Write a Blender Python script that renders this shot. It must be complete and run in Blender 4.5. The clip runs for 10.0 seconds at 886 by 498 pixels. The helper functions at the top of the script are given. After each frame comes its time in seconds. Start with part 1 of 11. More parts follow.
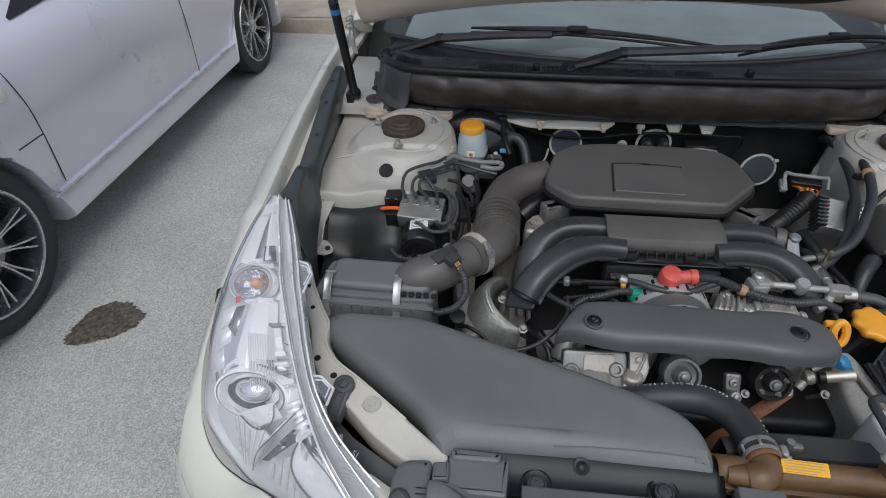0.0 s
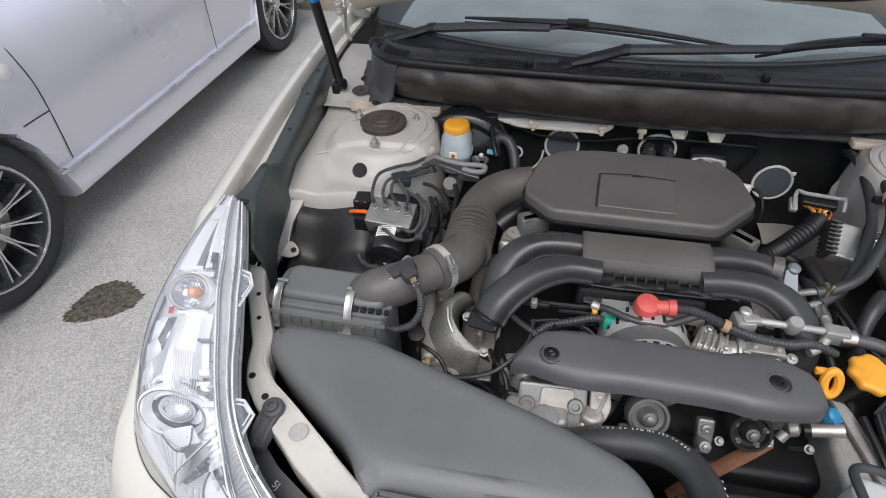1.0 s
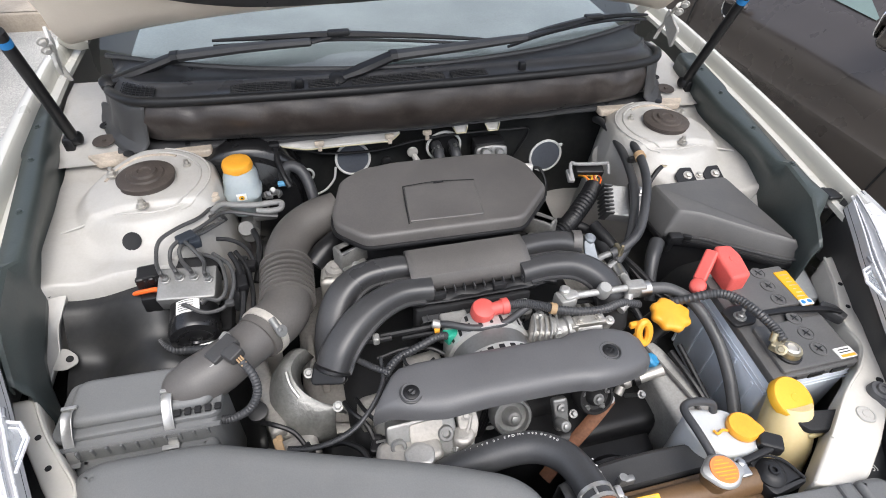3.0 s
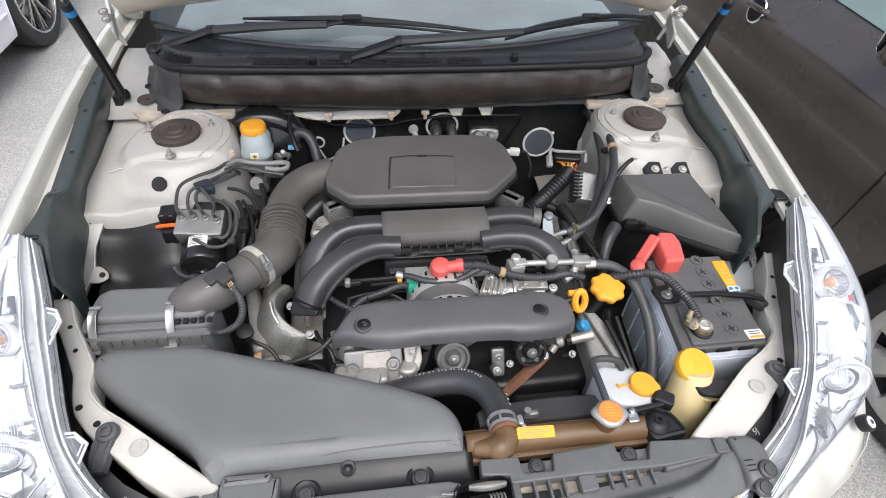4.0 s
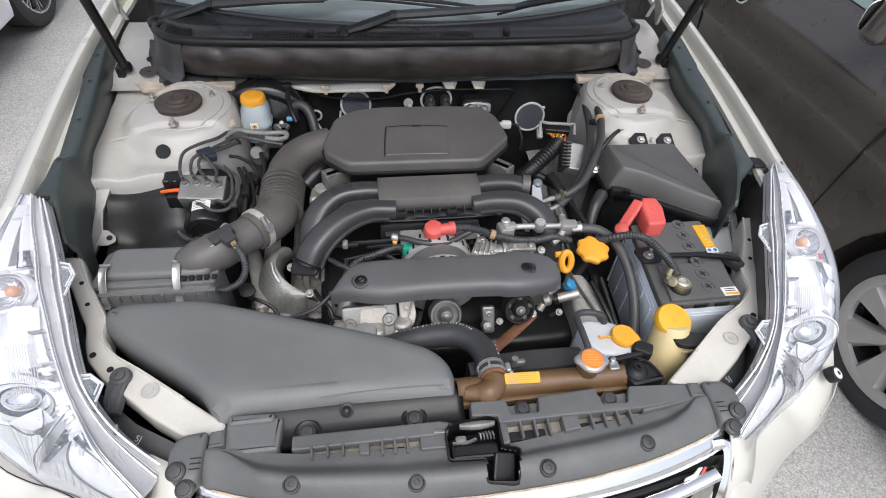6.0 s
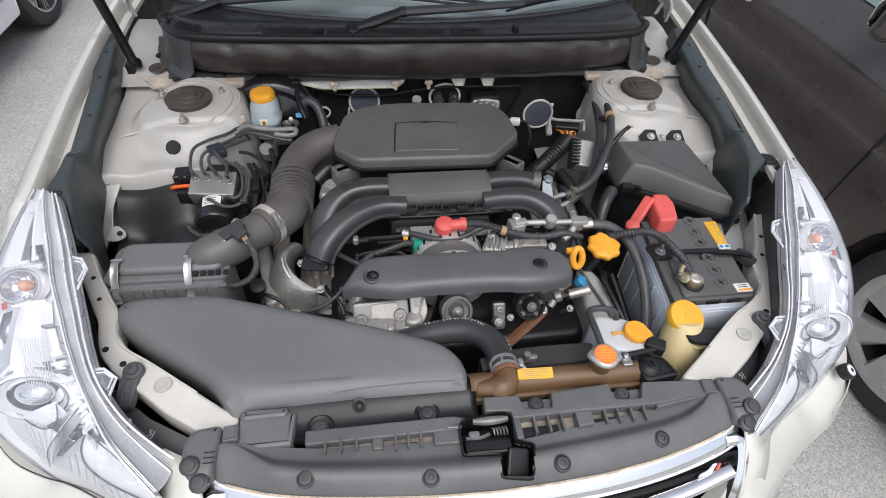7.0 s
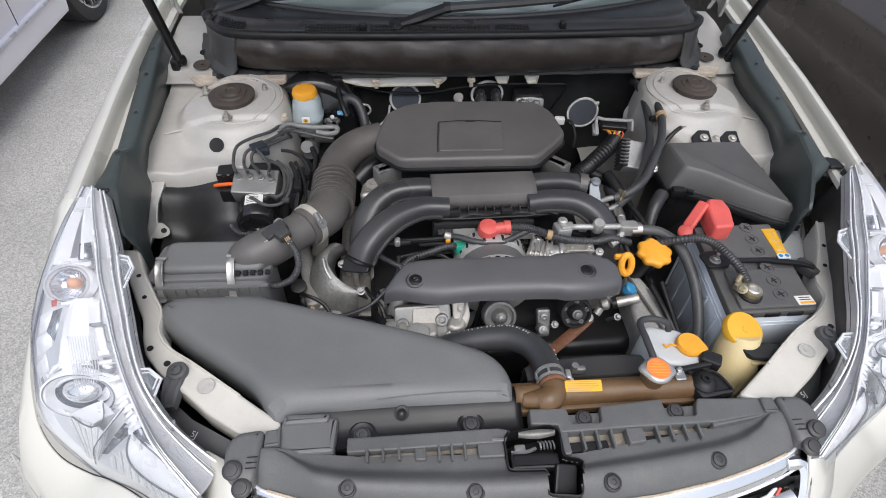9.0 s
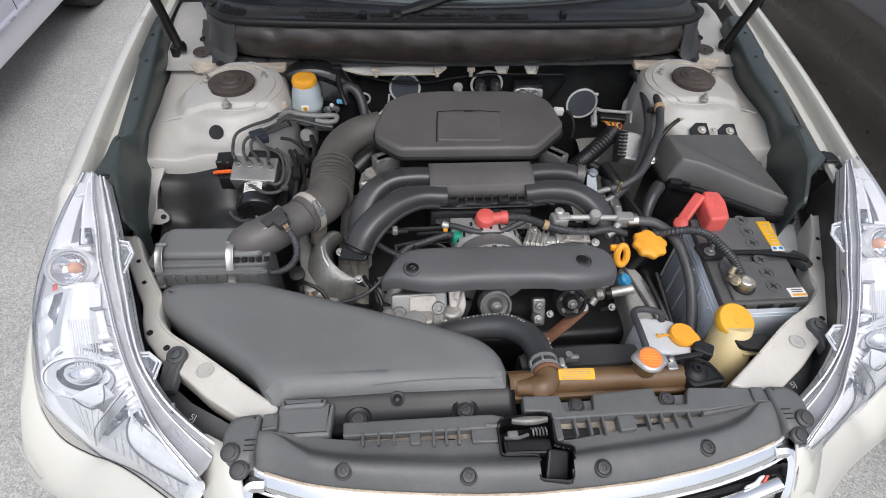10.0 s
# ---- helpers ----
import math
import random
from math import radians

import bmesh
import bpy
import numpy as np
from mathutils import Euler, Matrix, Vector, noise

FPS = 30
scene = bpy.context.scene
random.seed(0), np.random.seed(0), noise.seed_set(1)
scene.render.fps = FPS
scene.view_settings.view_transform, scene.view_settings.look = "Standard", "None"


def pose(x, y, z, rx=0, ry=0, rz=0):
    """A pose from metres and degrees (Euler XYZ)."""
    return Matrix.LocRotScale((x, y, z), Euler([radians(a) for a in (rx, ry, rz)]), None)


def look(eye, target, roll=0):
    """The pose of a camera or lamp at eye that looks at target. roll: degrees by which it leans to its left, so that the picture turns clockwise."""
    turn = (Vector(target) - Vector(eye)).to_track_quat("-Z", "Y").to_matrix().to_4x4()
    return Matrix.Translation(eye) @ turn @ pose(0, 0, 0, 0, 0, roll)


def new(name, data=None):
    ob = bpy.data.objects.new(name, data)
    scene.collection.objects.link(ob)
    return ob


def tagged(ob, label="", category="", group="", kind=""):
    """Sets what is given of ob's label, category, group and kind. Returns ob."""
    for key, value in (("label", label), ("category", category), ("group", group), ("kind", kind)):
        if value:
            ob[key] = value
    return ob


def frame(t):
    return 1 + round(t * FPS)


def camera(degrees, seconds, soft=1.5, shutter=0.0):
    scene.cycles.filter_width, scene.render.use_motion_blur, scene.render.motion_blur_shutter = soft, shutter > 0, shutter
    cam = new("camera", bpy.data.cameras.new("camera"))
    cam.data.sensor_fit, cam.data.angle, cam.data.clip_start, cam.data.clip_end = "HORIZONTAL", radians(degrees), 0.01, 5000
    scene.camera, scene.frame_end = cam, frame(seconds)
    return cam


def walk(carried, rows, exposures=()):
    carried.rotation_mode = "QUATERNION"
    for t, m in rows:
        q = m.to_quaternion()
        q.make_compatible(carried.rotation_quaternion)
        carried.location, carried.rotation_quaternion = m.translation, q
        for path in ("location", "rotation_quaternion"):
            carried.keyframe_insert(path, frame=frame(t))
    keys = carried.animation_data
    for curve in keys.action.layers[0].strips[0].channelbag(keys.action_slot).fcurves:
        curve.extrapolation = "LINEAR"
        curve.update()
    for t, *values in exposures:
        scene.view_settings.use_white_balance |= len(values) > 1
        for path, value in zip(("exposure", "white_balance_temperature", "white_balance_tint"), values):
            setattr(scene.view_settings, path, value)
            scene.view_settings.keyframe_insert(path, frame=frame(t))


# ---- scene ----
cam = camera(78.1, 10.0, 1.0)
PATH = [
    (0, (-0.342, -0.208, 1.591), (-0.526, 1.322, 0.315), -1.0),
    (0.5, (-0.267, -0.152, 1.597), (-0.494, 1.346, 0.291), -0.6),
    (1, (-0.223, -0.095, 1.589), (-0.52, 1.37, 0.261), -1.2),
    (1.5, (-0.337, 0.024, 1.57), (-0.491, 1.513, 0.244), 0.7),
    (2, (-0.459, 0.184, 1.551), (-0.102, 1.541, 0.126), 2.1),
    (2.5, (-0.427, 0.188, 1.569), (0.057, 1.521, 0.158), 1.5),
    (2.7, (-0.354, 0.118, 1.581), (0.124, 1.519, 0.236), 1.5),
    (3.8, (-0.159, -0.136, 1.695), (0.076, 1.266, 0.288), 3.8),
    (4, (-0.142, -0.165, 1.696), (0.112, 1.24, 0.295), 3.8),
    (4.5, (-0.13, -0.181, 1.699), (0.142, 1.19, 0.268), 4.0),
    (5, (-0.133, -0.203, 1.697), (0.137, 1.168, 0.266), 4.2),
    (5.5, (-0.137, -0.237, 1.698), (0.13, 1.136, 0.268), 4.3),
    (7, (-0.165, -0.244, 1.687), (0.094, 1.131, 0.258), 4.2),
    (7.5, (-0.167, -0.234, 1.683), (0.052, 1.149, 0.254), 3.4),
    (8, (-0.173, -0.217, 1.68), (0.018, 1.168, 0.25), 2.8),
    (8.5, (-0.18, -0.209, 1.677), (-0.015, 1.18, 0.248), 2.2),
    (9, (-0.19, -0.209, 1.678), (-0.037, 1.164, 0.231), 2.2),
    (9.5, (-0.186, -0.211, 1.677), (-0.031, 1.147, 0.217), 2.7),
    (10, (-0.186, -0.218, 1.684), (-0.033, 1.128, 0.213), 2.9),
]
EXPOSURES = [(0.0, -0.24, 6200, 8), (0.5, 0.08, 6300, 9), (1.0, 0.28, 6400, 10), (1.5, 0.33, 6450, 10), (2.0, 0.56, 6550, 10), (2.5, 0.96, 6450, 10), (4.0, 0.75, 6400, 10), (4.5, 0.64, 6380, 10), (5.5, 0.54, 6380, 10), (7.0, 0.36, 6350, 10), (8.0, 0.34, 6350, 10), (9.0, 0.36, 6350, 10), (10.0, 0.34, 6350, 10)]
walk(cam, [(t, look(eye, target, roll)) for t, eye, target, roll in PATH], EXPOSURES)

# ---- light ----
scene.view_settings.exposure = 0.35
world = bpy.data.worlds.new("overcast_sky")
scene.world = world
world.use_nodes = True
wn = world.node_tree
sky = wn.nodes.new("ShaderNodeTexSky")
sky.sky_type, sky.sun_disc = "NISHITA", False
sky.sun_elevation, sky.sun_rotation = radians(61), radians(176)
sky.air_density, sky.dust_density, sky.ozone_density = 1.0, 4.0, 1.0
calm = wn.nodes.new("ShaderNodeHueSaturation")
calm.inputs["Saturation"].default_value = 0.55
wn.links.new(sky.outputs[0], calm.inputs["Color"])
wn.links.new(calm.outputs[0], wn.nodes["Background"].inputs["Color"])
wn.nodes["Background"].inputs["Strength"].default_value = 0.155
sun = new("sun", bpy.data.lights.new("sun", "SUN"))
sun.data.energy, sun.data.angle, sun.data.color = 0.85, radians(50), (0.98, 0.99, 1.0)
sun.matrix_world = look((0.2, -2.6, 6.0), (0, 0.4, 0.6))

# ---- kit ----
from mathutils.geometry import tessellate_polygon


def V(*p):
    return Vector(p[0]) if len(p) == 1 else Vector(p)


def thing(name, label, category, at=(0, 0, 0), group="", kind=""):
    ob = new(name)
    ob.empty_display_size = 0.05
    ob.location = at
    return tagged(ob, label, category, group, kind)


def part(name, bm, material, parent=None, label="", sharp=38, solid=0.0, facing=None):
    """One mesh object from bm (in world metres), under a thing or a part."""
    bmesh.ops.recalc_face_normals(bm, faces=bm.faces)
    if facing is not None and sum(f.normal.dot(facing) * f.calc_area() for f in bm.faces) < 0:
        bmesh.ops.reverse_faces(bm, faces=bm.faces)
    me = bpy.data.meshes.new(name)
    bm.to_mesh(me)
    bm.free()
    me.materials.append(material)
    me.shade_smooth()
    me.set_sharp_from_angle(angle=radians(sharp))
    ob = new(name, me)
    if parent is not None:
        ob.parent = parent
        if parent.data is None:
            ob.matrix_parent_inverse = Matrix.Translation(-parent.location)
    if solid:
        mod = ob.modifiers.new("thickness", "SOLIDIFY")
        mod.thickness, mod.offset = solid, -1.0
    return tagged(ob, label)


def setting(name, bm, material, label, category, sharp=38, solid=0.0):
    ob = part(name, bm, material, None, "", sharp, solid)
    return tagged(ob, label, category, "", "structure")


def B():
    return bmesh.new()


def spread(pts, n):
    """A smooth curve through pts, n samples a span."""
    pts = [Vector(p) for p in pts]
    if len(pts) < 3 or n < 2:
        return pts
    out = []
    ext = [2 * pts[0] - pts[1]] + pts + [2 * pts[-1] - pts[-2]]
    for i in range(1, len(ext) - 2):
        a, b, c, d = ext[i - 1:i + 3]
        for k in range(n):
            t = k / n
            out.append(0.5 * (2 * b + (c - a) * t + (2 * a - 5 * b + 4 * c - d) * t * t + (3 * b - a - 3 * c + d) * t ** 3))
    return out + [pts[-1]]


def loft(bm, rings, closed=True, caps=True):
    vs = [[bm.verts.new(p) for p in r] for r in rings]
    n = len(vs[0])
    for a, b in zip(vs, vs[1:]):
        for i in range(n if closed else n - 1):
            j = (i + 1) % n
            bm.faces.new((a[i], a[j], b[j], b[i]))
    if caps and closed:
        bm.faces.new(vs[0][::-1])
        bm.faces.new(vs[-1])
    return vs


def tube(bm, pts, r, n=10, res=6, caps=True, flat=1.0, up=(0, 0, 1)):
    """A pipe along pts; r is a number, a list (one a point) or a function of 0..1; flat squeezes it along up."""
    many = isinstance(r, (list, tuple))
    line = spread(pts, res)
    m = len(line)
    tangents = [(line[min(i + 1, m - 1)] - line[max(i - 1, 0)]).normalized() for i in range(m)]
    side = tangents[0].cross(Vector(up))
    if side.length < 0.01:
        side = tangents[0].cross(Vector((0, 1, 0)))
    side.normalize()
    rings = []
    for i, (p, t) in enumerate(zip(line, tangents)):
        side = (side - t * side.dot(t)).normalized()
        top = side.cross(t).normalized()
        u = i / (m - 1)
        if many:
            k = min(int(u * (len(r) - 1)), len(r) - 2) if len(r) > 1 else 0
            f = u * (len(r) - 1) - k
            rad = r[k] * (1 - f) + r[k + 1] * f
        else:
            rad = r(u) if callable(r) else r
        rings.append([p + rad * (math.cos(a) * side + flat * math.sin(a) * top) for a in (math.tau * j / n for j in range(n))])
    loft(bm, rings, True, caps)


def basis(axis):
    z = Vector(axis).normalized()
    x = z.orthogonal().normalized() if abs(z.z) < 0.999 else Vector((1, 0, 0))
    return x, z.cross(x), z


def lathe(bm, prof, at, axis=(0, 0, 1), n=24, caps=True):
    """Profile of (radius, height) turned round axis at a place."""
    x, y, z = basis(axis)
    at = Vector(at)
    rings = [[at + z * hgt + rad * (math.cos(a) * x + math.sin(a) * y) for a in (math.tau * j / n for j in range(n))] for rad, hgt in ((max(q, 0.0004), w) for q, w in prof)]
    loft(bm, rings, True, caps)


def rpoly(pts, r, n=4):
    """Polygon with rounded corners; r a number or one a corner."""
    out = []
    m = len(pts)
    for i, p in enumerate(pts):
        rr = r[i] if isinstance(r, (list, tuple)) else r
        p, a, b = Vector(p[:2]), Vector(pts[i - 1][:2]), Vector(pts[(i + 1) % m][:2])
        da, db = (a - p), (b - p)
        cut = min(rr, da.length * 0.48, db.length * 0.48)
        if cut < 1e-5:
            out.append((p.x, p.y))
            continue
        s, e = p + da.normalized() * cut, p + db.normalized() * cut
        for k in range(n + 1):
            t = k / n
            q = s * (1 - t) ** 2 + p * 2 * t * (1 - t) + e * t * t
            out.append((q.x, q.y))
    return out


def inset(pts, d):
    area = sum(pts[i - 1][0] * pts[i][1] - pts[i][0] * pts[i - 1][1] for i in range(len(pts)))
    sgn = 1 if area > 0 else -1
    out = []
    for i, p in enumerate(pts):
        a, b = Vector(pts[i - 1]), Vector(pts[(i + 1) % len(pts)])
        p = Vector(p)
        e1, e2 = (p - a), (b - p)
        if e1.length < 1e-7 or e2.length < 1e-7:
            e1 = e2 = b - a
        n1 = Vector((-e1.y, e1.x)).normalized() * sgn
        n2 = Vector((-e2.y, e2.x)).normalized() * sgn
        nn = n1 + n2
        q = max(nn.dot(nn) / 2, 0.5)
        p = p + nn * (d / q)
        out.append((p.x, p.y))
    return out


def slab(bm, outline, z0, z1, b=0.004, k=2, lower=True, M=None, shape=None):
    """A plate with rounded rims over an outline; M places it; shape(x, y, z) bends it."""
    b = min(b, abs(z1 - z0) * (0.49 if lower else 0.98))
    rings = []
    steps = [(math.pi / 2 * i / k) for i in range(k + 1)]
    if lower:
        rings.append((inset(outline, b * 1.35), z0))
        rings += [(inset(outline, b * (1 - math.sin(a))), z0 + b * (1 - math.cos(a))) for a in steps]
    else:
        rings.append((outline, z0))
    rings += [(inset(outline, b * (1 - math.cos(a))), z1 - b + b * math.sin(a)) for a in steps]
    rings.append((inset(outline, b * 1.35), z1))
    out = []
    for ring, z in rings:
        row = []
        for x, y in ring:
            p = Vector(shape(x, y, z)) if shape else Vector((x, y, z))
            row.append(M @ p if M else p)
        out.append(row)
    vs = loft(bm, out, True, False)
    for k, flip in ((0, True), (-1, False)):
        flat = [Vector((x, y, 0)) for x, y in rings[k][0]]
        for tri in tessellate_polygon([flat]):
            try:
                bm.faces.new([vs[k][i] for i in (reversed(tri) if flip else tri)])
            except ValueError:
                pass


def box(bm, c, s, b=0.003, M=None, k=2, turn=0.0):
    x, y, z = s[0] / 2, s[1] / 2, s[2] / 2
    m = Matrix.Translation(c) @ Matrix.Rotation(radians(turn), 4, "Z")
    if M:
        m = M @ m
    r = min(b * 1.2, x * 0.9, y * 0.9)
    slab(bm, rpoly([(-x, -y), (x, -y), (x, y), (-x, y)], r, 2), -z, z, b, k, True, m)


def hexbolt(bm, at, r=0.006, h=0.005, axis=(0, 0, 1), washer=1.5):
    lathe(bm, [(r * washer, 0), (r * washer, h * 0.25), (r * 1.05, h * 0.3)], at, axis, 16)
    lathe(bm, [(r, h * 0.3), (r, h * 0.9), (r * 0.8, h)], at, axis, 6)


def sheet(bm, rows):
    vs = [[bm.verts.new(p) for p in r] for r in rows]
    for a, b in zip(vs, vs[1:]):
        for i in range(len(a) - 1):
            bm.faces.new((a[i], a[i + 1], b[i + 1], b[i]))


def ease(a, b, x):
    t = min(max((x - a) / (b - a), 0.0), 1.0)
    return t * t * (3 - 2 * t)


def lerp(table, x):
    """Straight interpolation in rows of (x, value)."""
    if x <= table[0][0]:
        return table[0][1]
    for (a, p), (b, q) in zip(table, table[1:]):
        if x <= b:
            f = (x - a) / (b - a)
            if isinstance(p, tuple):
                return tuple(u + (w - u) * f for u, w in zip(p, q))
            return p + (q - p) * f
    return table[-1][1]


def hose_r(r, depth, count, u0=0.0, u1=1.0):
    """Radius of a ribbed hose."""
    def f(u):
        if u < u0 or u > u1:
            return r - depth
        return r - depth * (0.5 + 0.5 * math.cos(math.tau * count * (u - u0) / (u1 - u0)))
    return f


def conduit(bm, pts, r=0.006, pitch=0.005, n=8):
    line = spread(pts, 6)
    length = sum((a - b).length for a, b in zip(line, line[1:]))
    rings = max(int(length / pitch), 3)
    res = max(int(rings * 3 / max(len(pts) - 1, 1)), 3)
    tube(bm, pts, hose_r(r, r * 0.16, rings), n, res)


def words(text, size, M, material, parent, name="lettering"):
    cu = bpy.data.curves.new(name, "FONT")
    cu.body, cu.size, cu.extrude, cu.align_x, cu.align_y = text, size, 0.0002, "CENTER", "CENTER"
    ob = bpy.data.objects.new(name, cu)
    scene.collection.objects.link(ob)
    me = bpy.data.meshes.new_from_object(ob)
    bpy.data.objects.remove(ob)
    me.transform(M)
    me.materials.clear()
    me.materials.append(material)
    out = new(name, me)
    out.parent = parent
    if parent.data is None:
        out.matrix_parent_inverse = Matrix.Translation(-parent.location)
    return out


def frame_at(at, normal, right=(1, 0, 0)):
    """A local frame at a place: x along right, z along normal."""
    z = Vector(normal).normalized()
    x = (Vector(right) - z * Vector(right).dot(z)).normalized()
    y = z.cross(x)
    m = Matrix((x, y, z)).transposed().to_4x4()
    m.translation = at
    return m

# ---- materials ----
def material(name, col, rough=0.5, metal=0.0, vary=0.12, scale=9.0, fine=160.0, bump=0.15, depth=0.001, coat=0.0, tint=None, dust=0.0, spec=0.5, sheen=0.0, island=0.0):
    """A surface with two scales of variation in colour and gloss, and a fine relief."""
    m = bpy.data.materials.new(name)
    m.use_nodes = True
    nt = m.node_tree
    nodes, links = nt.nodes, nt.links
    p = nodes["Principled BSDF"]
    tc = nodes.new("ShaderNodeTexCoord")
    big, small = nodes.new("ShaderNodeTexNoise"), nodes.new("ShaderNodeTexNoise")
    big.inputs["Scale"].default_value, big.inputs["Detail"].default_value = scale, 5.0
    small.inputs["Scale"].default_value, small.inputs["Detail"].default_value = fine, 3.0
    for t in (big, small):
        links.new(tc.outputs["Object"], t.inputs["Vector"])
    ramp = nodes.new("ShaderNodeMapRange")
    ramp.inputs["From Min"].default_value, ramp.inputs["From Max"].default_value = 0.3, 0.7
    links.new(big.outputs["Fac"], ramp.inputs["Value"])
    mix = nodes.new("ShaderNodeMix")
    mix.data_type = "RGBA"
    a = [max(c * (1 - vary), 0) for c in col]
    b = list(tint) if tint else [min(c * (1 + vary), 1) for c in col]
    mix.inputs["A"].default_value, mix.inputs["B"].default_value = (*a, 1), (*b, 1)
    links.new(ramp.outputs["Result"], mix.inputs["Factor"])
    grain = nodes.new("ShaderNodeMix")
    grain.data_type, grain.blend_type = "RGBA", "OVERLAY"
    grain.inputs["Factor"].default_value = min(vary * 1.2, 0.6)
    links.new(mix.outputs["Result"], grain.inputs["A"])
    links.new(small.outputs["Fac"], grain.inputs["B"])
    out = grain
    if dust:
        d = nodes.new("ShaderNodeTexNoise")
        d.inputs["Scale"].default_value, d.inputs["Detail"].default_value, d.inputs["Roughness"].default_value = 23.0, 8.0, 0.7
        links.new(tc.outputs["Object"], d.inputs["Vector"])
        dr = nodes.new("ShaderNodeMapRange")
        dr.inputs["From Min"].default_value, dr.inputs["From Max"].default_value = 0.48, 0.75
        dr.inputs["To Max"].default_value = dust
        links.new(d.outputs["Fac"], dr.inputs["Value"])
        dm = nodes.new("ShaderNodeMix")
        dm.data_type = "RGBA"
        dm.inputs["B"].default_value = (0.33, 0.29, 0.24, 1)
        links.new(dr.outputs["Result"], dm.inputs["Factor"])
        links.new(out.outputs["Result"], dm.inputs["A"])
        out = dm
    links.new(out.outputs["Result"], p.inputs["Base Color"])
    rr = nodes.new("ShaderNodeMapRange")
    rr.inputs["From Min"].default_value, rr.inputs["From Max"].default_value = 0.3, 0.7
    rr.inputs["To Min"].default_value, rr.inputs["To Max"].default_value = max(rough - 0.09, 0.02), min(rough + 0.09, 1)
    links.new(big.outputs["Fac"], rr.inputs["Value"])
    links.new(rr.outputs["Result"], p.inputs["Roughness"])
    p.inputs["Metallic"].default_value = metal
    p.inputs["Specular IOR Level"].default_value = spec
    if coat:
        p.inputs["Coat Weight"].default_value, p.inputs["Coat Roughness"].default_value = coat, 0.05
    if sheen:
        p.inputs["Sheen Weight"].default_value = sheen
    if bump:
        bp = nodes.new("ShaderNodeBump")
        bp.inputs["Strength"].default_value, bp.inputs["Distance"].default_value = bump, depth
        links.new(small.outputs["Fac"], bp.inputs["Height"])
        links.new(bp.outputs["Normal"], p.inputs["Normal"])
    return m


def clear(name, tint=(1, 1, 1), gloss=1.0, rough=0.03, ior=1.5, haze=0.0):
    """A thin clear pane: it lets light straight through and mirrors by angle."""
    m = bpy.data.materials.new(name)
    m.use_nodes = True
    nt = m.node_tree
    nodes, links = nt.nodes, nt.links
    nodes.remove(nodes["Principled BSDF"])
    tr, gl, mx, fr = (nodes.new(k) for k in ("ShaderNodeBsdfTransparent", "ShaderNodeBsdfGlossy", "ShaderNodeMixShader", "ShaderNodeFresnel"))
    tr.inputs["Color"].default_value = (*tint, 1)
    gl.inputs["Roughness"].default_value = rough
    gl.inputs["Color"].default_value = (gloss, gloss, gloss, 1)
    fr.inputs["IOR"].default_value = ior
    links.new(fr.outputs[0], mx.inputs["Fac"])
    links.new(tr.outputs[0], mx.inputs[1])
    links.new(gl.outputs[0], mx.inputs[2])
    last = mx
    if haze:
        df, m2 = nodes.new("ShaderNodeBsdfDiffuse"), nodes.new("ShaderNodeMixShader")
        df.inputs["Color"].default_value = (0.8, 0.82, 0.85, 1)
        m2.inputs["Fac"].default_value = haze
        links.new(mx.outputs[0], m2.inputs[1])
        links.new(df.outputs[0], m2.inputs[2])
        last = m2
    links.new(last.outputs[0], nodes["Material Output"].inputs["Surface"])
    return m


def milky(name, col, rough=0.35):
    """Translucent tank plastic."""
    m = material(name, col, rough, 0, 0.06, 14, 200, 0.05)
    p = m.node_tree.nodes["Principled BSDF"]
    p.inputs["Subsurface Weight"].default_value = 0.5
    p.inputs["Subsurface Radius"].default_value = (0.02, 0.018, 0.014)
    p.inputs["Subsurface Scale"].default_value = 0.5
    return m


SHIELD = material("satin_black_shield", (0.042, 0.052, 0.051), 0.36, 0, 0.2, 6, 300, 0.15, 0.0008, dust=0.03)
PAINT = material("cream_paint", (0.585, 0.572, 0.518), 0.32, 0, 0.03, 5, 300, 0.0, coat=0.5)
INNER = material("inner_body_paint", (0.465, 0.450, 0.422), 0.45, 0, 0.06, 9, 240, 0.06, coat=0.15, dust=0.28)
BLACK = material("black_moulded_plastic", (0.011, 0.011, 0.012), 0.40, 0, 0.18, 7, 420, 0.22, 0.0006, dust=0.02, spec=0.4)
GREY = material("grained_grey_plastic", (0.140, 0.143, 0.143), 0.46, 0, 0.12, 6, 500, 0.3, 0.0006, dust=0.07)
WARM = material("warm_black_plastic", (0.098, 0.092, 0.088), 0.46, 0, 0.16, 8, 420, 0.25, 0.0006, dust=0.05)
RUNNER = material("satin_black_runner_plastic", (0.043, 0.043, 0.045), 0.32, 0, 0.15, 7, 300, 0.12, 0.0006, dust=0.03)
DUCTRUBBER = material("grey_brown_intake_rubber", (0.092, 0.085, 0.079), 0.55, 0, 0.15, 14, 260, 0.18, 0.0008, dust=0.06)
DULL = material("dull_machined_alloy", (0.25, 0.25, 0.245), 0.42, 0.55, 0.14, 24, 240, 0.3, dust=0.08)
MID = material("dark_grained_plastic", (0.046, 0.046, 0.047), 0.45, 0, 0.15, 7, 460, 0.25, 0.0006, dust=0.04)
RUBBER = material("black_rubber", (0.010, 0.010, 0.011), 0.46, 0, 0.2, 12, 300, 0.25, 0.0008, dust=0.015, spec=0.4)
HOSE = material("charcoal_hose_rubber", (0.044, 0.045, 0.048), 0.42, 0, 0.15, 14, 260, 0.15, 0.0008, dust=0.03)
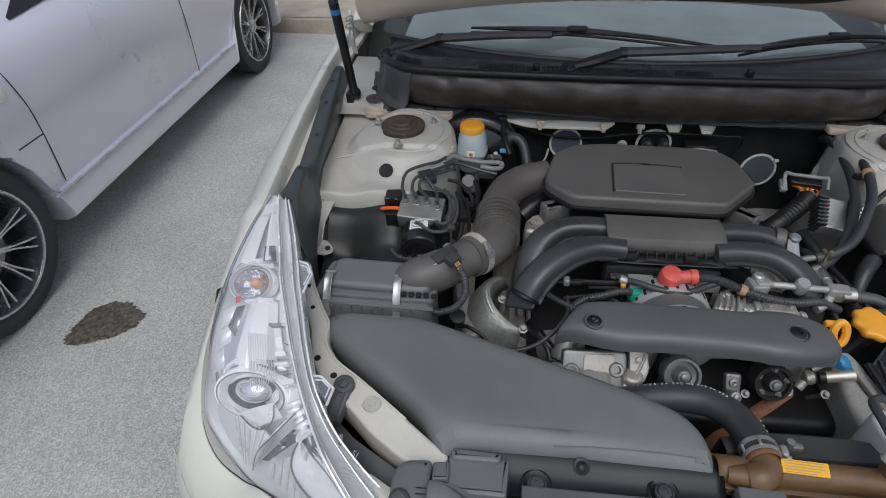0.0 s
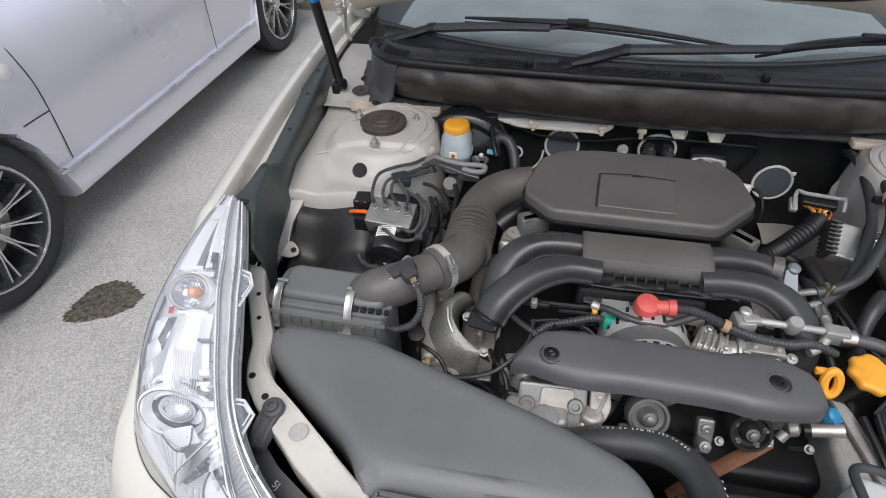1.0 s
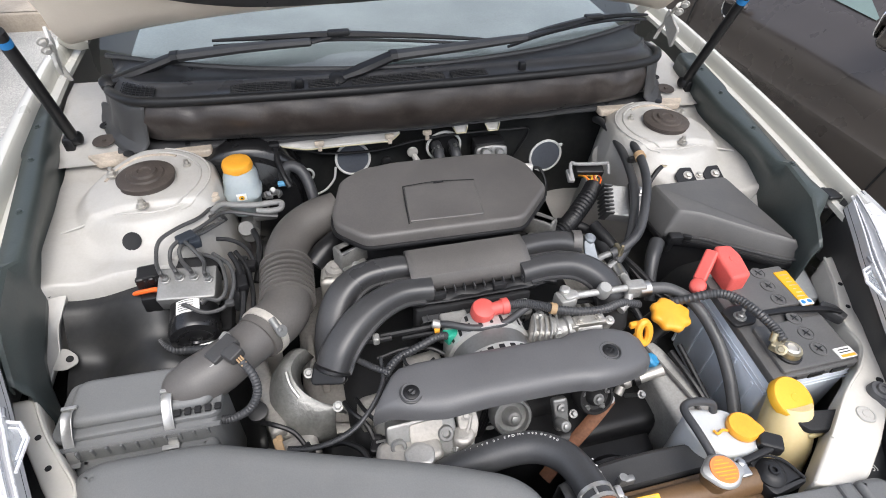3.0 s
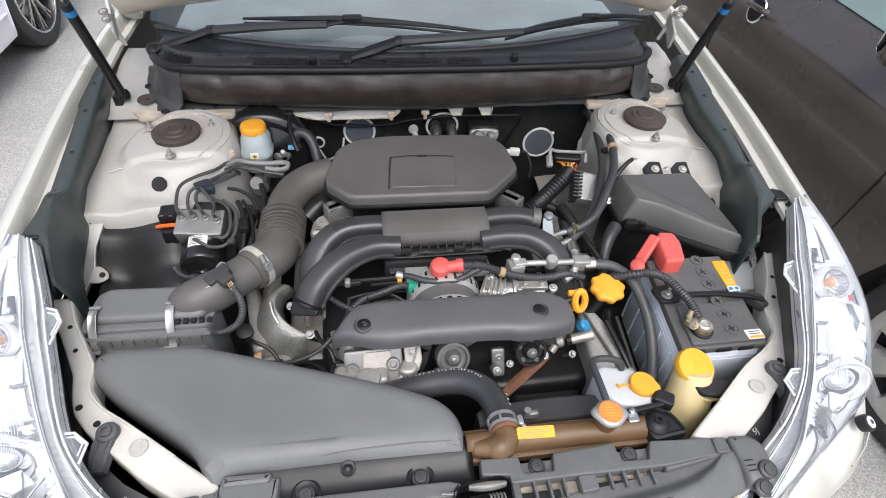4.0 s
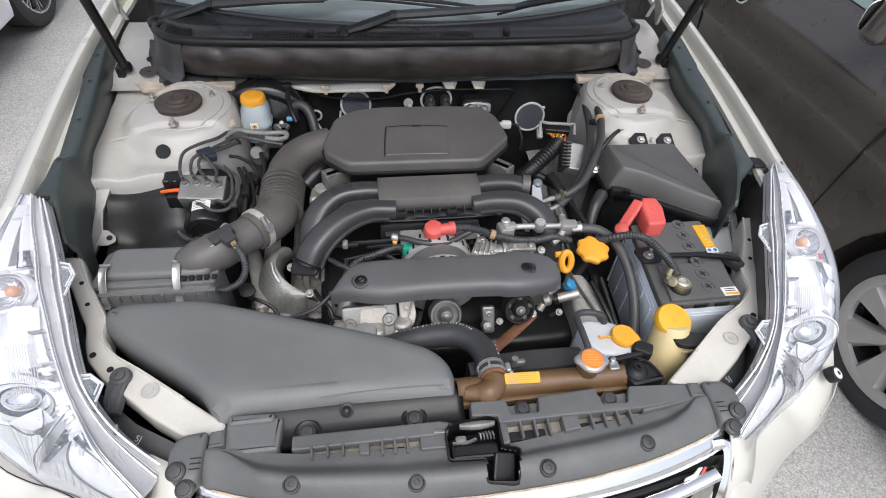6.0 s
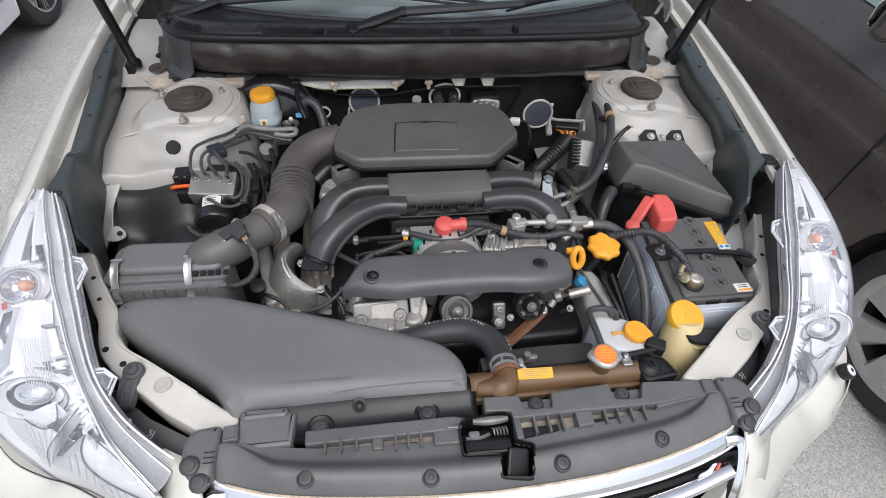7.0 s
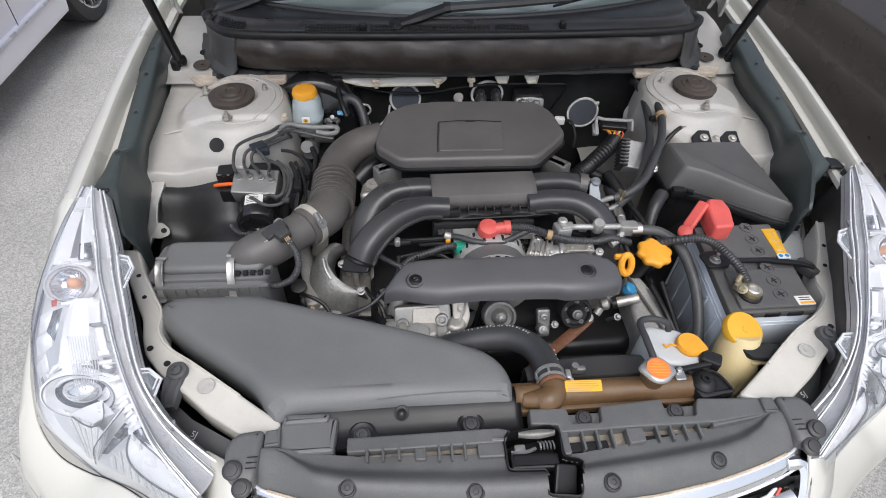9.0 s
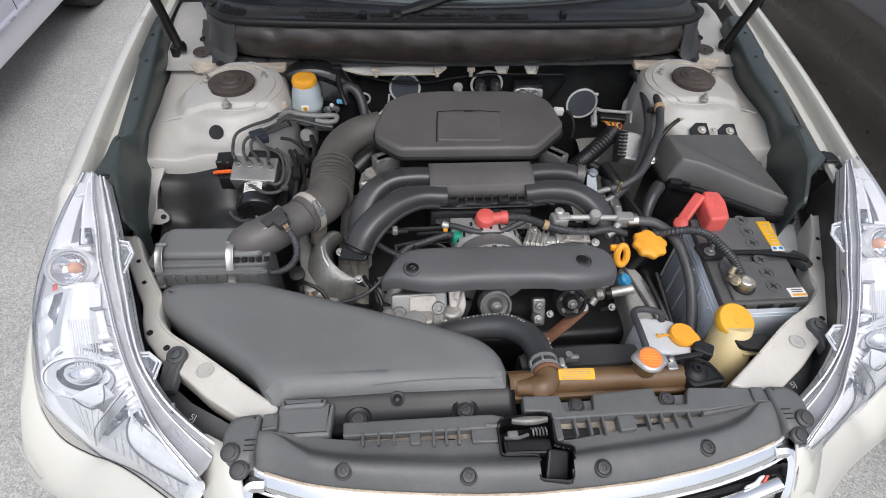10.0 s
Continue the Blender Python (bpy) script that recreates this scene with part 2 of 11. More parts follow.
OLD = material("brown_dusty_rubber", (0.055, 0.043, 0.036), 0.65, 0, 0.2, 16, 260, 0.3, 0.001, dust=0.10)
FELT = material("brown_black_insulation_felt", (0.032, 0.025, 0.022), 0.36, 0, 0.30, 9, 300, 0.25, 0.001, dust=0.10, sheen=0.05)
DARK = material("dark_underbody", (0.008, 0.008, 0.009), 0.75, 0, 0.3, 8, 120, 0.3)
PIT = material("sooty_moulded_liner", (0.014, 0.014, 0.015), 0.7, 0, 0.25, 6, 260, 0.3, 0.001, dust=0.08)
ALU = material("cast_aluminium", (0.43, 0.425, 0.41), 0.46, 0.6, 0.14, 18, 260, 0.45, 0.0012, dust=0.18)
CAST = material("rough_cast_alloy", (0.46, 0.44, 0.41), 0.55, 0.6, 0.2, 16, 180, 0.6, 0.0015, dust=0.3)
STEEL = material("bright_steel", (0.52, 0.515, 0.50), 0.34, 1.0, 0.1, 24, 300, 0.12, dust=0.06)
ZINC = material("dull_zinc", (0.52, 0.50, 0.46), 0.48, 0.8, 0.16, 22, 260, 0.3, dust=0.2)
BRASS = material("yellow_zinc_brass", (0.46, 0.40, 0.27), 0.4, 0.9, 0.2, 40, 260, 0.3, dust=0.3)
RUST = material("rusty_brown_steel", (0.20, 0.09, 0.05), 0.75, 0.2, 0.35, 30, 220, 0.5, 0.001)
PIPE = material("dark_brake_pipe", (0.075, 0.075, 0.075), 0.45, 0.3, 0.15, 30, 200, 0.2)
CHROME = material("chrome", (0.82, 0.82, 0.83), 0.08, 1.0, 0.03, 8, 200, 0.0)
REFLECT = material("aluminised_reflector", (0.90, 0.90, 0.915), 0.20, 0.15, 0.03, 12, 90, 0.02)
SATIN = material("satin_silver_bezel", (0.88, 0.88, 0.90), 0.25, 0.3, 0.04, 12, 160, 0.05)
SMOKE = material("grey_clear_lens_rim", (0.60, 0.605, 0.625), 0.2, 0.0, 0.1, 10, 120, 0.05, coat=0.5)
MIRROR = material("lamp_mirror_plating", (0.95, 0.95, 0.96), 0.10, 0.25, 0.03, 12, 90, 0.0)
GAP = material("dark_lamp_gap", (0.30, 0.31, 0.33), 0.25, 0.3, 0.05, 9, 100, 0)
LINE = material("dark_lamp_line", (0.15, 0.16, 0.18), 0.25, 0.3, 0.05, 9, 100, 0)
RIBBED = material("pale_ribbed_reflector", (0.86, 0.86, 0.85), 0.30, 0.05, 0.04, 20, 120, 0.02)
LENS = clear("headlight_lens", (0.97, 0.98, 1.0), 1.0, 0.03, 1.5, 0.09)
GLASS = clear("windscreen_glass", (0.84, 0.92, 0.93), 1.0, 0.02, 1.85)
AMBER = material("amber_plastic", (0.75, 0.24, 0.06), 0.3, 0, 0.1, 20, 200, 0.0, coat=0.4)
ORANGE = material("orange_cap_plastic", (0.80, 0.36, 0.03), 0.45, 0, 0.08, 25, 300, 0.08, dust=0.04)
YELLOW = material("yellow_cap_plastic", (0.74, 0.40, 0.03), 0.42, 0, 0.06, 25, 300, 0.06)
CAPRED = material("orange_red_cap_print", (0.85, 0.23, 0.06), 0.5, 0, 0.08, 25, 300, 0.06)
RED = material("faded_red_terminal_cover", (0.62, 0.10, 0.085), 0.5, 0, 0.12, 18, 260, 0.12)
CLIP = material("orange_red_connector_clip", (0.80, 0.13, 0.02), 0.45, 0, 0.06, 25, 300, 0.05)
GREEN = material("green_connector", (0.02, 0.33, 0.22), 0.45, 0, 0.1, 25, 300, 0.05)
BLUE = material("blue_connector", (0.02, 0.20, 0.50), 0.45, 0, 0.1, 25, 300, 0.05)
BROWN = material("brown_radiator_tank_plastic", (0.145, 0.083, 0.039), 0.45, 0, 0.2, 12, 260, 0.15, dust=0.08)
TANK = milky("milky_white_tank", (0.55, 0.565, 0.57))
NECK = milky("yellowed_clear_neck", (0.70, 0.58, 0.32))
FLUID = milky("pale_blue_reservoir", (0.34, 0.385, 0.40))
CASE = material("pale_blue_battery_case", (0.74, 0.80, 0.88), 0.4, 0, 0.1, 12, 200, 0.08, dust=0.05)
PAPER = material("white_label_paper", (0.75, 0.74, 0.71), 0.6, 0, 0.05, 30, 200, 0.0)
LABEL = material("yellow_label", (0.74, 0.39, 0.01), 0.45, 0, 0.06, 30, 200, 0.0)
INK = material("dark_print", (0.03, 0.03, 0.03), 0.6, 0, 0.05, 30, 200, 0.0)
WHITE = material("white_print", (0.72, 0.72, 0.70), 0.6, 0, 0.05, 30, 200, 0.0)
TAPE = material("tan_cloth_tape", (0.40, 0.27, 0.15), 0.7, 0, 0.15, 40, 300, 0.2)
BEIGE = material("bonnet_underside_paint", (0.70, 0.62, 0.52), 0.45, 0, 0.05, 6, 240, 0.05, coat=0.2)
SILVER = material("lilac_silver_paint", (0.80, 0.785, 0.86), 0.32, 0.40, 0.03, 2, 700, 0.04, 0.0004, coat=0.8)
BRONZE = material("dark_brown_grey_paint", (0.105, 0.090, 0.082), 0.28, 0.55, 0.05, 4, 700, 0.0, 0.0004, coat=0.6, spec=0.4)
TINT = material("tinted_car_glass", (0.012, 0.013, 0.015), 0.06, 0, 0.05, 3, 100, 0.0, coat=0.5)
# pale green base colour holds the sky's reflection in the brown car's side glass
SIDEGLASS = material("sky_tone_car_glass", (0.20, 0.27, 0.25), 0.06, 0, 0.05, 3, 100, 0.0, coat=0.5)
TYRE = material("tyre_rubber", (0.038, 0.038, 0.039), 0.75, 0, 0.2, 14, 200, 0.4, 0.001)
ALLOY = material("machined_alloy", (0.62, 0.62, 0.63), 0.25, 0.9, 0.06, 14, 300, 0.05)
BLACKRIM = material("gloss_black_rim", (0.050, 0.051, 0.055), 0.25, 0.2, 0.1, 14, 300, 0.02, coat=0.6)
HUBCAP = material("silver_wheel_cover", (0.48, 0.47, 0.46), 0.40, 0.3, 0.06, 14, 300, 0.05)
SEAL = material("tan_seam_sealer", (0.50, 0.43, 0.35), 0.7, 0, 0.25, 30, 200, 0.4)
SCREEN = material("grey_dash_cover", (0.30, 0.31, 0.32), 0.7, 0, 0.15, 6, 200, 0.1)
LATCH = material("worn_spring_steel", (0.46, 0.455, 0.44), 0.36, 0.7, 0.08, 30, 260, 0.1)
DUSTLINE = material("tan_dust_line", (0.52, 0.43, 0.33), 0.9, 0, 0.3, 40, 260, 0.2)
RAILPAINT = material("dusty_cream_paint", (0.58, 0.555, 0.505), 0.45, 0, 0.05, 9, 240, 0.06, coat=0.1, dust=0.16)
PANEL = material("dusty_black_panel_plastic", (0.112, 0.114, 0.114), 0.47, 0, 0.18, 6, 460, 0.3, 0.0006, dust=0.11)
KERB = material("weathered_concrete", (0.38, 0.33, 0.27), 0.85, 0, 0.2, 5, 90, 0.7, 0.003)
OIL = material("oil_soaked_asphalt", (0.090, 0.080, 0.062), 0.5, 0, 0.8, 60, 170, 1.0, 0.006)


def asphalt():
    m = material("worn_grey_asphalt", (0.19, 0.185, 0.18), 0.85, 0, 0.16, 1.3, 120, 0.0)
    nt = m.node_tree
    nodes, links = nt.nodes, nt.links
    p = nodes["Principled BSDF"]
    tc = nodes.new("ShaderNodeTexCoord")
    stones = nodes.new("ShaderNodeTexVoronoi")
    stones.inputs["Scale"].default_value = 210.0
    links.new(tc.outputs["Object"], stones.inputs["Vector"])
    tone = nodes.new("ShaderNodeValToRGB")
    el = tone.color_ramp.elements
    el[0].position, el[0].color = 0.0, (0.26, 0.257, 0.245, 1)
    el[1].position, el[1].color = 1.0, (0.58, 0.573, 0.54, 1)
    e = el.new(0.45)
    e.color = (0.385, 0.380, 0.362, 1)
    bw = nodes.new("ShaderNodeRGBToBW")
    links.new(stones.outputs["Color"], bw.inputs[0])
    links.new(bw.outputs[0], tone.inputs[0])
    mix = nodes.new("ShaderNodeMix")
    mix.data_type, mix.blend_type = "RGBA", "MULTIPLY"
    mix.inputs["Factor"].default_value = 0.75
    patch = nodes.new("ShaderNodeTexNoise")
    patch.inputs["Scale"].default_value, patch.inputs["Detail"].default_value = 3.5, 12.0
    links.new(tc.outputs["Object"], patch.inputs["Vector"])
    pr = nodes.new("ShaderNodeMapRange")
    pr.inputs["From Min"].default_value, pr.inputs["From Max"].default_value = 0.3, 0.7
    pr.inputs["To Min"].default_value, pr.inputs["To Max"].default_value = 0.88, 1.12
    links.new(patch.outputs["Fac"], pr.inputs["Value"])
    links.new(tone.outputs[0], mix.inputs["A"])
    links.new(pr.outputs["Result"], mix.inputs["B"])
    links.new(mix.outputs["Result"], p.inputs["Base Color"])
    bp = nodes.new("ShaderNodeBump")
    bp.inputs["Strength"].default_value, bp.inputs["Distance"].default_value = 0.45, 0.003
    links.new(stones.outputs["Distance"], bp.inputs["Height"])
    bp.invert = True
    links.new(bp.outputs["Normal"], p.inputs["Normal"])
    return m


ASPHALT = asphalt()

# ---- ground and distance ----
bm = B()
sheet(bm, [[(x, y, 0) for x in (-400, -60, -12, -4, 4, 12, 60, 400)] for y in (-400, -60, -12, -4, 4.6, 4.62, 12, 60, 400)])
setting("ground", bm, ASPHALT, "worn grey asphalt of a car park, coarse pale stones", "asphalt ground")

bm = B()
for x in range(-9, 9):
    slab(bm, rpoly([(x * 1.2 + 0.004, 4.55), (x * 1.2 + 1.196, 4.55), (x * 1.2 + 1.196, 4.72), (x * 1.2 + 0.004, 4.72)], 0.01, 2), -0.05, 0.13, 0.02, 3)
setting("kerb", bm, KERB, "weathered tan concrete kerb stones along the car park", "kerb")
bm = B()
sheet(bm, [[(x, y, 0.125) for x in (-400, -14, -5, 5, 14, 400)] for y in (4.71, 8, 20, 60, 400)])
setting("pavement", bm, KERB, "tan concrete pavement behind the kerb", "pavement")

bm = B()
ring = []
for k in range(168):
    a = math.tau * k / 168
    rr = 1 + 0.10 * noise.noise((math.cos(a) * 2.2, math.sin(a) * 2.2, 3)) + 0.12 * noise.noise((math.cos(a) * 7, math.sin(a) * 7, 5)) + 0.10 * noise.noise((math.cos(a) * 21, math.sin(a) * 21, 8))
    rr += 0.10 * math.cos(3 * a + 0.4)
    ca, sa = math.cos(a), math.sin(a)
    ring.append((-1.855 + rr * (0.125 * ca), 1.118 + rr * (0.112 * sa + 0.03 * ca), 0.004))
bm.faces.new([bm.verts.new(p) for p in ring])
ob = part("oil_stain", bm, OIL, None, "")
tagged(ob, "dark wet oil stain soaked into the asphalt", "oil stain", "", "structure")


# ---- neighbouring cars ----
def wheel(car, at, r, rim_r, side, spokes, rim_mat, face_mat, twin):
    """A wheel whose face looks along side (x)."""
    w = 0.20
    bm = B()
    lathe(bm, [(rim_r, -w), (r * 0.96, -w), (r, -w + 0.03), (r, -0.03), (r * 0.985, -0.008), (r * 0.9, 0.004), (rim_r + 0.012, 0.0), (rim_r, -0.008)], at, (side, 0, 0), 56, False)
    tyre = part("wheel", bm, TYRE, car, "black road tyre on its wheel")
    bm = B()
    lathe(bm, [(rim_r, -0.008), (rim_r + 0.004, 0.0), (rim_r - 0.012, -0.002), (rim_r - 0.02, -0.03), (rim_r - 0.03, -0.12), (0.03, -0.12)], at, (side, 0, 0), 56, False)
    part("rim", bm, rim_mat, tyre)
    bm = B()
    if twin:
        lathe(bm, [(rim_r + 0.006, -0.006), (rim_r + 0.003, 0.003), (rim_r - 0.006, 0.003), (rim_r - 0.009, -0.012)], at, (side, 0, 0), 56, False)
        part("rim_lip", bm, face_mat, tyre)
    else:
        lathe(bm, [(rim_r + 0.006, -0.01), (rim_r + 0.004, 0.002), (rim_r - 0.012, 0.003), (rim_r - 0.030, -0.004), (rim_r - 0.032, -0.02)], at, (side, 0, 0), 56, False)
        part("cover_ring", bm, face_mat, tyre)
    for k in range(spokes):
        a0 = math.tau * k / spokes + 0.2
        for da, wide in (((-0.09, 0.011), (0.09, 0.011)) if twin else ((0.0, 0.034),)):
            bm = B()
            a = a0 + da * 1.0
            d = Vector((0, math.cos(a), math.sin(a)))
            t = Vector((0, -math.sin(a), math.cos(a)))
            s = Vector((side, 0, 0))
            d0 = Vector((0, math.cos(a0), math.sin(a0)))
            rings = []
            for f, q, dep in ((0.05, 1.3 if twin else 1.3, -0.03 if twin else -0.012), (0.5, 0.9 if twin else 2.3, -0.022 if twin else -0.006), (rim_r - 0.008, 1.0 if twin else 4.0, -0.012 if twin else -0.004)):
                base = Vector(at) + (d0 * (1 - f / rim_r) + d * (f / rim_r)).normalized() * f if f > 0.06 else Vector(at) + d0 * f + t * (da * 0.05)
                if f == 0.5:
                    f = rim_r * 0.55
                    base = Vector(at) + (d0 * 0.5 + d * 0.5).normalized() * f
                h = wide * q / 2
                rings.append([base + t * -h + s * (dep - 0.03), base + t * h + s * (dep - 0.03), base + t * h * 0.7 + s * dep, base - t * h * 0.7 + s * dep])
            loft(bm, rings)
            part("spoke", bm, face_mat, tyre)
    bm = B()
    lathe(bm, [(0.055, -0.06), (0.05, -0.02), (0.034, -0.012), (0.03, -0.008), (0.0, -0.006)], at, (side, 0, 0), 24)
    part("centre_cap", bm, face_mat, tyre)
    bm = B()
    lathe(bm, [(0.14, -0.10), (0.14, -0.075), (0.05, -0.07)], at, (side, 0, 0), 40)
    part("brake_disc", bm, ZINC, tyre)


def car_body(x0, side, y0, y1, arches, profile, ar, top):
    """A closed car body: profile gives (z, outward) rows of the flank, top the height of bonnet and roof along y."""
    xc = x0 - side * 0.86
    rings, posts = [], {}
    for k in range(97):
        y = y0 + (y1 - y0) * k / 96
        zt = lerp(top, y)
        end = max(0.0, 1 - (y - y0) / 0.34, 1 - (y1 - y) / 0.34)
        low = 0.19
        for ay in arches:
            d = abs(y - ay)
            if d < ar:
                low = max(low, 0.31 + math.sqrt(ar * ar - d * d))
        half = []
        for n, (z, out) in enumerate(profile):
            z = max(z, low) if z < 0.72 else z
            half.append((0.86 + out - 0.20 * end ** 2, min(z, zt - 0.05 + 0.03 * n / len(profile))))
        xs, zs = half[-1]
        wr = max(0.45, xs - 0.03 - 0.50 * (zt - zs))
        za = max(zs + 0.004, zt - 0.07)
        half += [(xs - 0.004, zs + 0.002), (wr, za), (wr - 0.05, max(za + 0.002, zt - 0.022)), (wr * 0.5, max(za + 0.003, zt - 0.004))]
        ring = [(xc + side * w, y, z) for w, z in half] + [(xc, y, zt)] + [(xc - side * w, y, z) for w, z in reversed(half)]
        rings.append(ring)
        posts[k] = ((xs - 0.004, zs + 0.002), (wr, za), zt)
    bm = B()
    loft(bm, rings)

    def pane(ya, yb, face, f0=0.12, f1=0.90, slope=0.0):
        """A window set just proud of the side (face 1 or -1)."""
        rows = []
        for q in range(9):
            y = ya + (yb - ya) * q / 8
            k = min(max(int(round((y - y0) / (y1 - y0) * 96)), 0), 96)
            (xa, za), (xb, zb), zt = posts[k]
            ff = f1 if slope == 0 else f0 + (f1 - f0) * min(1, q / 8 / slope if slope > 0 else (8 - q) / 8 / -slope)
            ff = max(ff, f0 + 0.05)
            rows.append([(xc + side * face * (xa + (xb - xa) * f + 0.004), y, za + (zb - za) * f + 0.002) for f in (f0, (f0 + ff) / 2, ff)])
        out = B()
        sheet(out, rows)
        return out

    def screen(ya, yb, lift=0.006):
        rows = []
        for q in range(9):
            y = ya + (yb - ya) * q / 8
            k = min(max(int(round((y - y0) / (y1 - y0) * 96)), 0), 96)
            zt, wr = posts[k][2], posts[k][1][0]
            yk = y0 + (y1 - y0) * k / 96
            rows.append([(xc + f * (wr - 0.06), yk, zt + lift - (0.020 if abs(f) == 1 else 0.0) - 0.004 * f * f) for f in (-1, -0.9, -0.5, 0, 0.5, 0.9, 1)])
        out = B()
        sheet(out, rows)
        return out
    return bm, pane, screen


def silver_car():
    car = thing("silver_car", "lilac silver hatchback parked alongside with dark alloy wheels", "car", (-3.0, 2.3, 0))
    x = -2.15
    prof = [(0.19, -0.045), (0.215, 0.005), (0.24, 0.012), (0.322, -0.004), (0.342, 0.008), (0.350, -0.016), (0.385, -0.010), (0.46, 0.0), (0.58, 0.012), (0.70, 0.012), (0.80, -0.002), (0.88, -0.02), (0.93, -0.05), (1.0, -0.10), (1.35, -0.30), (1.46, -0.42), (1.50, -0.8)]
    top = [(0.25, 0.60), (0.33, 0.76), (0.60, 0.90), (1.30, 1.02), (1.40, 1.05), (2.15, 1.43), (2.6, 1.49), (3.5, 1.47), (4.0, 1.40), (4.30, 1.04), (4.38, 0.90), (4.45, 0.70)]
    bm, pane, screen = car_body(x, 1, 0.25, 4.45, (1.095, 3.72), [p for p in prof if p[0] < 0.95], 0.385, top)
    part("body", bm, SILVER, car, "lilac silver painted body")
    for face in (1, -1):
        part("side_window", pane(1.75, 2.72, face, 0.12, 0.92, 0.5), TINT, car, "dark tinted side window")
        part("side_window", pane(2.80, 3.62, face), TINT, car, "dark tinted side window")
    part("windscreen", screen(1.48, 2.12), TINT, car, "dark windscreen")
    part("rear_window", screen(4.04, 4.28), TINT, car, "dark rear window")
    wheel(car, (x - 0.010, 1.115, 0.325), 0.325, 0.242, 1, 10, BLACKRIM, ALLOY, True)
    wheel(car, (x - 0.010, 3.72, 0.325), 0.325, 0.242, 1, 10, BLACKRIM, ALLOY, True)
    wheel(car, (x - 1.710, 1.115, 0.325), 0.325, 0.242, -1, 10, BLACKRIM, ALLOY, True)
    wheel(car, (x - 1.710, 3.72, 0.325), 0.325, 0.242, -1, 10, BLACKRIM, ALLOY, True)
    # joints of the front door
    for pts in ([(x - 0.010, 1.574, 0.36), (x + 0.002, 1.568, 0.46), (x + 0.012, 1.562, 0.58), (x + 0.012, 1.558, 0.70), (x - 0.001, 1.545, 0.80), (x - 0.026, 1.535, 0.88)], [(x + 0.013, 1.559, 0.587), (x + 0.013, 1.48, 0.588), (x + 0.013, 1.425, 0.588)],
                [(x + 0.015, 2.78, 0.36), (x + 0.017, 2.79, 0.6), (x + 0.006, 2.8, 0.78)]):
        bm = B()
        tube(bm, pts, 0.0022, 6, 8)
        part("panel_gap", bm, DARK, car)
    bm = B()
    tube(bm, [(x + 0.010, 1.47, 0.342), (x + 0.010, 2.2, 0.342), (x + 0.010, 3.20, 0.343)], 0.0060, 8, 8)
    part("sill_ridge", bm, material("bright_sill_edge", (0.52, 0.52, 0.56), 0.3, 0.3, 0.05, 10, 300, 0), car)
    bm = B()
    lathe(bm, [(0.03, -0.006), (0.028, 0.004), (0.015, 0.010), (0, 0.011)], (x + 0.002, 1.478, 0.781), (1, 0, 0.1), 20)
    part("side_marker_lamp", bm, material("clear_marker_lamp", (0.75, 0.73, 0.70), 0.2, 0.1, 0.05, 30, 200, 0, coat=0.6), car, "clear side marker lamp")


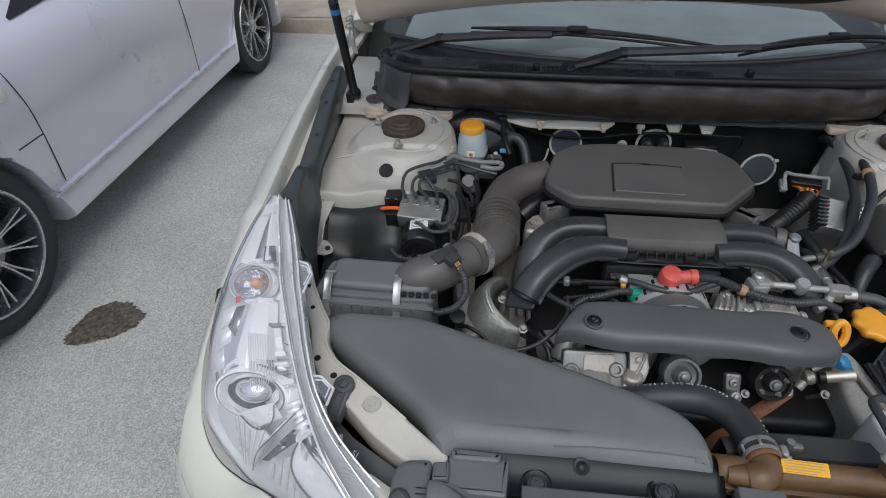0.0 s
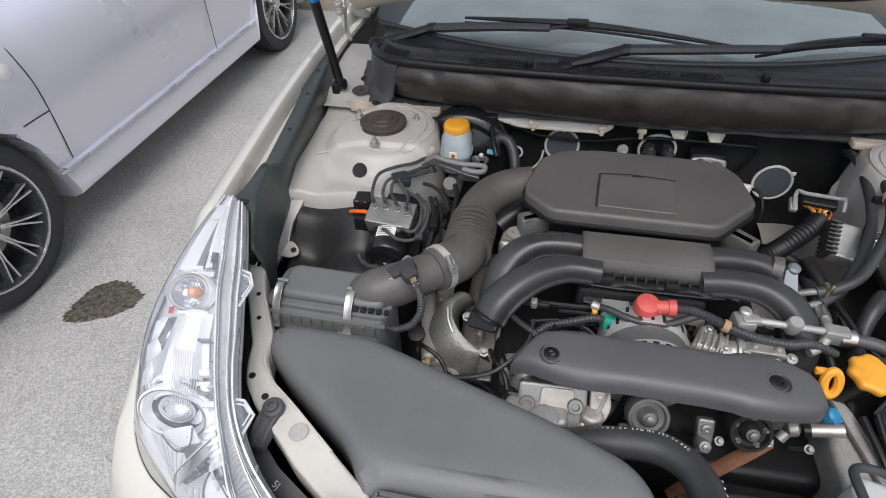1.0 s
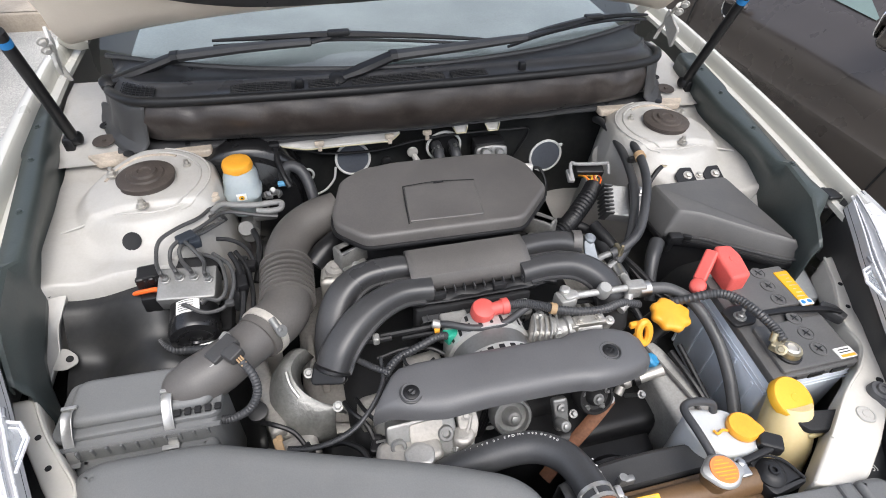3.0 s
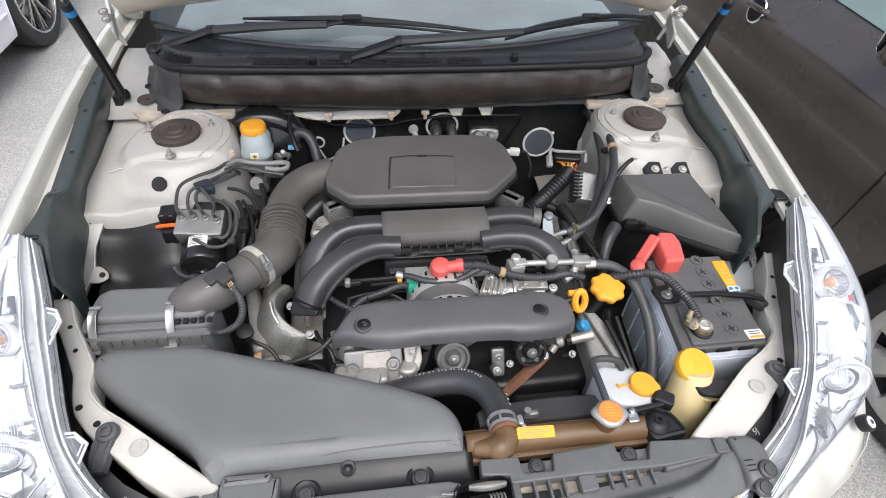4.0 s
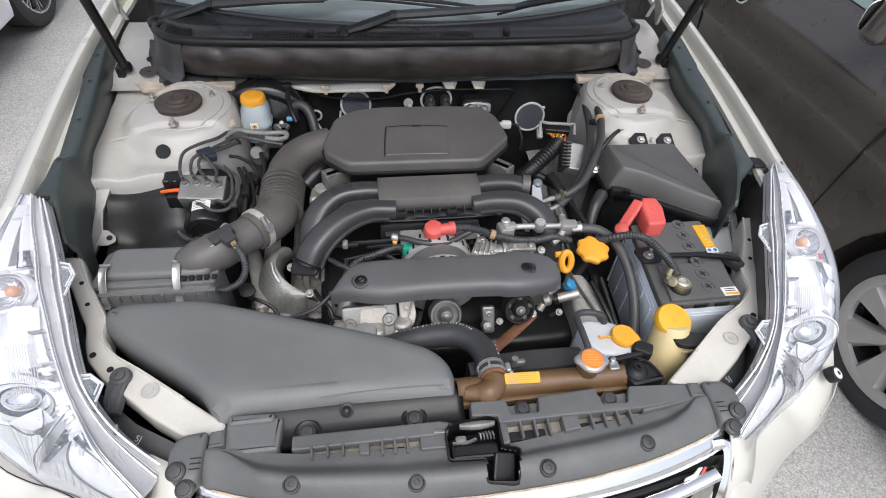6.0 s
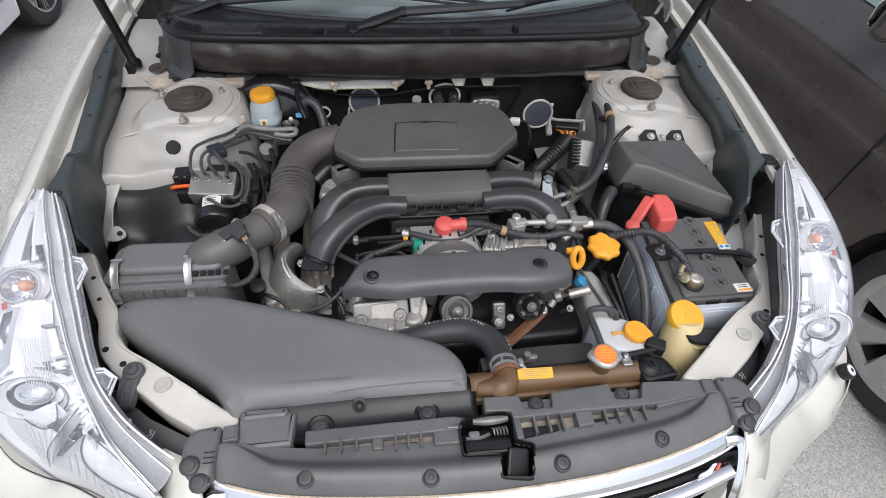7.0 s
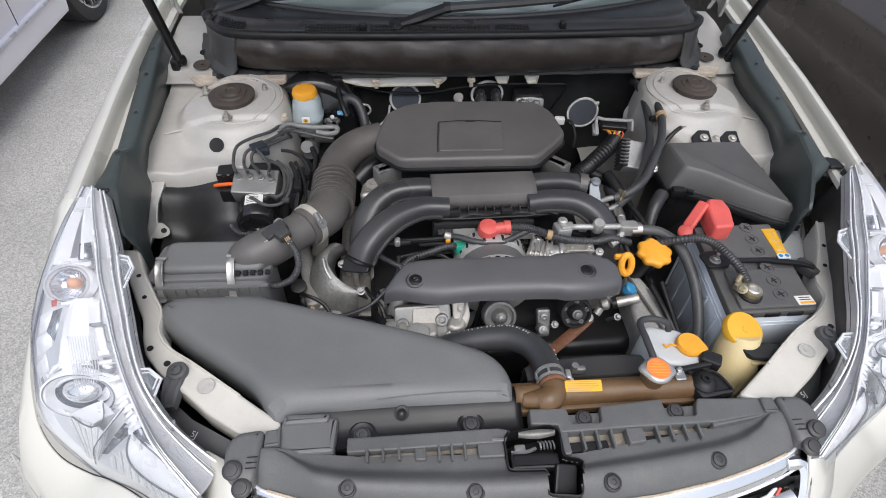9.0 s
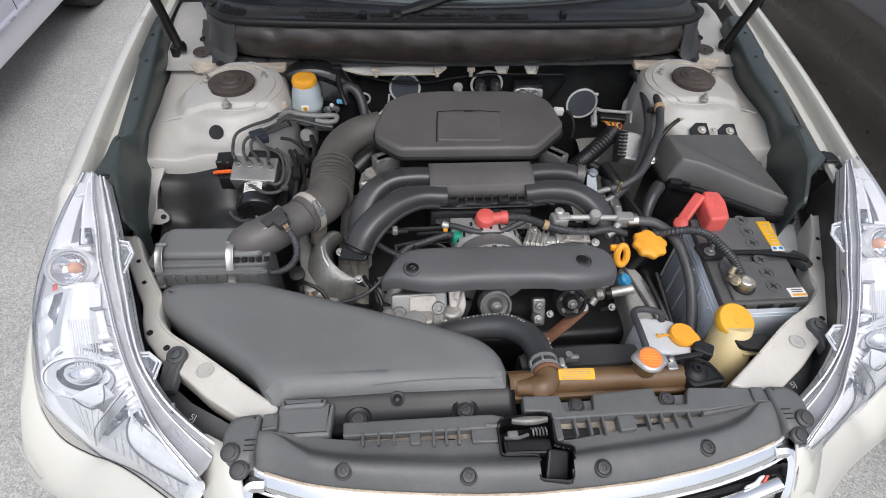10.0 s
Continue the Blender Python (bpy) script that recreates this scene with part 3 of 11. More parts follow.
def bronze_car():
    car = thing("brown_car", "dark brown metallic car parked alongside with silver wheel covers", "car", (2.5, 2.0, 0))
    x = 1.50
    prof = [(0.17, 0.05), (0.20, 0.0), (0.25, -0.016), (0.30, -0.016), (0.33, 0.006), (0.45, 0.0), (0.60, -0.012), (0.69, -0.022), (0.712, -0.028), (0.730, -0.020), (0.80, -0.012), (0.85, -0.006), (0.872, 0.004), (0.890, 0.022), (0.935, 0.060), (0.985, 0.100)]
    top = [(-0.15, 0.60), (-0.06, 0.76), (0.25, 0.90), (1.0, 1.02), (1.12, 1.06), (1.85, 1.41), (2.3, 1.47), (3.0, 1.44), (3.55, 1.16), (3.68, 1.07), (4.08, 1.02), (4.15, 0.90), (4.2, 0.7)]
    bm, pane, screen = car_body(x, -1, -0.15, 4.2, (0.54, 3.1), [(z, -out) for z, out in prof], 0.36, top)
    part("body", bm, BRONZE, car, "dark brown painted body")
    for face in (1, -1):
        part("side_window", pane(1.42, 2.16, face, 0.06, 0.92, 0.5), SIDEGLASS, car, "side window coloured pale green like reflected sky")
        part("side_window", pane(2.24, 3.1, face, 0.06, 0.92, -0.4), SIDEGLASS, car, "side window coloured pale green like reflected sky")
    part("windscreen", screen(1.18, 1.82), TINT, car, "dark windscreen")
    part("rear_window", screen(3.08, 3.5), TINT, car, "dark rear window")
    wheel(car, (x + 0.004, 0.54, 0.31), 0.31, 0.222, -1, 7, BLACKRIM, HUBCAP, False)
    wheel(car, (x + 0.012, 3.10, 0.30), 0.30, 0.205, -1, 7, BLACKRIM, HUBCAP, False)
    wheel(car, (x + 1.71, 0.54, 0.31), 0.31, 0.222, 1, 7, BLACKRIM, HUBCAP, False)
    wheel(car, (x + 1.71, 3.10, 0.30), 0.30, 0.205, 1, 7, BLACKRIM, HUBCAP, False)
    for pts in ([(x - 0.002, 1.10, 0.31), (x + 0.001, 1.088, 0.42), (x - 0.013, 1.055, 0.60), (x - 0.027, 1.03, 0.712), (x - 0.008, 1.015, 0.84), (x + 0.022, 1.01, 0.89), (x + 0.060, 1.005, 0.935)], [(x - 0.014, 1.12, 0.27), (x - 0.014, 2.2, 0.265), (x - 0.012, 3.0, 0.26)], [(x + 0.001, 2.15, 0.42), (x - 0.012, 2.16, 0.60), (x - 0.027, 2.16, 0.712), (x - 0.008, 2.16, 0.84), (x + 0.060, 2.16, 0.935)]):
        bm = B()
        tube(bm, pts, 0.0035, 6, 8)
        part("panel_gap", bm, DARK, car)
    bm = B()
    lathe(bm, [(0.052, 0.002), (0.049, 0.007), (0.044, 0.006)], (x + 0.001, 1.955, 0.872), (-1, 0, 0.25), 32, False)
    bowl = part("handle_bowl_rim", bm, CHROME, car, "bright rim of the handle recess")
    bm = B()
    lathe(bm, [(0.048, 0.004), (0.030, 0.002), (0, 0.0015)], (x + 0.001, 1.955, 0.872), (-1, 0, 0.25), 32)
    part("handle_recess", bm, DARK, bowl)
    bm = B()
    tube(bm, [(x - 0.004, 1.87, 0.893), (x - 0.028, 1.90, 0.897), (x - 0.028, 2.0, 0.895), (x - 0.004, 2.05, 0.890)], 0.012, 8, 6)
    part("door_handle", bm, BRONZE, car, "dark brown door handle")
    bm = B()
    tube(bm, [(x + 0.13, 1.30, 0.97), (x + 0.09, 1.26, 1.0), (x + 0.05, 1.23, 1.03)], 0.022, 8, 5, True, 0.5)
    part("mirror_stalk", bm, BLACK, car)
    bm = B()
    slab(bm, rpoly([(-0.10, -0.07), (0.10, -0.06), (0.10, 0.05), (-0.06, 0.08)], 0.04, 5), -0.05, 0.05, 0.04, 4, True, frame_at((x + 0.005, 1.215, 1.06), (0, -1, 0), (1, 0, 0)))
    mirror = part("door_mirror", bm, BRONZE, car, "dark brown door mirror housing")
    bm = B()
    slab(bm, rpoly([(-0.085, -0.055), (0.085, -0.05), (0.085, 0.04), (-0.05, 0.065)], 0.03, 5), -0.002, 0.002, 0.001, 1, True, frame_at((x + 0.005, 1.268, 1.06), (0, 1, 0), (-1, 0, 0)))
    part("mirror_glass", bm, CHROME, mirror)


silver_car()
bronze_car()

# ---- the white car's body ----
CAR = thing("white_car", "cream white estate car with its bonnet propped open", "car", (0, 1.0, 0))
CREST_X = [(0.60, 0.772), (0.78, 0.797), (0.95, 0.820), (1.07, 0.834), (1.25, 0.850), (1.43, 0.862), (1.9, 0.875), (2.6, 0.88)]
CREST_Z = [(0.60, 1.000), (0.80, 1.006), (1.0, 1.012), (1.3, 1.022), (1.6, 1.03), (2.6, 1.04)]


# flange, upper edge and foot of the inner wing shields
FLANGE_X = [(0.42, 0.632), (0.53, 0.684), (0.62, 0.722), (0.655, 0.764), (0.71, 0.763), (0.775, 0.768), (0.785, 0.766), (0.943, 0.793), (1.085, 0.818), (1.105, 0.826), (1.25, 0.846), (1.3, 0.85)]
FACE_X = [(0.42, 0.626), (0.53, 0.676), (0.625, 0.712), (0.676, 0.724), (0.765, 0.742), (0.785, 0.730), (0.83, 0.736), (0.99, 0.763), (1.25, 0.812), (1.3, 0.82)]
FOOT_X = [(0.42, 0.628), (0.50, 0.652), (0.594, 0.684), (0.677, 0.707), (0.77, 0.729), (0.874, 0.751), (1.014, 0.764), (1.208, 0.794), (1.3, 0.80)]
SHOULDER = [(0.60, 0.846), (0.66, 0.858), (0.79, 0.886), (0.99, 0.908), (1.25, 0.918), (1.54, 0.918), (2.6, 0.90)]


def lean(y):
    """The outer body stands very slightly turned to the bay."""
    return 0.045 * (y - 0.95)


def sway(y, s):
    return lean(y) + (0.010 * ease(1.35, 0.75, y) if s > 0 else 0.0)


def shield_lines(y, s):
    """Outer edge of the flange, upper edge and foot of the shield's face."""
    xo, xt, xb = lerp(FLANGE_X, y), lerp(FACE_X, y), lerp(FOOT_X, y)
    if s > 0:
        xo -= 0.026
        xt -= 0.024 + 0.020 * ease(0.85, 1.05, y)
        xb -= 0.020 + 0.014 * ease(0.9, 1.06, y)
    return xo, xt, min(xb, xt + 0.02)


def fender(s):
    """Wing, s is the side of the car (-1 or 1)."""
    ys = [0.46, 0.50, 0.55, 0.58, 0.60, 0.63, 0.68, 0.74, 0.80, 0.87, 0.95, 1.02, 1.1, 1.18, 1.25, 1.34, 1.43, 1.55, 1.7, 1.85, 2.0, 2.2, 2.6]
    rows = []
    for y in ys:
        nose = 1.0 if y < 0.60 else 0.0
        xc, zc = lerp(CREST_X, y), lerp(CREST_Z, y)
        if nose:
            xc, zc = lerp([(0.46, 0.794), (0.555, 0.787), (0.60, 0.776)], y), lerp([(0.46, 0.918), (0.555, 0.958), (0.60, 0.988)], y)
        d = abs(y - 0.86)
        low = 0.20 if d > 0.37 else max(0.20, 0.31 + math.sqrt(0.37 ** 2 - d * d))
        flare = 0.012 * math.exp(-((y - 0.85) / 0.22) ** 2)
        sh = lerp(SHOULDER, y) - 0.10 * max(0.60 - y, 0)
        dip = (zc - 1.0) if nose else 0.0
        row = [(sh + 0.012 + flare, low), (sh + 0.024 + flare, max(0.55, low + 0.02)), (sh + 0.032 + flare, 0.70), (sh + 0.026 + flare, 0.80 + 0.6 * dip), (sh + 0.012 + flare * 0.5, 0.87 + 0.9 * dip), (sh - 0.002, 0.908 + dip), (sh * 0.5 + xc * 0.5 + 0.016, 0.957 + dip), (xc + 0.022, zc - 0.012), (xc + 0.008, zc - 0.003), (xc - 0.001, zc)]
        gutter = [(0.006, 0.001), (0.010, 0.006), (0.012, 0.022), (0.015, 0.036), (0.024, 0.039), (0.026, 0.031), (0.036, 0.034), (0.038, 0.044)]
        row += [(xc - 0.001 - 0.0004 * k, zc - 0.002 - 0.004 * k) if nose else (xc - gx, zc - gz) for k, (gx, gz) in enumerate(gutter)]
        rows.append([(s * x + sway(y, s), y, z) for x, z in row])
    bm = B()
    sheet(bm, rows)
    part("fender", bm, PAINT, CAR, "cream painted front wing")
    # black inner shield: a flange bolted over the gutter, and a deep face below it
    rows = []
    for y in [0.565, 0.58, 0.60, 0.62, 0.655, 0.68, 0.71, 0.74, 0.765, 0.775, 0.785, 0.83, 0.88, 0.94, 1.0, 1.06, 1.085, 1.095, 1.105, 1.16, 1.22, 1.30]:
        zc = lerp(CREST_Z, y)
        xo, xt, xb = shield_lines(y, s)
        drop = lerp([(0.42, 0.80), (0.59, 0.81), (0.63, 0.878), (0.80, 0.886), (0.94, 0.905), (1.3, 0.915)], y)
        skirt = 0.10 if y < 0.60 or s > 0 else 0.012
        top = zc - 0.029 - 0.10 * ease(0.655, 0.42, y) - 0.012 * ease(0.655, 0.63, y)
        rise = 0.005 * ease(0.785, 0.765, y)
        mid = min(0.948, top - 0.02)
        rows.append([(s * x + sway(y, s), y, z) for x, z in ((xo, top - 0.011), (xo, top + rise), (xo - 0.003, top + 0.0025 + rise), (xt + 0.006, top + 0.004 + rise), (xt, top + rise), (xt - 0.004, top - 0.011), (xt * 0.55 + xb * 0.45 - 0.003, mid), (xb + 0.004, mid - 0.028), (xb, min(drop, mid - 0.03)), (xb - 0.004 * skirt / 0.10, drop - skirt))])
    bm = B()
    sheet(bm, rows)
    shield = part("wing_shield", bm, SHIELD, CAR, "black plastic inner wing shield with a bolted flange", solid=0.003)
    for y in (0.762, 0.912, 1.075, 1.20):
        bm = B()
        x = sum(shield_lines(y, s)[:2]) / 2
        hexbolt(bm, (s * x + sway(y, s), y, lerp(CREST_Z, y) - 0.0258 + 0.005 * ease(0.785, 0.765, y)), 0.0045, 0.005)
        part("bolt", bm, SHIELD, shield)
    # black plug at the headlight's tail
    bm = B()
    slab(bm, rpoly([(-0.016, -0.012), (0.018, -0.014), (0.016, 0.018), (-0.012, 0.026)], 0.008), 0, 0.008, 0.004, 3, True, pose(s * 0.748 + sway(0.65, s), 0.658, 0.972))
    part("rubber_plug", bm, BLACK, CAR)
    bm = B()
    tube(bm, [(s * 0.726 + sway(0.65, s), 0.640, 0.955), (s * 0.734 + sway(0.65, s), 0.668, 0.966), (s * 0.750 + sway(0.65, s), 0.680, 0.972)], 0.008, 10, 5)
    part("seal_end", bm, RUBBER, CAR)


def hump(x, y):
    """Height of the inner wing and strut tower; x is the distance from the middle."""
    base = 0.915 + 0.018 * ease(0.70, 0.60, x)
    edge = lerp([(0.70, 0.56), (0.78, 0.53), (0.84, 0.50), (0.90, 0.462), (0.95, 0.447), (1.01, 0.44), (1.08, 0.452), (1.14, 0.49), (1.2, 0.54)], y)
    z = base
    d = math.hypot(x - 0.582, (y - 1.005))
    z += 0.024 * ease(0.145, 0.112, d)
    z -= 0.010 * math.exp(-((d - 0.165) / 0.025) ** 2) * ease(0.73, 0.66, x)
    z -= 0.30 * ease(edge + 0.016, edge - 0.03, x)
    z -= 0.30 * ease(0.800, 0.765, y) * ease(0.755, 0.715, x)
    z -= 0.012 * ease(0.905, 0.80, y) + 0.010 * ease(0.938, 0.926, y) * ease(0.74, 0.66, x)
    z += 0.012 * ease(1.10, 1.17, y)
    return z


def inner_wing(s):
    bm = B()
    rows = []
    for i in range(97):
        x = 0.385 + 0.385 * i / 96
        rows.append([(s * x, 0.725 + 0.475 * j / 118, hump(x, 0.725 + 0.475 * j / 118)) for j in range(119)])
    sheet(bm, rows)
    part("inner_wing", bm, INNER, CAR, "cream inner wing with strut tower", sharp=50)
    # strut mount cap
    bm = B()
    c = (s * 0.582, 1.008, 0.944)
    lathe(bm, [(0.91 * q, 0.9 * h) for q, h in ((0.060, 0), (0.059, 0.004), (0.0565, 0.008), (0.0565, 0.022), (0.0595, 0.024), (0.0595, 0.028), (0.056, 0.030), (0.040, 0.031), (0.037, 0.035), (0.027, 0.036), (0.024, 0.041), (0.014, 0.0415), (0.012, 0.038), (0.0, 0.038))], c, (0, 0, 1), 40)
    part("strut_cap", bm, OLD, CAR, "dusty brown rubber strut cap")
    for a in (-90, 30, 150):
        bm = B()
        p = (c[0] + 0.082 * math.cos(radians(a)), c[1] + 0.078 * math.sin(radians(a)), 0.953)
        hexbolt(bm, p, 0.0078, 0.010)
        lathe(bm, [(0.0045, 0.01), (0.0045, 0.018), (0.0, 0.019)], p, (0, 0, 1), 10)
        part("stud", bm, ZINC, CAR)
    # dark round holes
    bm = B()
    for hx, hy, hr in ((0.602, 0.868, 0.017),):
        hz = hump(hx, hy)
        lathe(bm, [(hr, 0.0), (hr, 0.0015), (hr * 0.9, 0.001), (0, 0.001)], (s * hx, hy, hz + 0.0022), (s * (hump(hx - 0.01, hy) - hump(hx + 0.01, hy)) / 0.02, (hump(hx, hy - 0.01) - hump(hx, hy + 0.01)) / 0.02, 1), 28)
    if s < 0:
        part("drain_hole", bm, DARK, CAR)
    # rear corner shelf by the stay
    bm = B()
    rows = []
    for x in [0.64 + 0.16 * k / 10 for k in range(11)]:
        rows.append([(s * x, y, 0.936 + 0.014 * ease(1.15, 1.19, y) + 0.02 * ease(1.25, 1.40, y) + 0.006 * ease(0.70, 0.655, x)) for y in (1.12, 1.15, 1.17, 1.19, 1.22, 1.26, 1.3, 1.34, 1.38, 1.45)])
    sheet(bm, rows)
    part("corner_shelf", bm, INNER, CAR)
    for px, py, pr, mt in ((0.692, 1.185, 0.021, OLD), (0.700, 1.255, 0.011, DARK)):
        bm = B()
        lathe(bm, [(pr + 0.003, 0), (pr + 0.002, 0.002), (pr, 0.0022), (pr * 0.7, 0.0005), (pr * 0.2, 0.001), (pr * 0.18, 0.004), (0, 0.004)], (s * px, py, 0.951 + 0.003), (0, -0.05, 1), 24)
        part("plug", bm, mt, CAR)
    bm = B()
    slab(bm, rpoly([(0.47, 1.118), (0.70, 1.118), (0.725, 1.150), (0.64, 1.155), (0.47, 1.150)], 0.008), 0.928, 0.9455, 0.004, 2, True, None, lambda x, y, z: (s * x, y, z + 0.002 * math.sin(x * 60)))
    part("seam_sealer", bm, SEAL, CAR)
    # long seam over the wing
    bm = B()
    tube(bm, [(s * x, 0.925 + 0.012 * math.sin(x * 30), hump(x, 0.925) + 0.001) for x in (0.50, 0.56, 0.62, 0.68, 0.735)], 0.0022, 6, 5)
    part("seam_bead", bm, INNER, CAR)
    # front flange of the inner wing with its tab
    if s < 0:
        stations = [((0.766, 0.850, 0.892), (0.706, 0.822, 0.888)), ((0.757, 0.800, 0.882), (0.713, 0.790, 0.876)), ((0.750, 0.760, 0.873), (0.719, 0.772, 0.864)), ((0.746, 0.728, 0.862), (0.726, 0.752, 0.850)), ((0.743, 0.700, 0.852), (0.728, 0.735, 0.834)), ((0.741, 0.672, 0.840), (0.727, 0.716, 0.820)), ((0.742, 0.650, 0.828), (0.735, 0.690, 0.808)), ((0.742, 0.625, 0.812), (0.740, 0.640, 0.800))]
        bm = B()
        rows = []
        for o, i in stations:
            o, i = Vector((-o[0], *o[1:])), Vector((-i[0], *i[1:]))
            rows.append([o + Vector((-0.012, 0, 0.006)), o, o.lerp(i, 0.5) + Vector((0.002, 0, 0.001)), i + Vector((-0.002, 0, 0.001)), i, i + Vector((0, 0.004, -0.010))])
        sheet(bm, rows)
        flange = part("wing_flange", bm, INNER, CAR, "cream flange with small slots", solid=0.002)
        bm = B()
        slab(bm, rpoly([(-0.030, 0.016), (0.004, 0.022), (0.022, 0.006), (0.024, -0.008), (0.006, -0.018), (-0.016, -0.016), (-0.030, -0.010)], 0.007), 0, 0.003, 0.001, 1, True, frame_at((-0.724, 0.704, 0.8105), (0.15, -0.35, 0.93), (1, 0, 0)))
        tab = part("mount_tab", bm, INNER, flange)
        bm = B()
        lathe(bm, [(0.006, 0), (0.006, 0.001), (0, 0.001)], (-0.712, 0.703, 0.8140), (0.15, -0.35, 0.93), 18)
        part("tab_hole", bm, DARK, tab)
        for p in ((-0.7385, 0.796, 0.8805), (-0.7395, 0.740, 0.866), (-0.741, 0.713, 0.850)):
            bm = B()
            lathe(bm, [(0.0042, -0.004), (0.0042, 0.0045), (0, 0.0045)], p, (0.25, -0.35, 0.9), 14)
            part("slot", bm, DARK, flange)
    else:
        bm = B()
        rows = []
        for y, zt in ((0.84, 0.908), (0.80, 0.903), (0.76, 0.893), (0.72, 0.878), (0.68, 0.857), (0.64, 0.830), (0.61, 0.800)):
            rows.append([(0.737, y, zt), (0.733, y, zt + 0.001), (0.722, y, zt - 0.012), (0.706, y, zt - 0.034), (0.698, y, zt - 0.070), (0.694, y, zt - 0.13)])
        sheet(bm, rows)
        panel = part("wing_side_panel", bm, INNER, CAR, "cream side of the inner wing", solid=0.002)
        bm = B()
        lathe(bm, [(0.005, 0), (0.005, 0.001), (0, 0.001)], (0.714, 0.700, 0.8465), (-0.8, -0.2, 0.6), 14)
        part("side_hole", bm, DARK, panel)
    # sealed seams round the strut tower
    for r, a0, a1, mt, w in ((0.100, 95, 250, INNER, 0.0024), (0.118, 100, 235, INNER, 0.0018), (0.092, 20, 120, SEAL, 0.0028)):
        bm = B()
        pts = []
        for q in range(13):
            a = radians(a0 + (a1 - a0) * q / 12)
            px, py = 0.582 + r * math.cos(a), 1.008 + r * math.sin(a)
            pts.append((s * px, py, hump(px, py) + 0.0008))
        tube(bm, pts, w, 6, 3)
        part("seam_bead", bm, mt, CAR)


for side in (-1, 1):
    fender(side)
    inner_wing(side)

# liners low in both front corners
for s in (-1, 1):
    bm = B()
    rows = []
    for i in range(29):
        x = 0.42 + 0.30 * i / 28
        rows.append([(s * x, y, 0.77 + 0.035 * ease(0.60, 0.70, y) * ease(0.44, 0.58, x) - 0.05 * ease(0.64, 0.58, y) + 0.068 * ease(0.70, 0.785, y) * ease(0.50, 0.57, x) + 0.010 * math.sin(x * 24 + y * 9) + 0.030 * math.exp(-((x - 0.53) / 0.055) ** 2 - ((y - 0.655) / 0.04) ** 2) - 0.022 * math.exp(-((x - 0.66) / 0.04) ** 2 - ((y - 0.70) / 0.05) ** 2) - 0.12 * ease(0.50, 0.43, x)) for y in (0.50, 0.53, 0.56, 0.58, 0.60, 0.615, 0.63, 0.645, 0.66, 0.675, 0.69, 0.705, 0.72, 0.735, 0.75, 0.765, 0.78, 0.82)])
    sheet(bm, rows)
    part("wheelhouse_liner", bm, material("satin_black_liner", (0.018, 0.0185, 0.019), 0.34, 0, 0.25, 5, 90, 0.08, 0.001, dust=0.05, spec=0.35), CAR, "sooty black moulded liner")

# bulkhead
bm = B()
rows = []
for i in range(41):
    x = -0.66 + 1.32 * i / 40
    rows.append([(x, 1.20 - 0.012 * math.sin(x * 14) ** 2, z) for z in (0.30, 0.5, 0.62, 0.72, 0.80, 0.86, 0.90)] + [(x, 1.185, 0.915), (x, 1.165, 0.918)])
sheet(bm, rows)
part("bulkhead", bm, material("black_sound_mat", (0.012, 0.013, 0.013), 0.6, 0, 0.25, 9, 200, 0.3, dust=0.05), CAR, "black sound-deadened bulkhead")
for x0, x1, deep in ((-0.352, -0.048, 0.019), (0.085, 0.122, 0.016), (0.168, 0.205, 0.018)):
    bm = B()
    rows, edge = [], []
    for k in range(25):
        f = k / 24
        x = x0 + (x1 - x0) * f
        zb = 0.933 - deep * ease(0.0, 0.32, f) * ease(1.0, 0.93, f)
        rows.append([(x, 1.158, 0.938), (x, 1.148, 0.934), (x, 1.143, zb - 0.002), (x, 1.139, zb - 0.005)])
        edge.append((x, 1.138, zb - 0.006))
    sheet(bm, rows)
    fl = part("bulkhead_flange", bm, INNER, CAR, "cream painted flange over the bulkhead mat", solid=0.002)
    bm = B()
    tube(bm, edge, 0.0016, 6, 2)
    part("flange_edge", bm, material("yellowed_edge_sealer", (0.46, 0.42, 0.27), 0.6, 0, 0.2, 40, 200, 0.2), fl)
for x in (-0.238, -0.072, 0.02):
    bm = B()
    box(bm, (x, 1.138, 0.922), (0.022, 0.010, 0.012), 0.003)
    box(bm, (x, 1.136, 0.910), (0.010, 0.008, 0.014), 0.002)
    part("flange_clip", bm, SEAL, CAR)
bm = B()
tube(bm, [(-0.46, 1.16, 0.905), (-0.30, 1.162, 0.897), (-0.22, 1.166, 0.875), (-0.10, 1.168, 0.868), (0.0, 1.166, 0.885), (0.10, 1.166, 0.892), (0.24, 1.166, 0.89), (0.30, 1.168, 0.88), (0.27, 1.176, 0.80), (0.24, 1.18, 0.74)], 0.0035, 8, 6)
part("mat_edge", bm, RUBBER, CAR)

# round blanking caps, grommets and pipes on the bulkhead
for x, z, r, y in ((-0.160, 0.842, 0.045, 1.183), (0.372, 0.782, 0.048, 1.186)):
    bm = B()
    lathe(bm, [(r, 0), (r, 0.004), (r - 0.004, 0.005), (r - 0.005, 0.003)], (x, y, z), (0, -1, 0.1), 40)
    cap = part("cap_ring", bm, WHITE, CAR, "white rimmed blanking cap")
    bm = B()
    lathe(bm, [(r - 0.005, 0), (r - 0.006, 0.003), (0, 0.0035)], (x, y, z), (0, -1, 0.1), 40)
    part("cap_disc", bm, material("slate_cap_plastic", (0.10, 0.11, 0.13), 0.4, 0, 0.15, 12, 200, 0.1), cap)
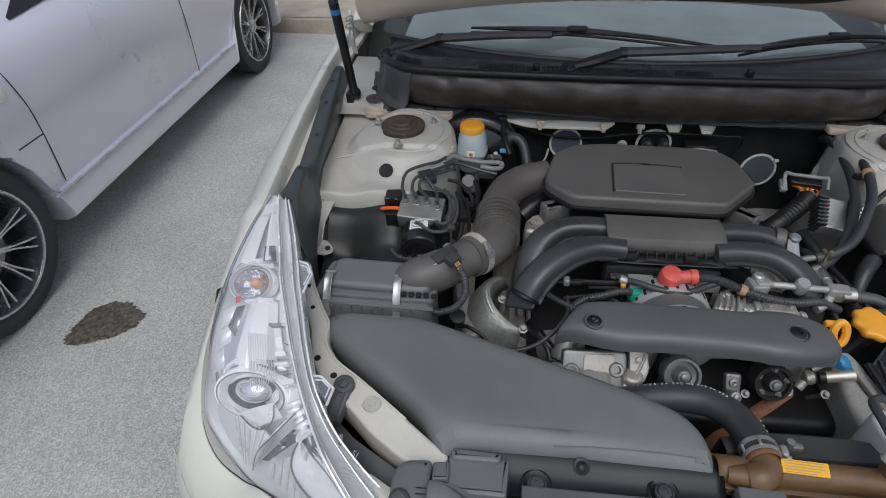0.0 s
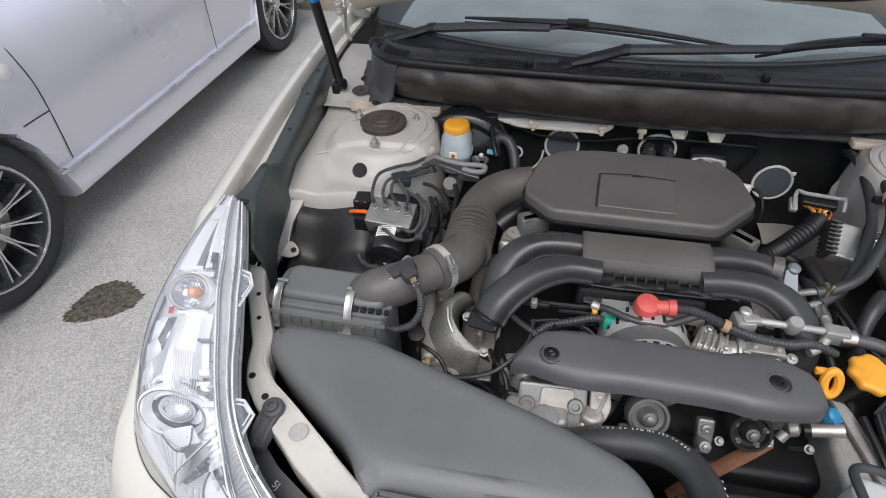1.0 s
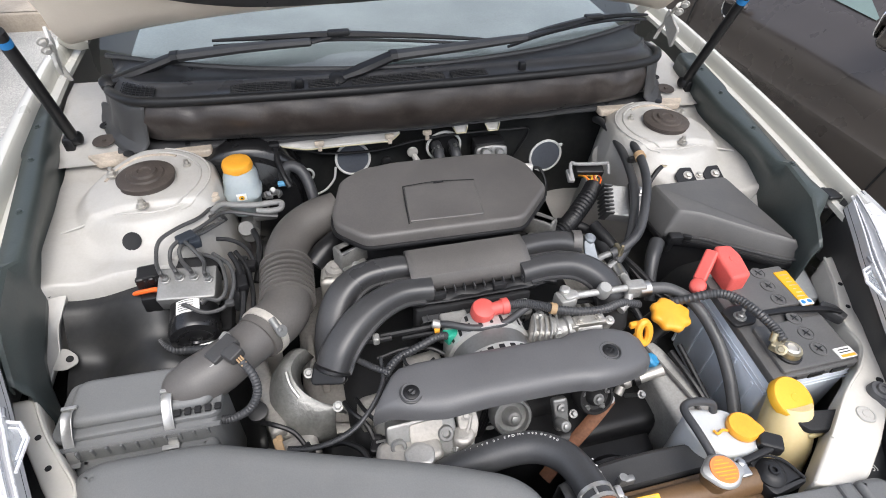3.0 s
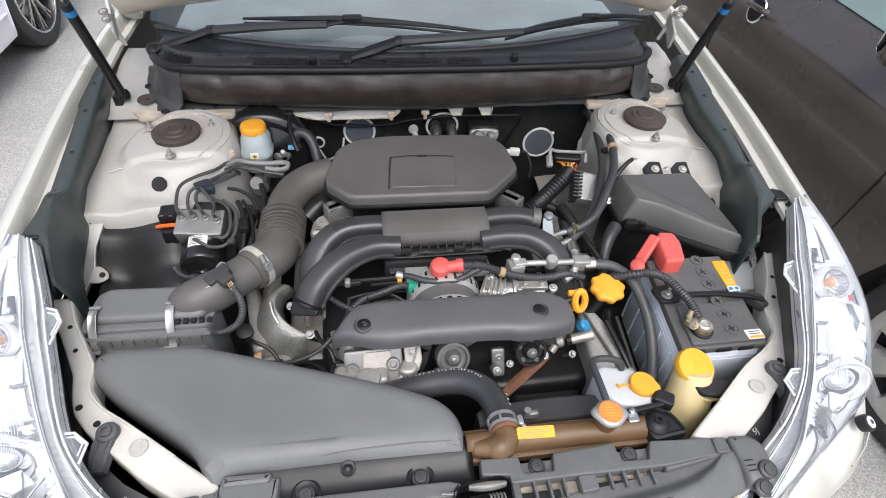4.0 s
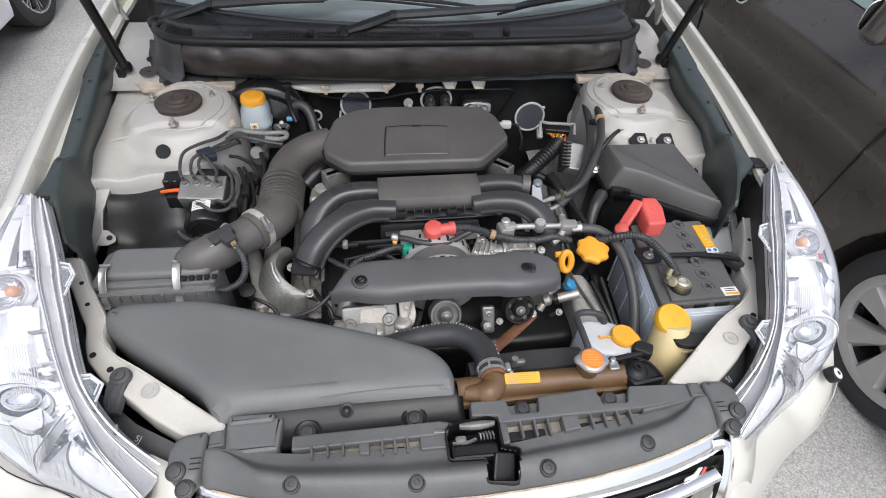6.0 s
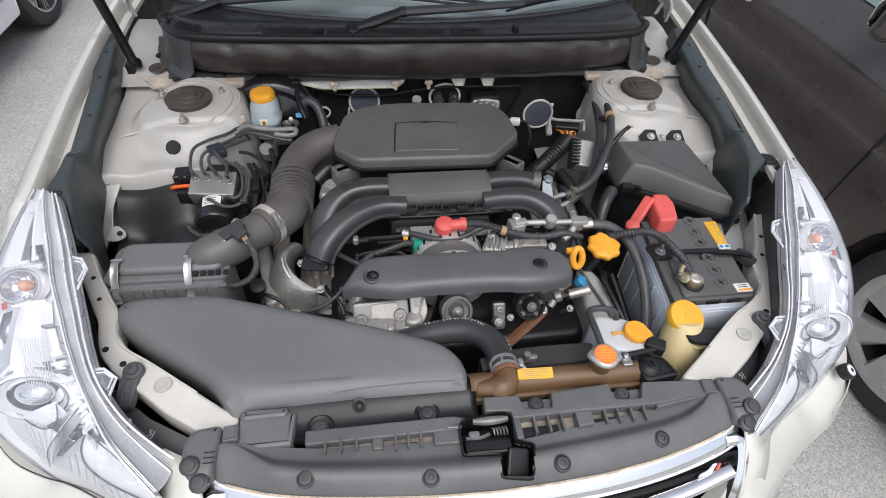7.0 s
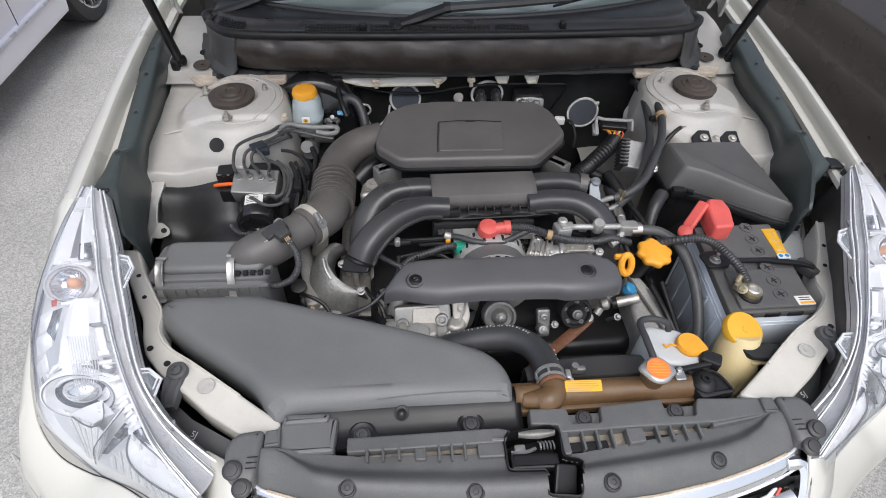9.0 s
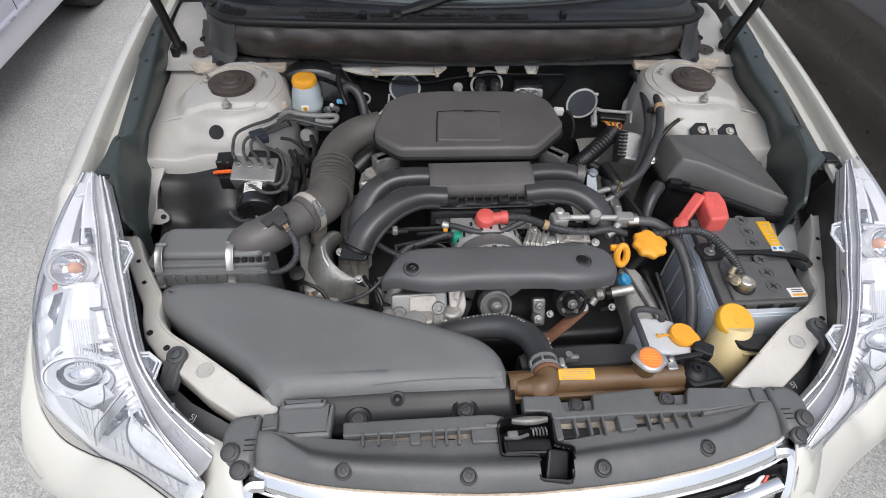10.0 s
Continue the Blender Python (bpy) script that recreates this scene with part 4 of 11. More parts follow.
for x, z, r in ((-0.160, 0.842, 0.045), (0.372, 0.782, 0.048)):
    bm = B()
    box(bm, (x + (0.0 if x < 0 else 0.036), 1.178, z + r * (1.0 if x < 0 else 0.72)), (0.012, 0.006, 0.010), 0.002, None, 1)
    part("cap_tab", bm, WHITE, CAR)
bm = B()
tube(bm, [(-0.277 + 0.016 * math.cos(a), 1.178, 0.812 + 0.016 * math.sin(a)) for a in (radians(150 - 250 * k / 12) for k in range(13))] + [(-0.272, 1.176, 0.780), (-0.262, 1.174, 0.760)], 0.0030, 6, 3)
part("mat_outline", bm, WHITE, CAR)
bm = B()
tube(bm, [(-0.205, 1.182, 0.822), (-0.212, 1.178, 0.79), (-0.235, 1.172, 0.765), (-0.262, 1.170, 0.752), (-0.268, 1.17, 0.73)], 0.0030, 6, 6)
part("mat_outline", bm, WHITE, CAR)
bm = B()
lathe(bm, [(0.014, 0), (0.014, 0.004), (0.011, 0.006), (0.006, 0.007), (0, 0.007)], (-0.008, 1.178, 0.846), (0, -1, 0.1), 20)
tube(bm, [(-0.007, 1.170, 0.842), (0.003, 1.150, 0.826)], [0.007, 0.009], 8, 2)
part("fir_clip", bm, INNER, CAR, "white push-in clip")
bm = B()
lathe(bm, [(0.014, 0), (0.012, 0.006), (0.006, 0.008), (0, 0.008)], (-0.075, 1.18, 0.825), (0, -1, 0.1), 16)
part("grommet", bm, BLACK, CAR)
bm = B()
lathe(bm, [(0.050, 0), (0.046, 0.004), (0, 0.004)], (0.074, 1.182, 0.855), (0, -1, 0.1), 36)
part("pipe_plate", bm, RUBBER, CAR, "black heater pipe plate")
bm = B()
tube(bm, [(0.074 + 0.044 * math.cos(a), 1.176, 0.855 + 0.040 * math.sin(a)) for a in (radians(-30 + 300 * k / 24 - 20) for k in range(25))], 0.0036, 6, 2, True)
part("plate_ring", bm, PAPER, CAR, "white ring round the heater pipes")
for dx in (-0.022, 0.022):
    bm = B()
    tube(bm, [(0.076 + dx, 1.182, 0.858), (0.076 + dx, 1.14, 0.848), (0.078 + dx * 1.1, 1.11, 0.79), (0.08 + dx, 1.10, 0.72)], 0.014, 12, 6)
    hose = part("heater_hose", bm, HOSE, CAR)
    bm = B()
    tube(bm, [(0.076 + dx, 1.160, 0.853), (0.076 + dx, 1.152, 0.851)], 0.0160, 14, 1)
    box(bm, (0.076 + dx, 1.152, 0.868), (0.008, 0.012, 0.008), 0.002)
    part("hose_clamp", bm, STEEL, hose)
bm = B()
box(bm, (0.188, 1.160, 0.850), (0.080, 0.04, 0.044), 0.006)
valve = part("expansion_block", bm, BLACK, CAR)
bm = B()
slab(bm, rpoly([(-0.044, -0.014), (-0.030, -0.022), (0.026, -0.022), (0.042, -0.012), (0.042, 0.012), (0.0, 0.018), (-0.040, 0.014)], 0.008), 0, 0.022, 0.005, 2, True, frame_at((0.186, 1.138, 0.850), (0, -0.9, 0.4), (1, 0, 0)))
lathe(bm, [(0.013, 0), (0.013, 0.016), (0.010, 0.020), (0, 0.020)], (0.166, 1.120, 0.858), (0, -0.9, 0.4), 16)
lathe(bm, [(0.011, 0), (0.011, 0.014), (0.007, 0.018), (0, 0.018)], (0.204, 1.120, 0.856), (0, -0.9, 0.4), 16)
hexbolt(bm, (0.186, 1.119, 0.866), 0.005, 0.007, (0, -0.9, 0.4))
part("pipe_flange", bm, DULL, valve, "cast alloy pipe flange")

# felt panel below the seal, cowl, seal and lower lip
COWL = [(-0.700, 1.345, 1.010), (-0.672, 1.275, 1.030), (-0.650, 1.212, 1.050), (-0.60, 1.150, 1.058), (-0.52, 1.128, 1.060), (-0.40, 1.120, 1.060), (-0.2, 1.110, 1.061), (0, 1.106, 1.062), (0.2, 1.108, 1.061), (0.40, 1.116, 1.060), (0.52, 1.124, 1.060), (0.60, 1.148, 1.058), (0.648, 1.208, 1.050), (0.672, 1.275, 1.030), (0.70, 1.345, 1.010)]
line = spread(COWL, 8)
bm = B()
rows = []
for i, p in enumerate(line):
    if abs(p.x) > 0.632:
        continue
    w = 0.007 * noise.noise((p.x * 6, 0, 1)) + 0.003 * noise.noise((p.x * 19, 2, 1))
    fold = 0.011 * noise.noise((p.x * 11, 5, 1)) + 0.006 * noise.noise((p.x * 29, 9, 1))
    pull = 0.016 * math.exp(-((((p.x + 0.30) / 0.125) % 1.0 - 0.5) * 0.125 / 0.014) ** 2)
    foot = 0.945 - 0.006 * math.cos(p.x * 5)
    top, q = p.z - 0.008, []
    for v, out in ((0.0, -0.006), (0.10, 0.002), (0.20, 0.007), (0.35, 0.010), (0.50, 0.009), (0.65, 0.004), (0.80, -0.004), (0.90, -0.014), (1.0, -0.030)):
        near = math.exp(-((v - 0.12) / 0.12) ** 2)
        q.append((p.x * (1 - 0.015 * v), p.y - out - w * math.sin(math.pi * v) + pull * near + fold * math.sin(math.pi * min(v * 1.3, 1)) * (0.4 + v) + 0.008 * noise.noise((p.x * 16 + v * 3, v * 5, 4)) * math.sin(math.pi * v), top + (foot - top) * v))
    rows.append(q + [(p.x * 0.98, p.y + 0.05, foot - 0.006)])
sheet(bm, rows)
part("cowl_felt", bm, FELT, CAR, "dusty brown-black felt insulation", sharp=80)
bm = B()
tube(bm, COWL, 0.0105, 10, 8)
tube(bm, [(p[0] * 1.012, p[1] + 0.012, p[2] - 0.003) for p in COWL], 0.005, 8, 8)
part("cowl_seal", bm, RUBBER, CAR, "black rubber bonnet seal")
bm = B()
rows = []
for k in range(111):
    x = -0.66 + 1.32 * k / 110
    z = 0.941 + 0.005 * (abs(x) / 0.6) ** 3 + 0.0025 * noise.noise((x * 14, 3, 2))
    y = 1.142 + 0.004 * noise.noise((x * 11, 1, 7)) + 0.006 * (abs(x) / 0.6) ** 2
    rows.append([(x, y + 0.036, z + 0.006), (x, y + 0.014, z + 0.004), (x, y + 0.002, z + 0.005), (x, y - 0.006, z), (x, y - 0.007, z - 0.007), (x, y - 0.002, z - 0.010)])
sheet(bm, rows)
lip = part("felt_lip", bm, MID, CAR, "grey-black flange under the felt", solid=0.002)
for x in (-0.52, -0.335, 0.02, 0.30, 0.50):
    bm = B()
    lathe(bm, [(0.007, 0), (0.006, 0.003), (0.003, 0.0035), (0, 0.0035)], (x, 1.150, 0.9475), (0, -0.2, 1), 14)
    part("lip_clip", bm, BLACK, lip)
for s in (-1, 1):
    bm = B()
    rows = []
    for p in line:
        if p.x * s < 0.57:
            continue
        o = Vector((s * 0.85, -0.5 * ease(0.66, 0.60, abs(p.x)), 0))
        o.normalize()
        rows.append([p + Vector((0, 0, -0.004)), p + o * 0.006 + Vector((0, 0, -0.018)), p + o * 0.010 + Vector((0, 0, -0.045)), Vector((p.x, p.y, 0.968)) + o * 0.018, Vector((p.x, p.y, 0.958)) + o * 0.030, Vector((p.x, p.y, 0.953)) + o * 0.040])
    sheet(bm, rows)
    part("cowl_end", bm, MID, CAR, "black plastic cowl end piece", solid=0.003)
    bm = B()
    lathe(bm, [(0.012, 0), (0.011, 0.003), (0.006, 0.004), (0, 0.004)], (s * 0.635, 1.128, 0.951), (0, 0, 1), 16)
    part("trim_clip", bm, BLACK, CAR)


def glass_base(x):
    return 1.202 + 0.37 * x * x


# cowl top: trough behind the seal
bm = B()
rows = []
for i in range(49):
    x = -0.675 + 1.35 * i / 48
    near = min((p for p in line), key=lambda p: abs(p.x - x))
    y0, y1 = near.y + 0.008, glass_base(x) + 0.01
    z0 = near.z
    lip = min(y0 + 0.062, y1 - 0.012)
    rows.append([(x, y0, z0 - 0.004), (x, y0 + 0.006, z0 - 0.006), (x, y0 * 0.5 + lip * 0.5, z0 - 0.004), (x, lip - 0.008, z0 - 0.002), (x, lip - 0.004, z0 + 0.003), (x, lip, z0 + 0.006), (x, lip + 0.006, z0 + 0.007), (x, lip + 0.012, z0 + 0.003), (x, lip * 0.4 + y1 * 0.6, z0 + 0.003), (x, y1 - 0.004, max(1.064, z0 + 0.004)), (x, y1, 1.066)])
sheet(bm, rows)
part("cowl_panel", bm, material("satin_cowl_plastic", (0.040, 0.041, 0.045), 0.34, 0, 0.12, 9, 400, 0.15, 0.0006, dust=0.05), CAR, "black plastic cowl panel", sharp=50)
# vent grids in the cowl
for x0, x1, back, deep in ((-0.628, -0.558, 0.020, 0.052), (-0.405, -0.272, 0.020, 0.042), (-0.244, -0.178, 0.020, 0.040), (-0.150, 0.058, 0.020, 0.038), (0.075, 0.160, 0.020, 0.038)):
    n = max(int((x1 - x0) / 0.0085), 4)
    grid = []
    for k in range(n + 1):
        x = x0 + (x1 - x0) * k / n
        near = min((p for p in line), key=lambda p: abs(p.x - x))
        taper = 0.7 + 0.3 * math.sin(math.pi * min(max(k / n, 0.02), 0.98)) ** 0.4
        grid.append((x, near.y + back, near.y + back + deep * taper, near.z + 0.0020))
    bm = B()
    sheet(bm, [[(x, ya, z - 0.004), (x, yb, z - 0.003)] for x, ya, yb, z in grid])
    pit = part("vent_opening", bm, DARK, CAR, "black openings under a vent mesh")
    bm = B()
    for x, ya, yb, z in grid:
        tube(bm, [(x, ya, z), (x, yb, z + 0.001)], 0.0008, 4, 1)
    for j in range(6):
        tube(bm, [(x, ya + (yb - ya) * j / 5, z + 0.0005) for x, ya, yb, z in grid[::2]], 0.0008, 4, 1)
    part("cowl_grille", bm, BLACK, pit, "black mesh air grille")
for x in (-0.262, 0.252):
    bm = B()
    box(bm, (x, 1.155, 1.064), (0.018, 0.016, 0.024), 0.005)
    part("cowl_stop", bm, BLACK, CAR)
bm = B()
tube(bm, [(x, glass_base(x) - 0.004, 1.066) for x in (-0.68, -0.5, -0.3, 0, 0.3, 0.5, 0.68)], 0.006, 8, 6)
part("glass_trim", bm, MID, CAR)
bm = B()
rows = []
for i in range(31):
    x = -0.70 + 1.40 * i / 30
    yb = glass_base(x)
    rows.append([(x * (1 - 0.12 * t), yb + 0.95 * t, 1.062 + 0.475 * t + 0.02 * math.sin(t * 3.1)) for t in (0, 0.1, 0.2, 0.35, 0.5, 0.75, 1.0)])
sheet(bm, rows)
ob = part("windscreen", bm, GLASS, CAR, "tinted windscreen reflecting a pale sky")
ob.visible_shadow = False
bm = B()
sheet(bm, [[(x, glass_base(x) + d, z) for x in (-0.64, -0.5, -0.4, -0.2, 0, 0.2, 0.4, 0.5, 0.64)] for d, z in ((0.012, 1.045), (0.15, 1.05), (0.35, 1.055), (0.65, 1.05), (0.75, 0.8), (1.3, 0.7), (1.3, 1.5))])
part("dashboard", bm, SCREEN, CAR, "grey dashboard behind the windscreen")
bm = B()
rows = []
for x in [-0.62 + 1.24 * k / 12 for k in range(13)]:
    rows.append([(x, glass_base(x) + 0.93, 1.535), (x, 2.4, 1.56), (x, 3.4, 1.55), (x, 4.2, 1.48), (x, 4.55, 1.05), (x, 4.6, 0.3)])
sheet(bm, rows)
part("roof", bm, PAINT, CAR, "cream roof")
for s in (-1, 1):
    bm = B()
    sheet(bm, [[(s * 0.885, 2.6, 0.2), (s * 0.89, 2.6, 0.8), (s * 0.87, 2.6, 1.03), (s * 0.62, 2.6, 1.56)], [(s * 0.885, 4.3, 0.3), (s * 0.89, 4.3, 0.8), (s * 0.86, 4.3, 1.03), (s * 0.62, 4.3, 1.45)], [(s * 0.62, 4.6, 0.3), (s * 0.62, 4.6, 0.8), (s * 0.62, 4.56, 1.03), (s * 0.62, 4.5, 1.1)]])
    part("rear_side", bm, PAINT, CAR)
    bm = B()
    tube(bm, [(s * 0.80, 1.55, 1.03), (s * 0.76, 1.80, 1.22), (s * 0.66, 2.25, 1.50), (s * 0.62, 2.6, 1.55)], 0.035, 8, 6)
    part("windscreen_pillar", bm, PAINT, CAR)


# wipers
def wiper(arm, blade):
    w = thing("wiper", "black windscreen wiper arm and blade at rest", "wiper", arm[0], "windscreen wipers")
    base, knee, channel, tip = arm[:3], arm[2], arm[2:5], arm[4:]
    bm = B()
    tube(bm, base, [0.012, 0.019, 0.017], 8, 6, True, 0.62)
    lathe(bm, [(0.020, -0.012), (0.020, 0.004), (0.012, 0.010), (0, 0.011)], arm[0], (0, -0.3, 1), 20)
    part("arm_base", bm, BLACK, w)
    bm = B()
    tube(bm, channel, [0.0165, 0.0150, 0.0125], 8, 6, True, 0.72)
    part("arm_channel", bm, MID, w)
    bm = B()
    d = (Vector(channel[1]) - Vector(knee)).normalized()
    tube(bm, [Vector(knee) - d * 0.006, Vector(knee) + d * 0.010], 0.0185, 8, 1, True, 0.72)
    part("knee", bm, BLACK, w)
    bm = B()
    tube(bm, tip, [0.009, 0.006], 8, 4, True, 0.6)
    part("arm_rod", bm, BLACK, w)
    bm = B()
    tube(bm, blade, [0.004, 0.008, 0.011, 0.008, 0.004], 6, 8, True, 0.75)
    part("blade", bm, BLACK, w)
    bm = B()
    tube(bm, [(p[0], p[1] + 0.002, p[2] - 0.013) for p in blade], 0.0035, 6, 8)
    part("rubber_edge", bm, RUBBER, w)
    bm = B()
    box(bm, Vector(tip[-1]) + Vector((0, 0, 0.004)), (0.052, 0.020, 0.016), 0.005)
    part("coupling", bm, BLACK, w)


wiper([(-0.667, 1.276, 1.046), (-0.610, 1.280, 1.060), (-0.523, 1.291, 1.085), (-0.359, 1.270, 1.104), (-0.224, 1.258, 1.112), (-0.160, 1.268, 1.120)], [(-0.437, 1.300, 1.112), (-0.302, 1.282, 1.118), (-0.159, 1.270, 1.120), (0.014, 1.250, 1.114), (0.206, 1.234, 1.098)])
wiper([(-0.178, 1.170, 1.062), (-0.122, 1.180, 1.075), (-0.048, 1.205, 1.090), (0.113, 1.209, 1.098), (0.285, 1.232, 1.100), (0.500, 1.306, 1.106)], [(0.241, 1.228, 1.094), (0.355, 1.264, 1.104), (0.500, 1.308, 1.106), (0.60, 1.335, 1.100), (0.690, 1.352, 1.090)])


# bonnet, open
def bonnet():
    ob = thing("bonnet", "open bonnet, beige painted underside with dark insulation", "bonnet", (0, 1.40, 1.06))
    a = radians(47)
    fwd, up = Vector((0, -math.cos(a), math.sin(a))), Vector((0, math.sin(a), math.cos(a)))

    def edge(x):
        f = 1 - min(abs(x) / 0.755, 1) ** 2.2
        return Vector((x, 1.405 - 0.215 * f, 1.066 + 0.135 * f))
    def surf(x, v, lift):
        e = edge(x)
        # the long edge falls back to one straight front line
        run = 1.10 - (1.405 - e.y) * 0.9
        return e + fwd * (v * run) + up * (lift + 0.035 * math.sin(math.pi * v) * (1 - (x / 0.8) ** 2))
    xs = [-0.755 + 1.51 * k / 36 for k in range(37)]
    bm = B()
    sheet(bm, [[surf(x, v, 0.035) for v in (0, 0.03, 0.1, 0.3, 0.5, 0.7, 0.9, 1.0)] for x in xs])
    part("outer_skin", bm, PAINT, ob, "cream outer skin")
    bm = B()
    rows = []
    for x in xs:
        rows.append([surf(x, v, lf) for v, lf in ((0, 0.034), (0.0, 0.022), (0.012, 0.010), (0.04, 0.0), (0.09, -0.004), (0.13, 0.012), (0.2, 0.02), (0.5, 0.02), (0.9, 0.012), (1.0, 0.03))])
    sheet(bm, rows)
    part("inner_frame", bm, BEIGE, ob, "beige painted inner frame")
    bm = B()
    rows = []
    for x in [-0.60 + 1.20 * k / 30 for k in range(31)]:
        v0 = 0.050 + 0.20 * (abs(x) / 0.60) ** 4
        rows.append([surf(x, v0 + (0.86 - v0) * j / 14, -0.006 - 0.006 * math.sin(math.pi * j / 14) ** 0.5 + 0.004 * noise.noise((x * 7, j * 0.6, 2))) for j in range(15)])
    sheet(bm, rows)
    part("insulator", bm, FELT, ob, "dark felt insulator pad", solid=0.008)
    for s in (-1, 1):
        bm = B()
        slab(bm, rpoly([(-0.02, -0.03), (0.02, -0.03), (0.026, 0.02), (0.04, 0.07), (-0.02, 0.08)], 0.012), -0.004, 0.004, 0.002, 2, True, frame_at((s * 0.790, 1.385, 1.055), (s, -0.25, 0), (0, -0.45, 0.9)))
        tube(bm, [(s * 0.800, 1.440, 0.985), (s * 0.804, 1.430, 1.02), (s * 0.795, 1.395, 1.07), (s * 0.775, 1.345, 1.115)], 0.010, 8, 6, True, 0.5)
        hinge = part("hinge", bm, INNER, ob, "cream painted bonnet hinge")
        for p in ((s * 0.786, 1.350, 1.095), (s * 0.775, 1.320, 1.125)):
            bm = B()
            hexbolt(bm, p, 0.008, 0.01, (-s * 0.4, -0.7, -0.4))
            part("hinge_bolt", bm, INNER, hinge)
        st = thing("gas_stay", "black gas stay with a blue band holding the bonnet", "gas stay", (s * 0.747, 1.187, 0.966), "bonnet gas stays")
        p0, p1 = Vector((s * 0.747, 1.187, 0.966)), Vector((s * 0.735, 1.010, 1.400))
        d = p1 - p0
        bm = B()
        tube(bm, [p0 + d * 0.02, p0 + d * 0.62], 0.0115, 14, 1)
        part("cylinder", bm, BLACK, st)
        bm = B()
        tube(bm, [p0 + d * 0.62, p0 + d * 1.0], 0.0045, 10, 1)
        part("rod", bm, STEEL, st)
        bm = B()
        tube(bm, [p0 + d * 0.555, p0 + d * 0.585], 0.012, 14, 1)
        part("band", bm, BLUE, st, "bright blue band")
        bm = B()
        lathe(bm, [(0.014, -0.012), (0.014, 0.012), (0.008, 0.016), (0, 0.016)], p0, (-s, -0.2, 0.2), 16)
        box(bm, p0 + Vector((s * 0.012, 0, -0.01)), (0.02, 0.03, 0.03), 0.004)
        part("ball_joint", bm, BLACK, st)


bonnet()

# front wheels and floor of the engine bay
for s in (-1, 1):
    bm = B()
    lathe(bm, [(0.215, -0.2), (0.315, -0.2), (0.325, -0.17), (0.325, -0.03), (0.30, 0.0), (0.225, 0.0), (0.215, -0.02), (0.05, -0.05), (0, -0.05)], (s * 0.875, 0.86, 0.325), (s, 0, 0), 40)
    part("wheel", bm, TYRE, CAR)
    bm = B()
    lathe(bm, [(0.215, -0.2), (0.315, -0.2), (0.325, -0.17), (0.325, -0.03), (0.30, 0.0), (0.225, 0.0), (0.215, -0.02), (0.05, -0.05), (0, -0.05)], (s * 0.875, 3.6, 0.325), (s, 0, 0), 40)
    part("wheel", bm, TYRE, CAR)
    bm = B()
    lathe(bm, [(0.36, -0.30), (0.36, -0.01)], (s * 0.885, 0.86, 0.315), (s, 0, 0), 40, False)
    part("wheel_arch_liner", bm, DARK, CAR)
    bm = B()
    sheet(bm, [[(s * 0.70, y, 0.22), (s * 0.70, y, 0.60)] for y in (0.2, 0.5, 1.2)])
    part("side_rail", bm, DARK, CAR)
bm = B()
sheet(bm, [[(x * w, y, 0.22) for x in (-0.85, -0.3, 0.3, 0.85)] for y, w in ((0.03, 0.55), (0.12, 0.75), (0.25, 0.92), (0.6, 1.0), (1.25, 1.0), (4.3, 1.0))])
part("undertray", bm, DARK, CAR, "black undertray")

# ---- front end ----
RAIL_IN = [(0.385, 0.200), (0.455, 0.250), (0.536, 0.310), (0.585, 0.345), (0.613, 0.382), (0.620, 0.425), (0.645, 0.466), (0.672, 0.512), (0.692, 0.556), (0.700, 0.574)]
RAIL_OUT = [(0.404, 0.182), (0.450, 0.188), (0.508, 0.226), (0.540, 0.254), (0.597, 0.300), (0.628, 0.336), (0.641, 0.368), (0.652, 0.410), (0.674, 0.446), (0.696, 0.490), (0.720, 0.527), (0.736, 0.556), (0.738, 0.576)]


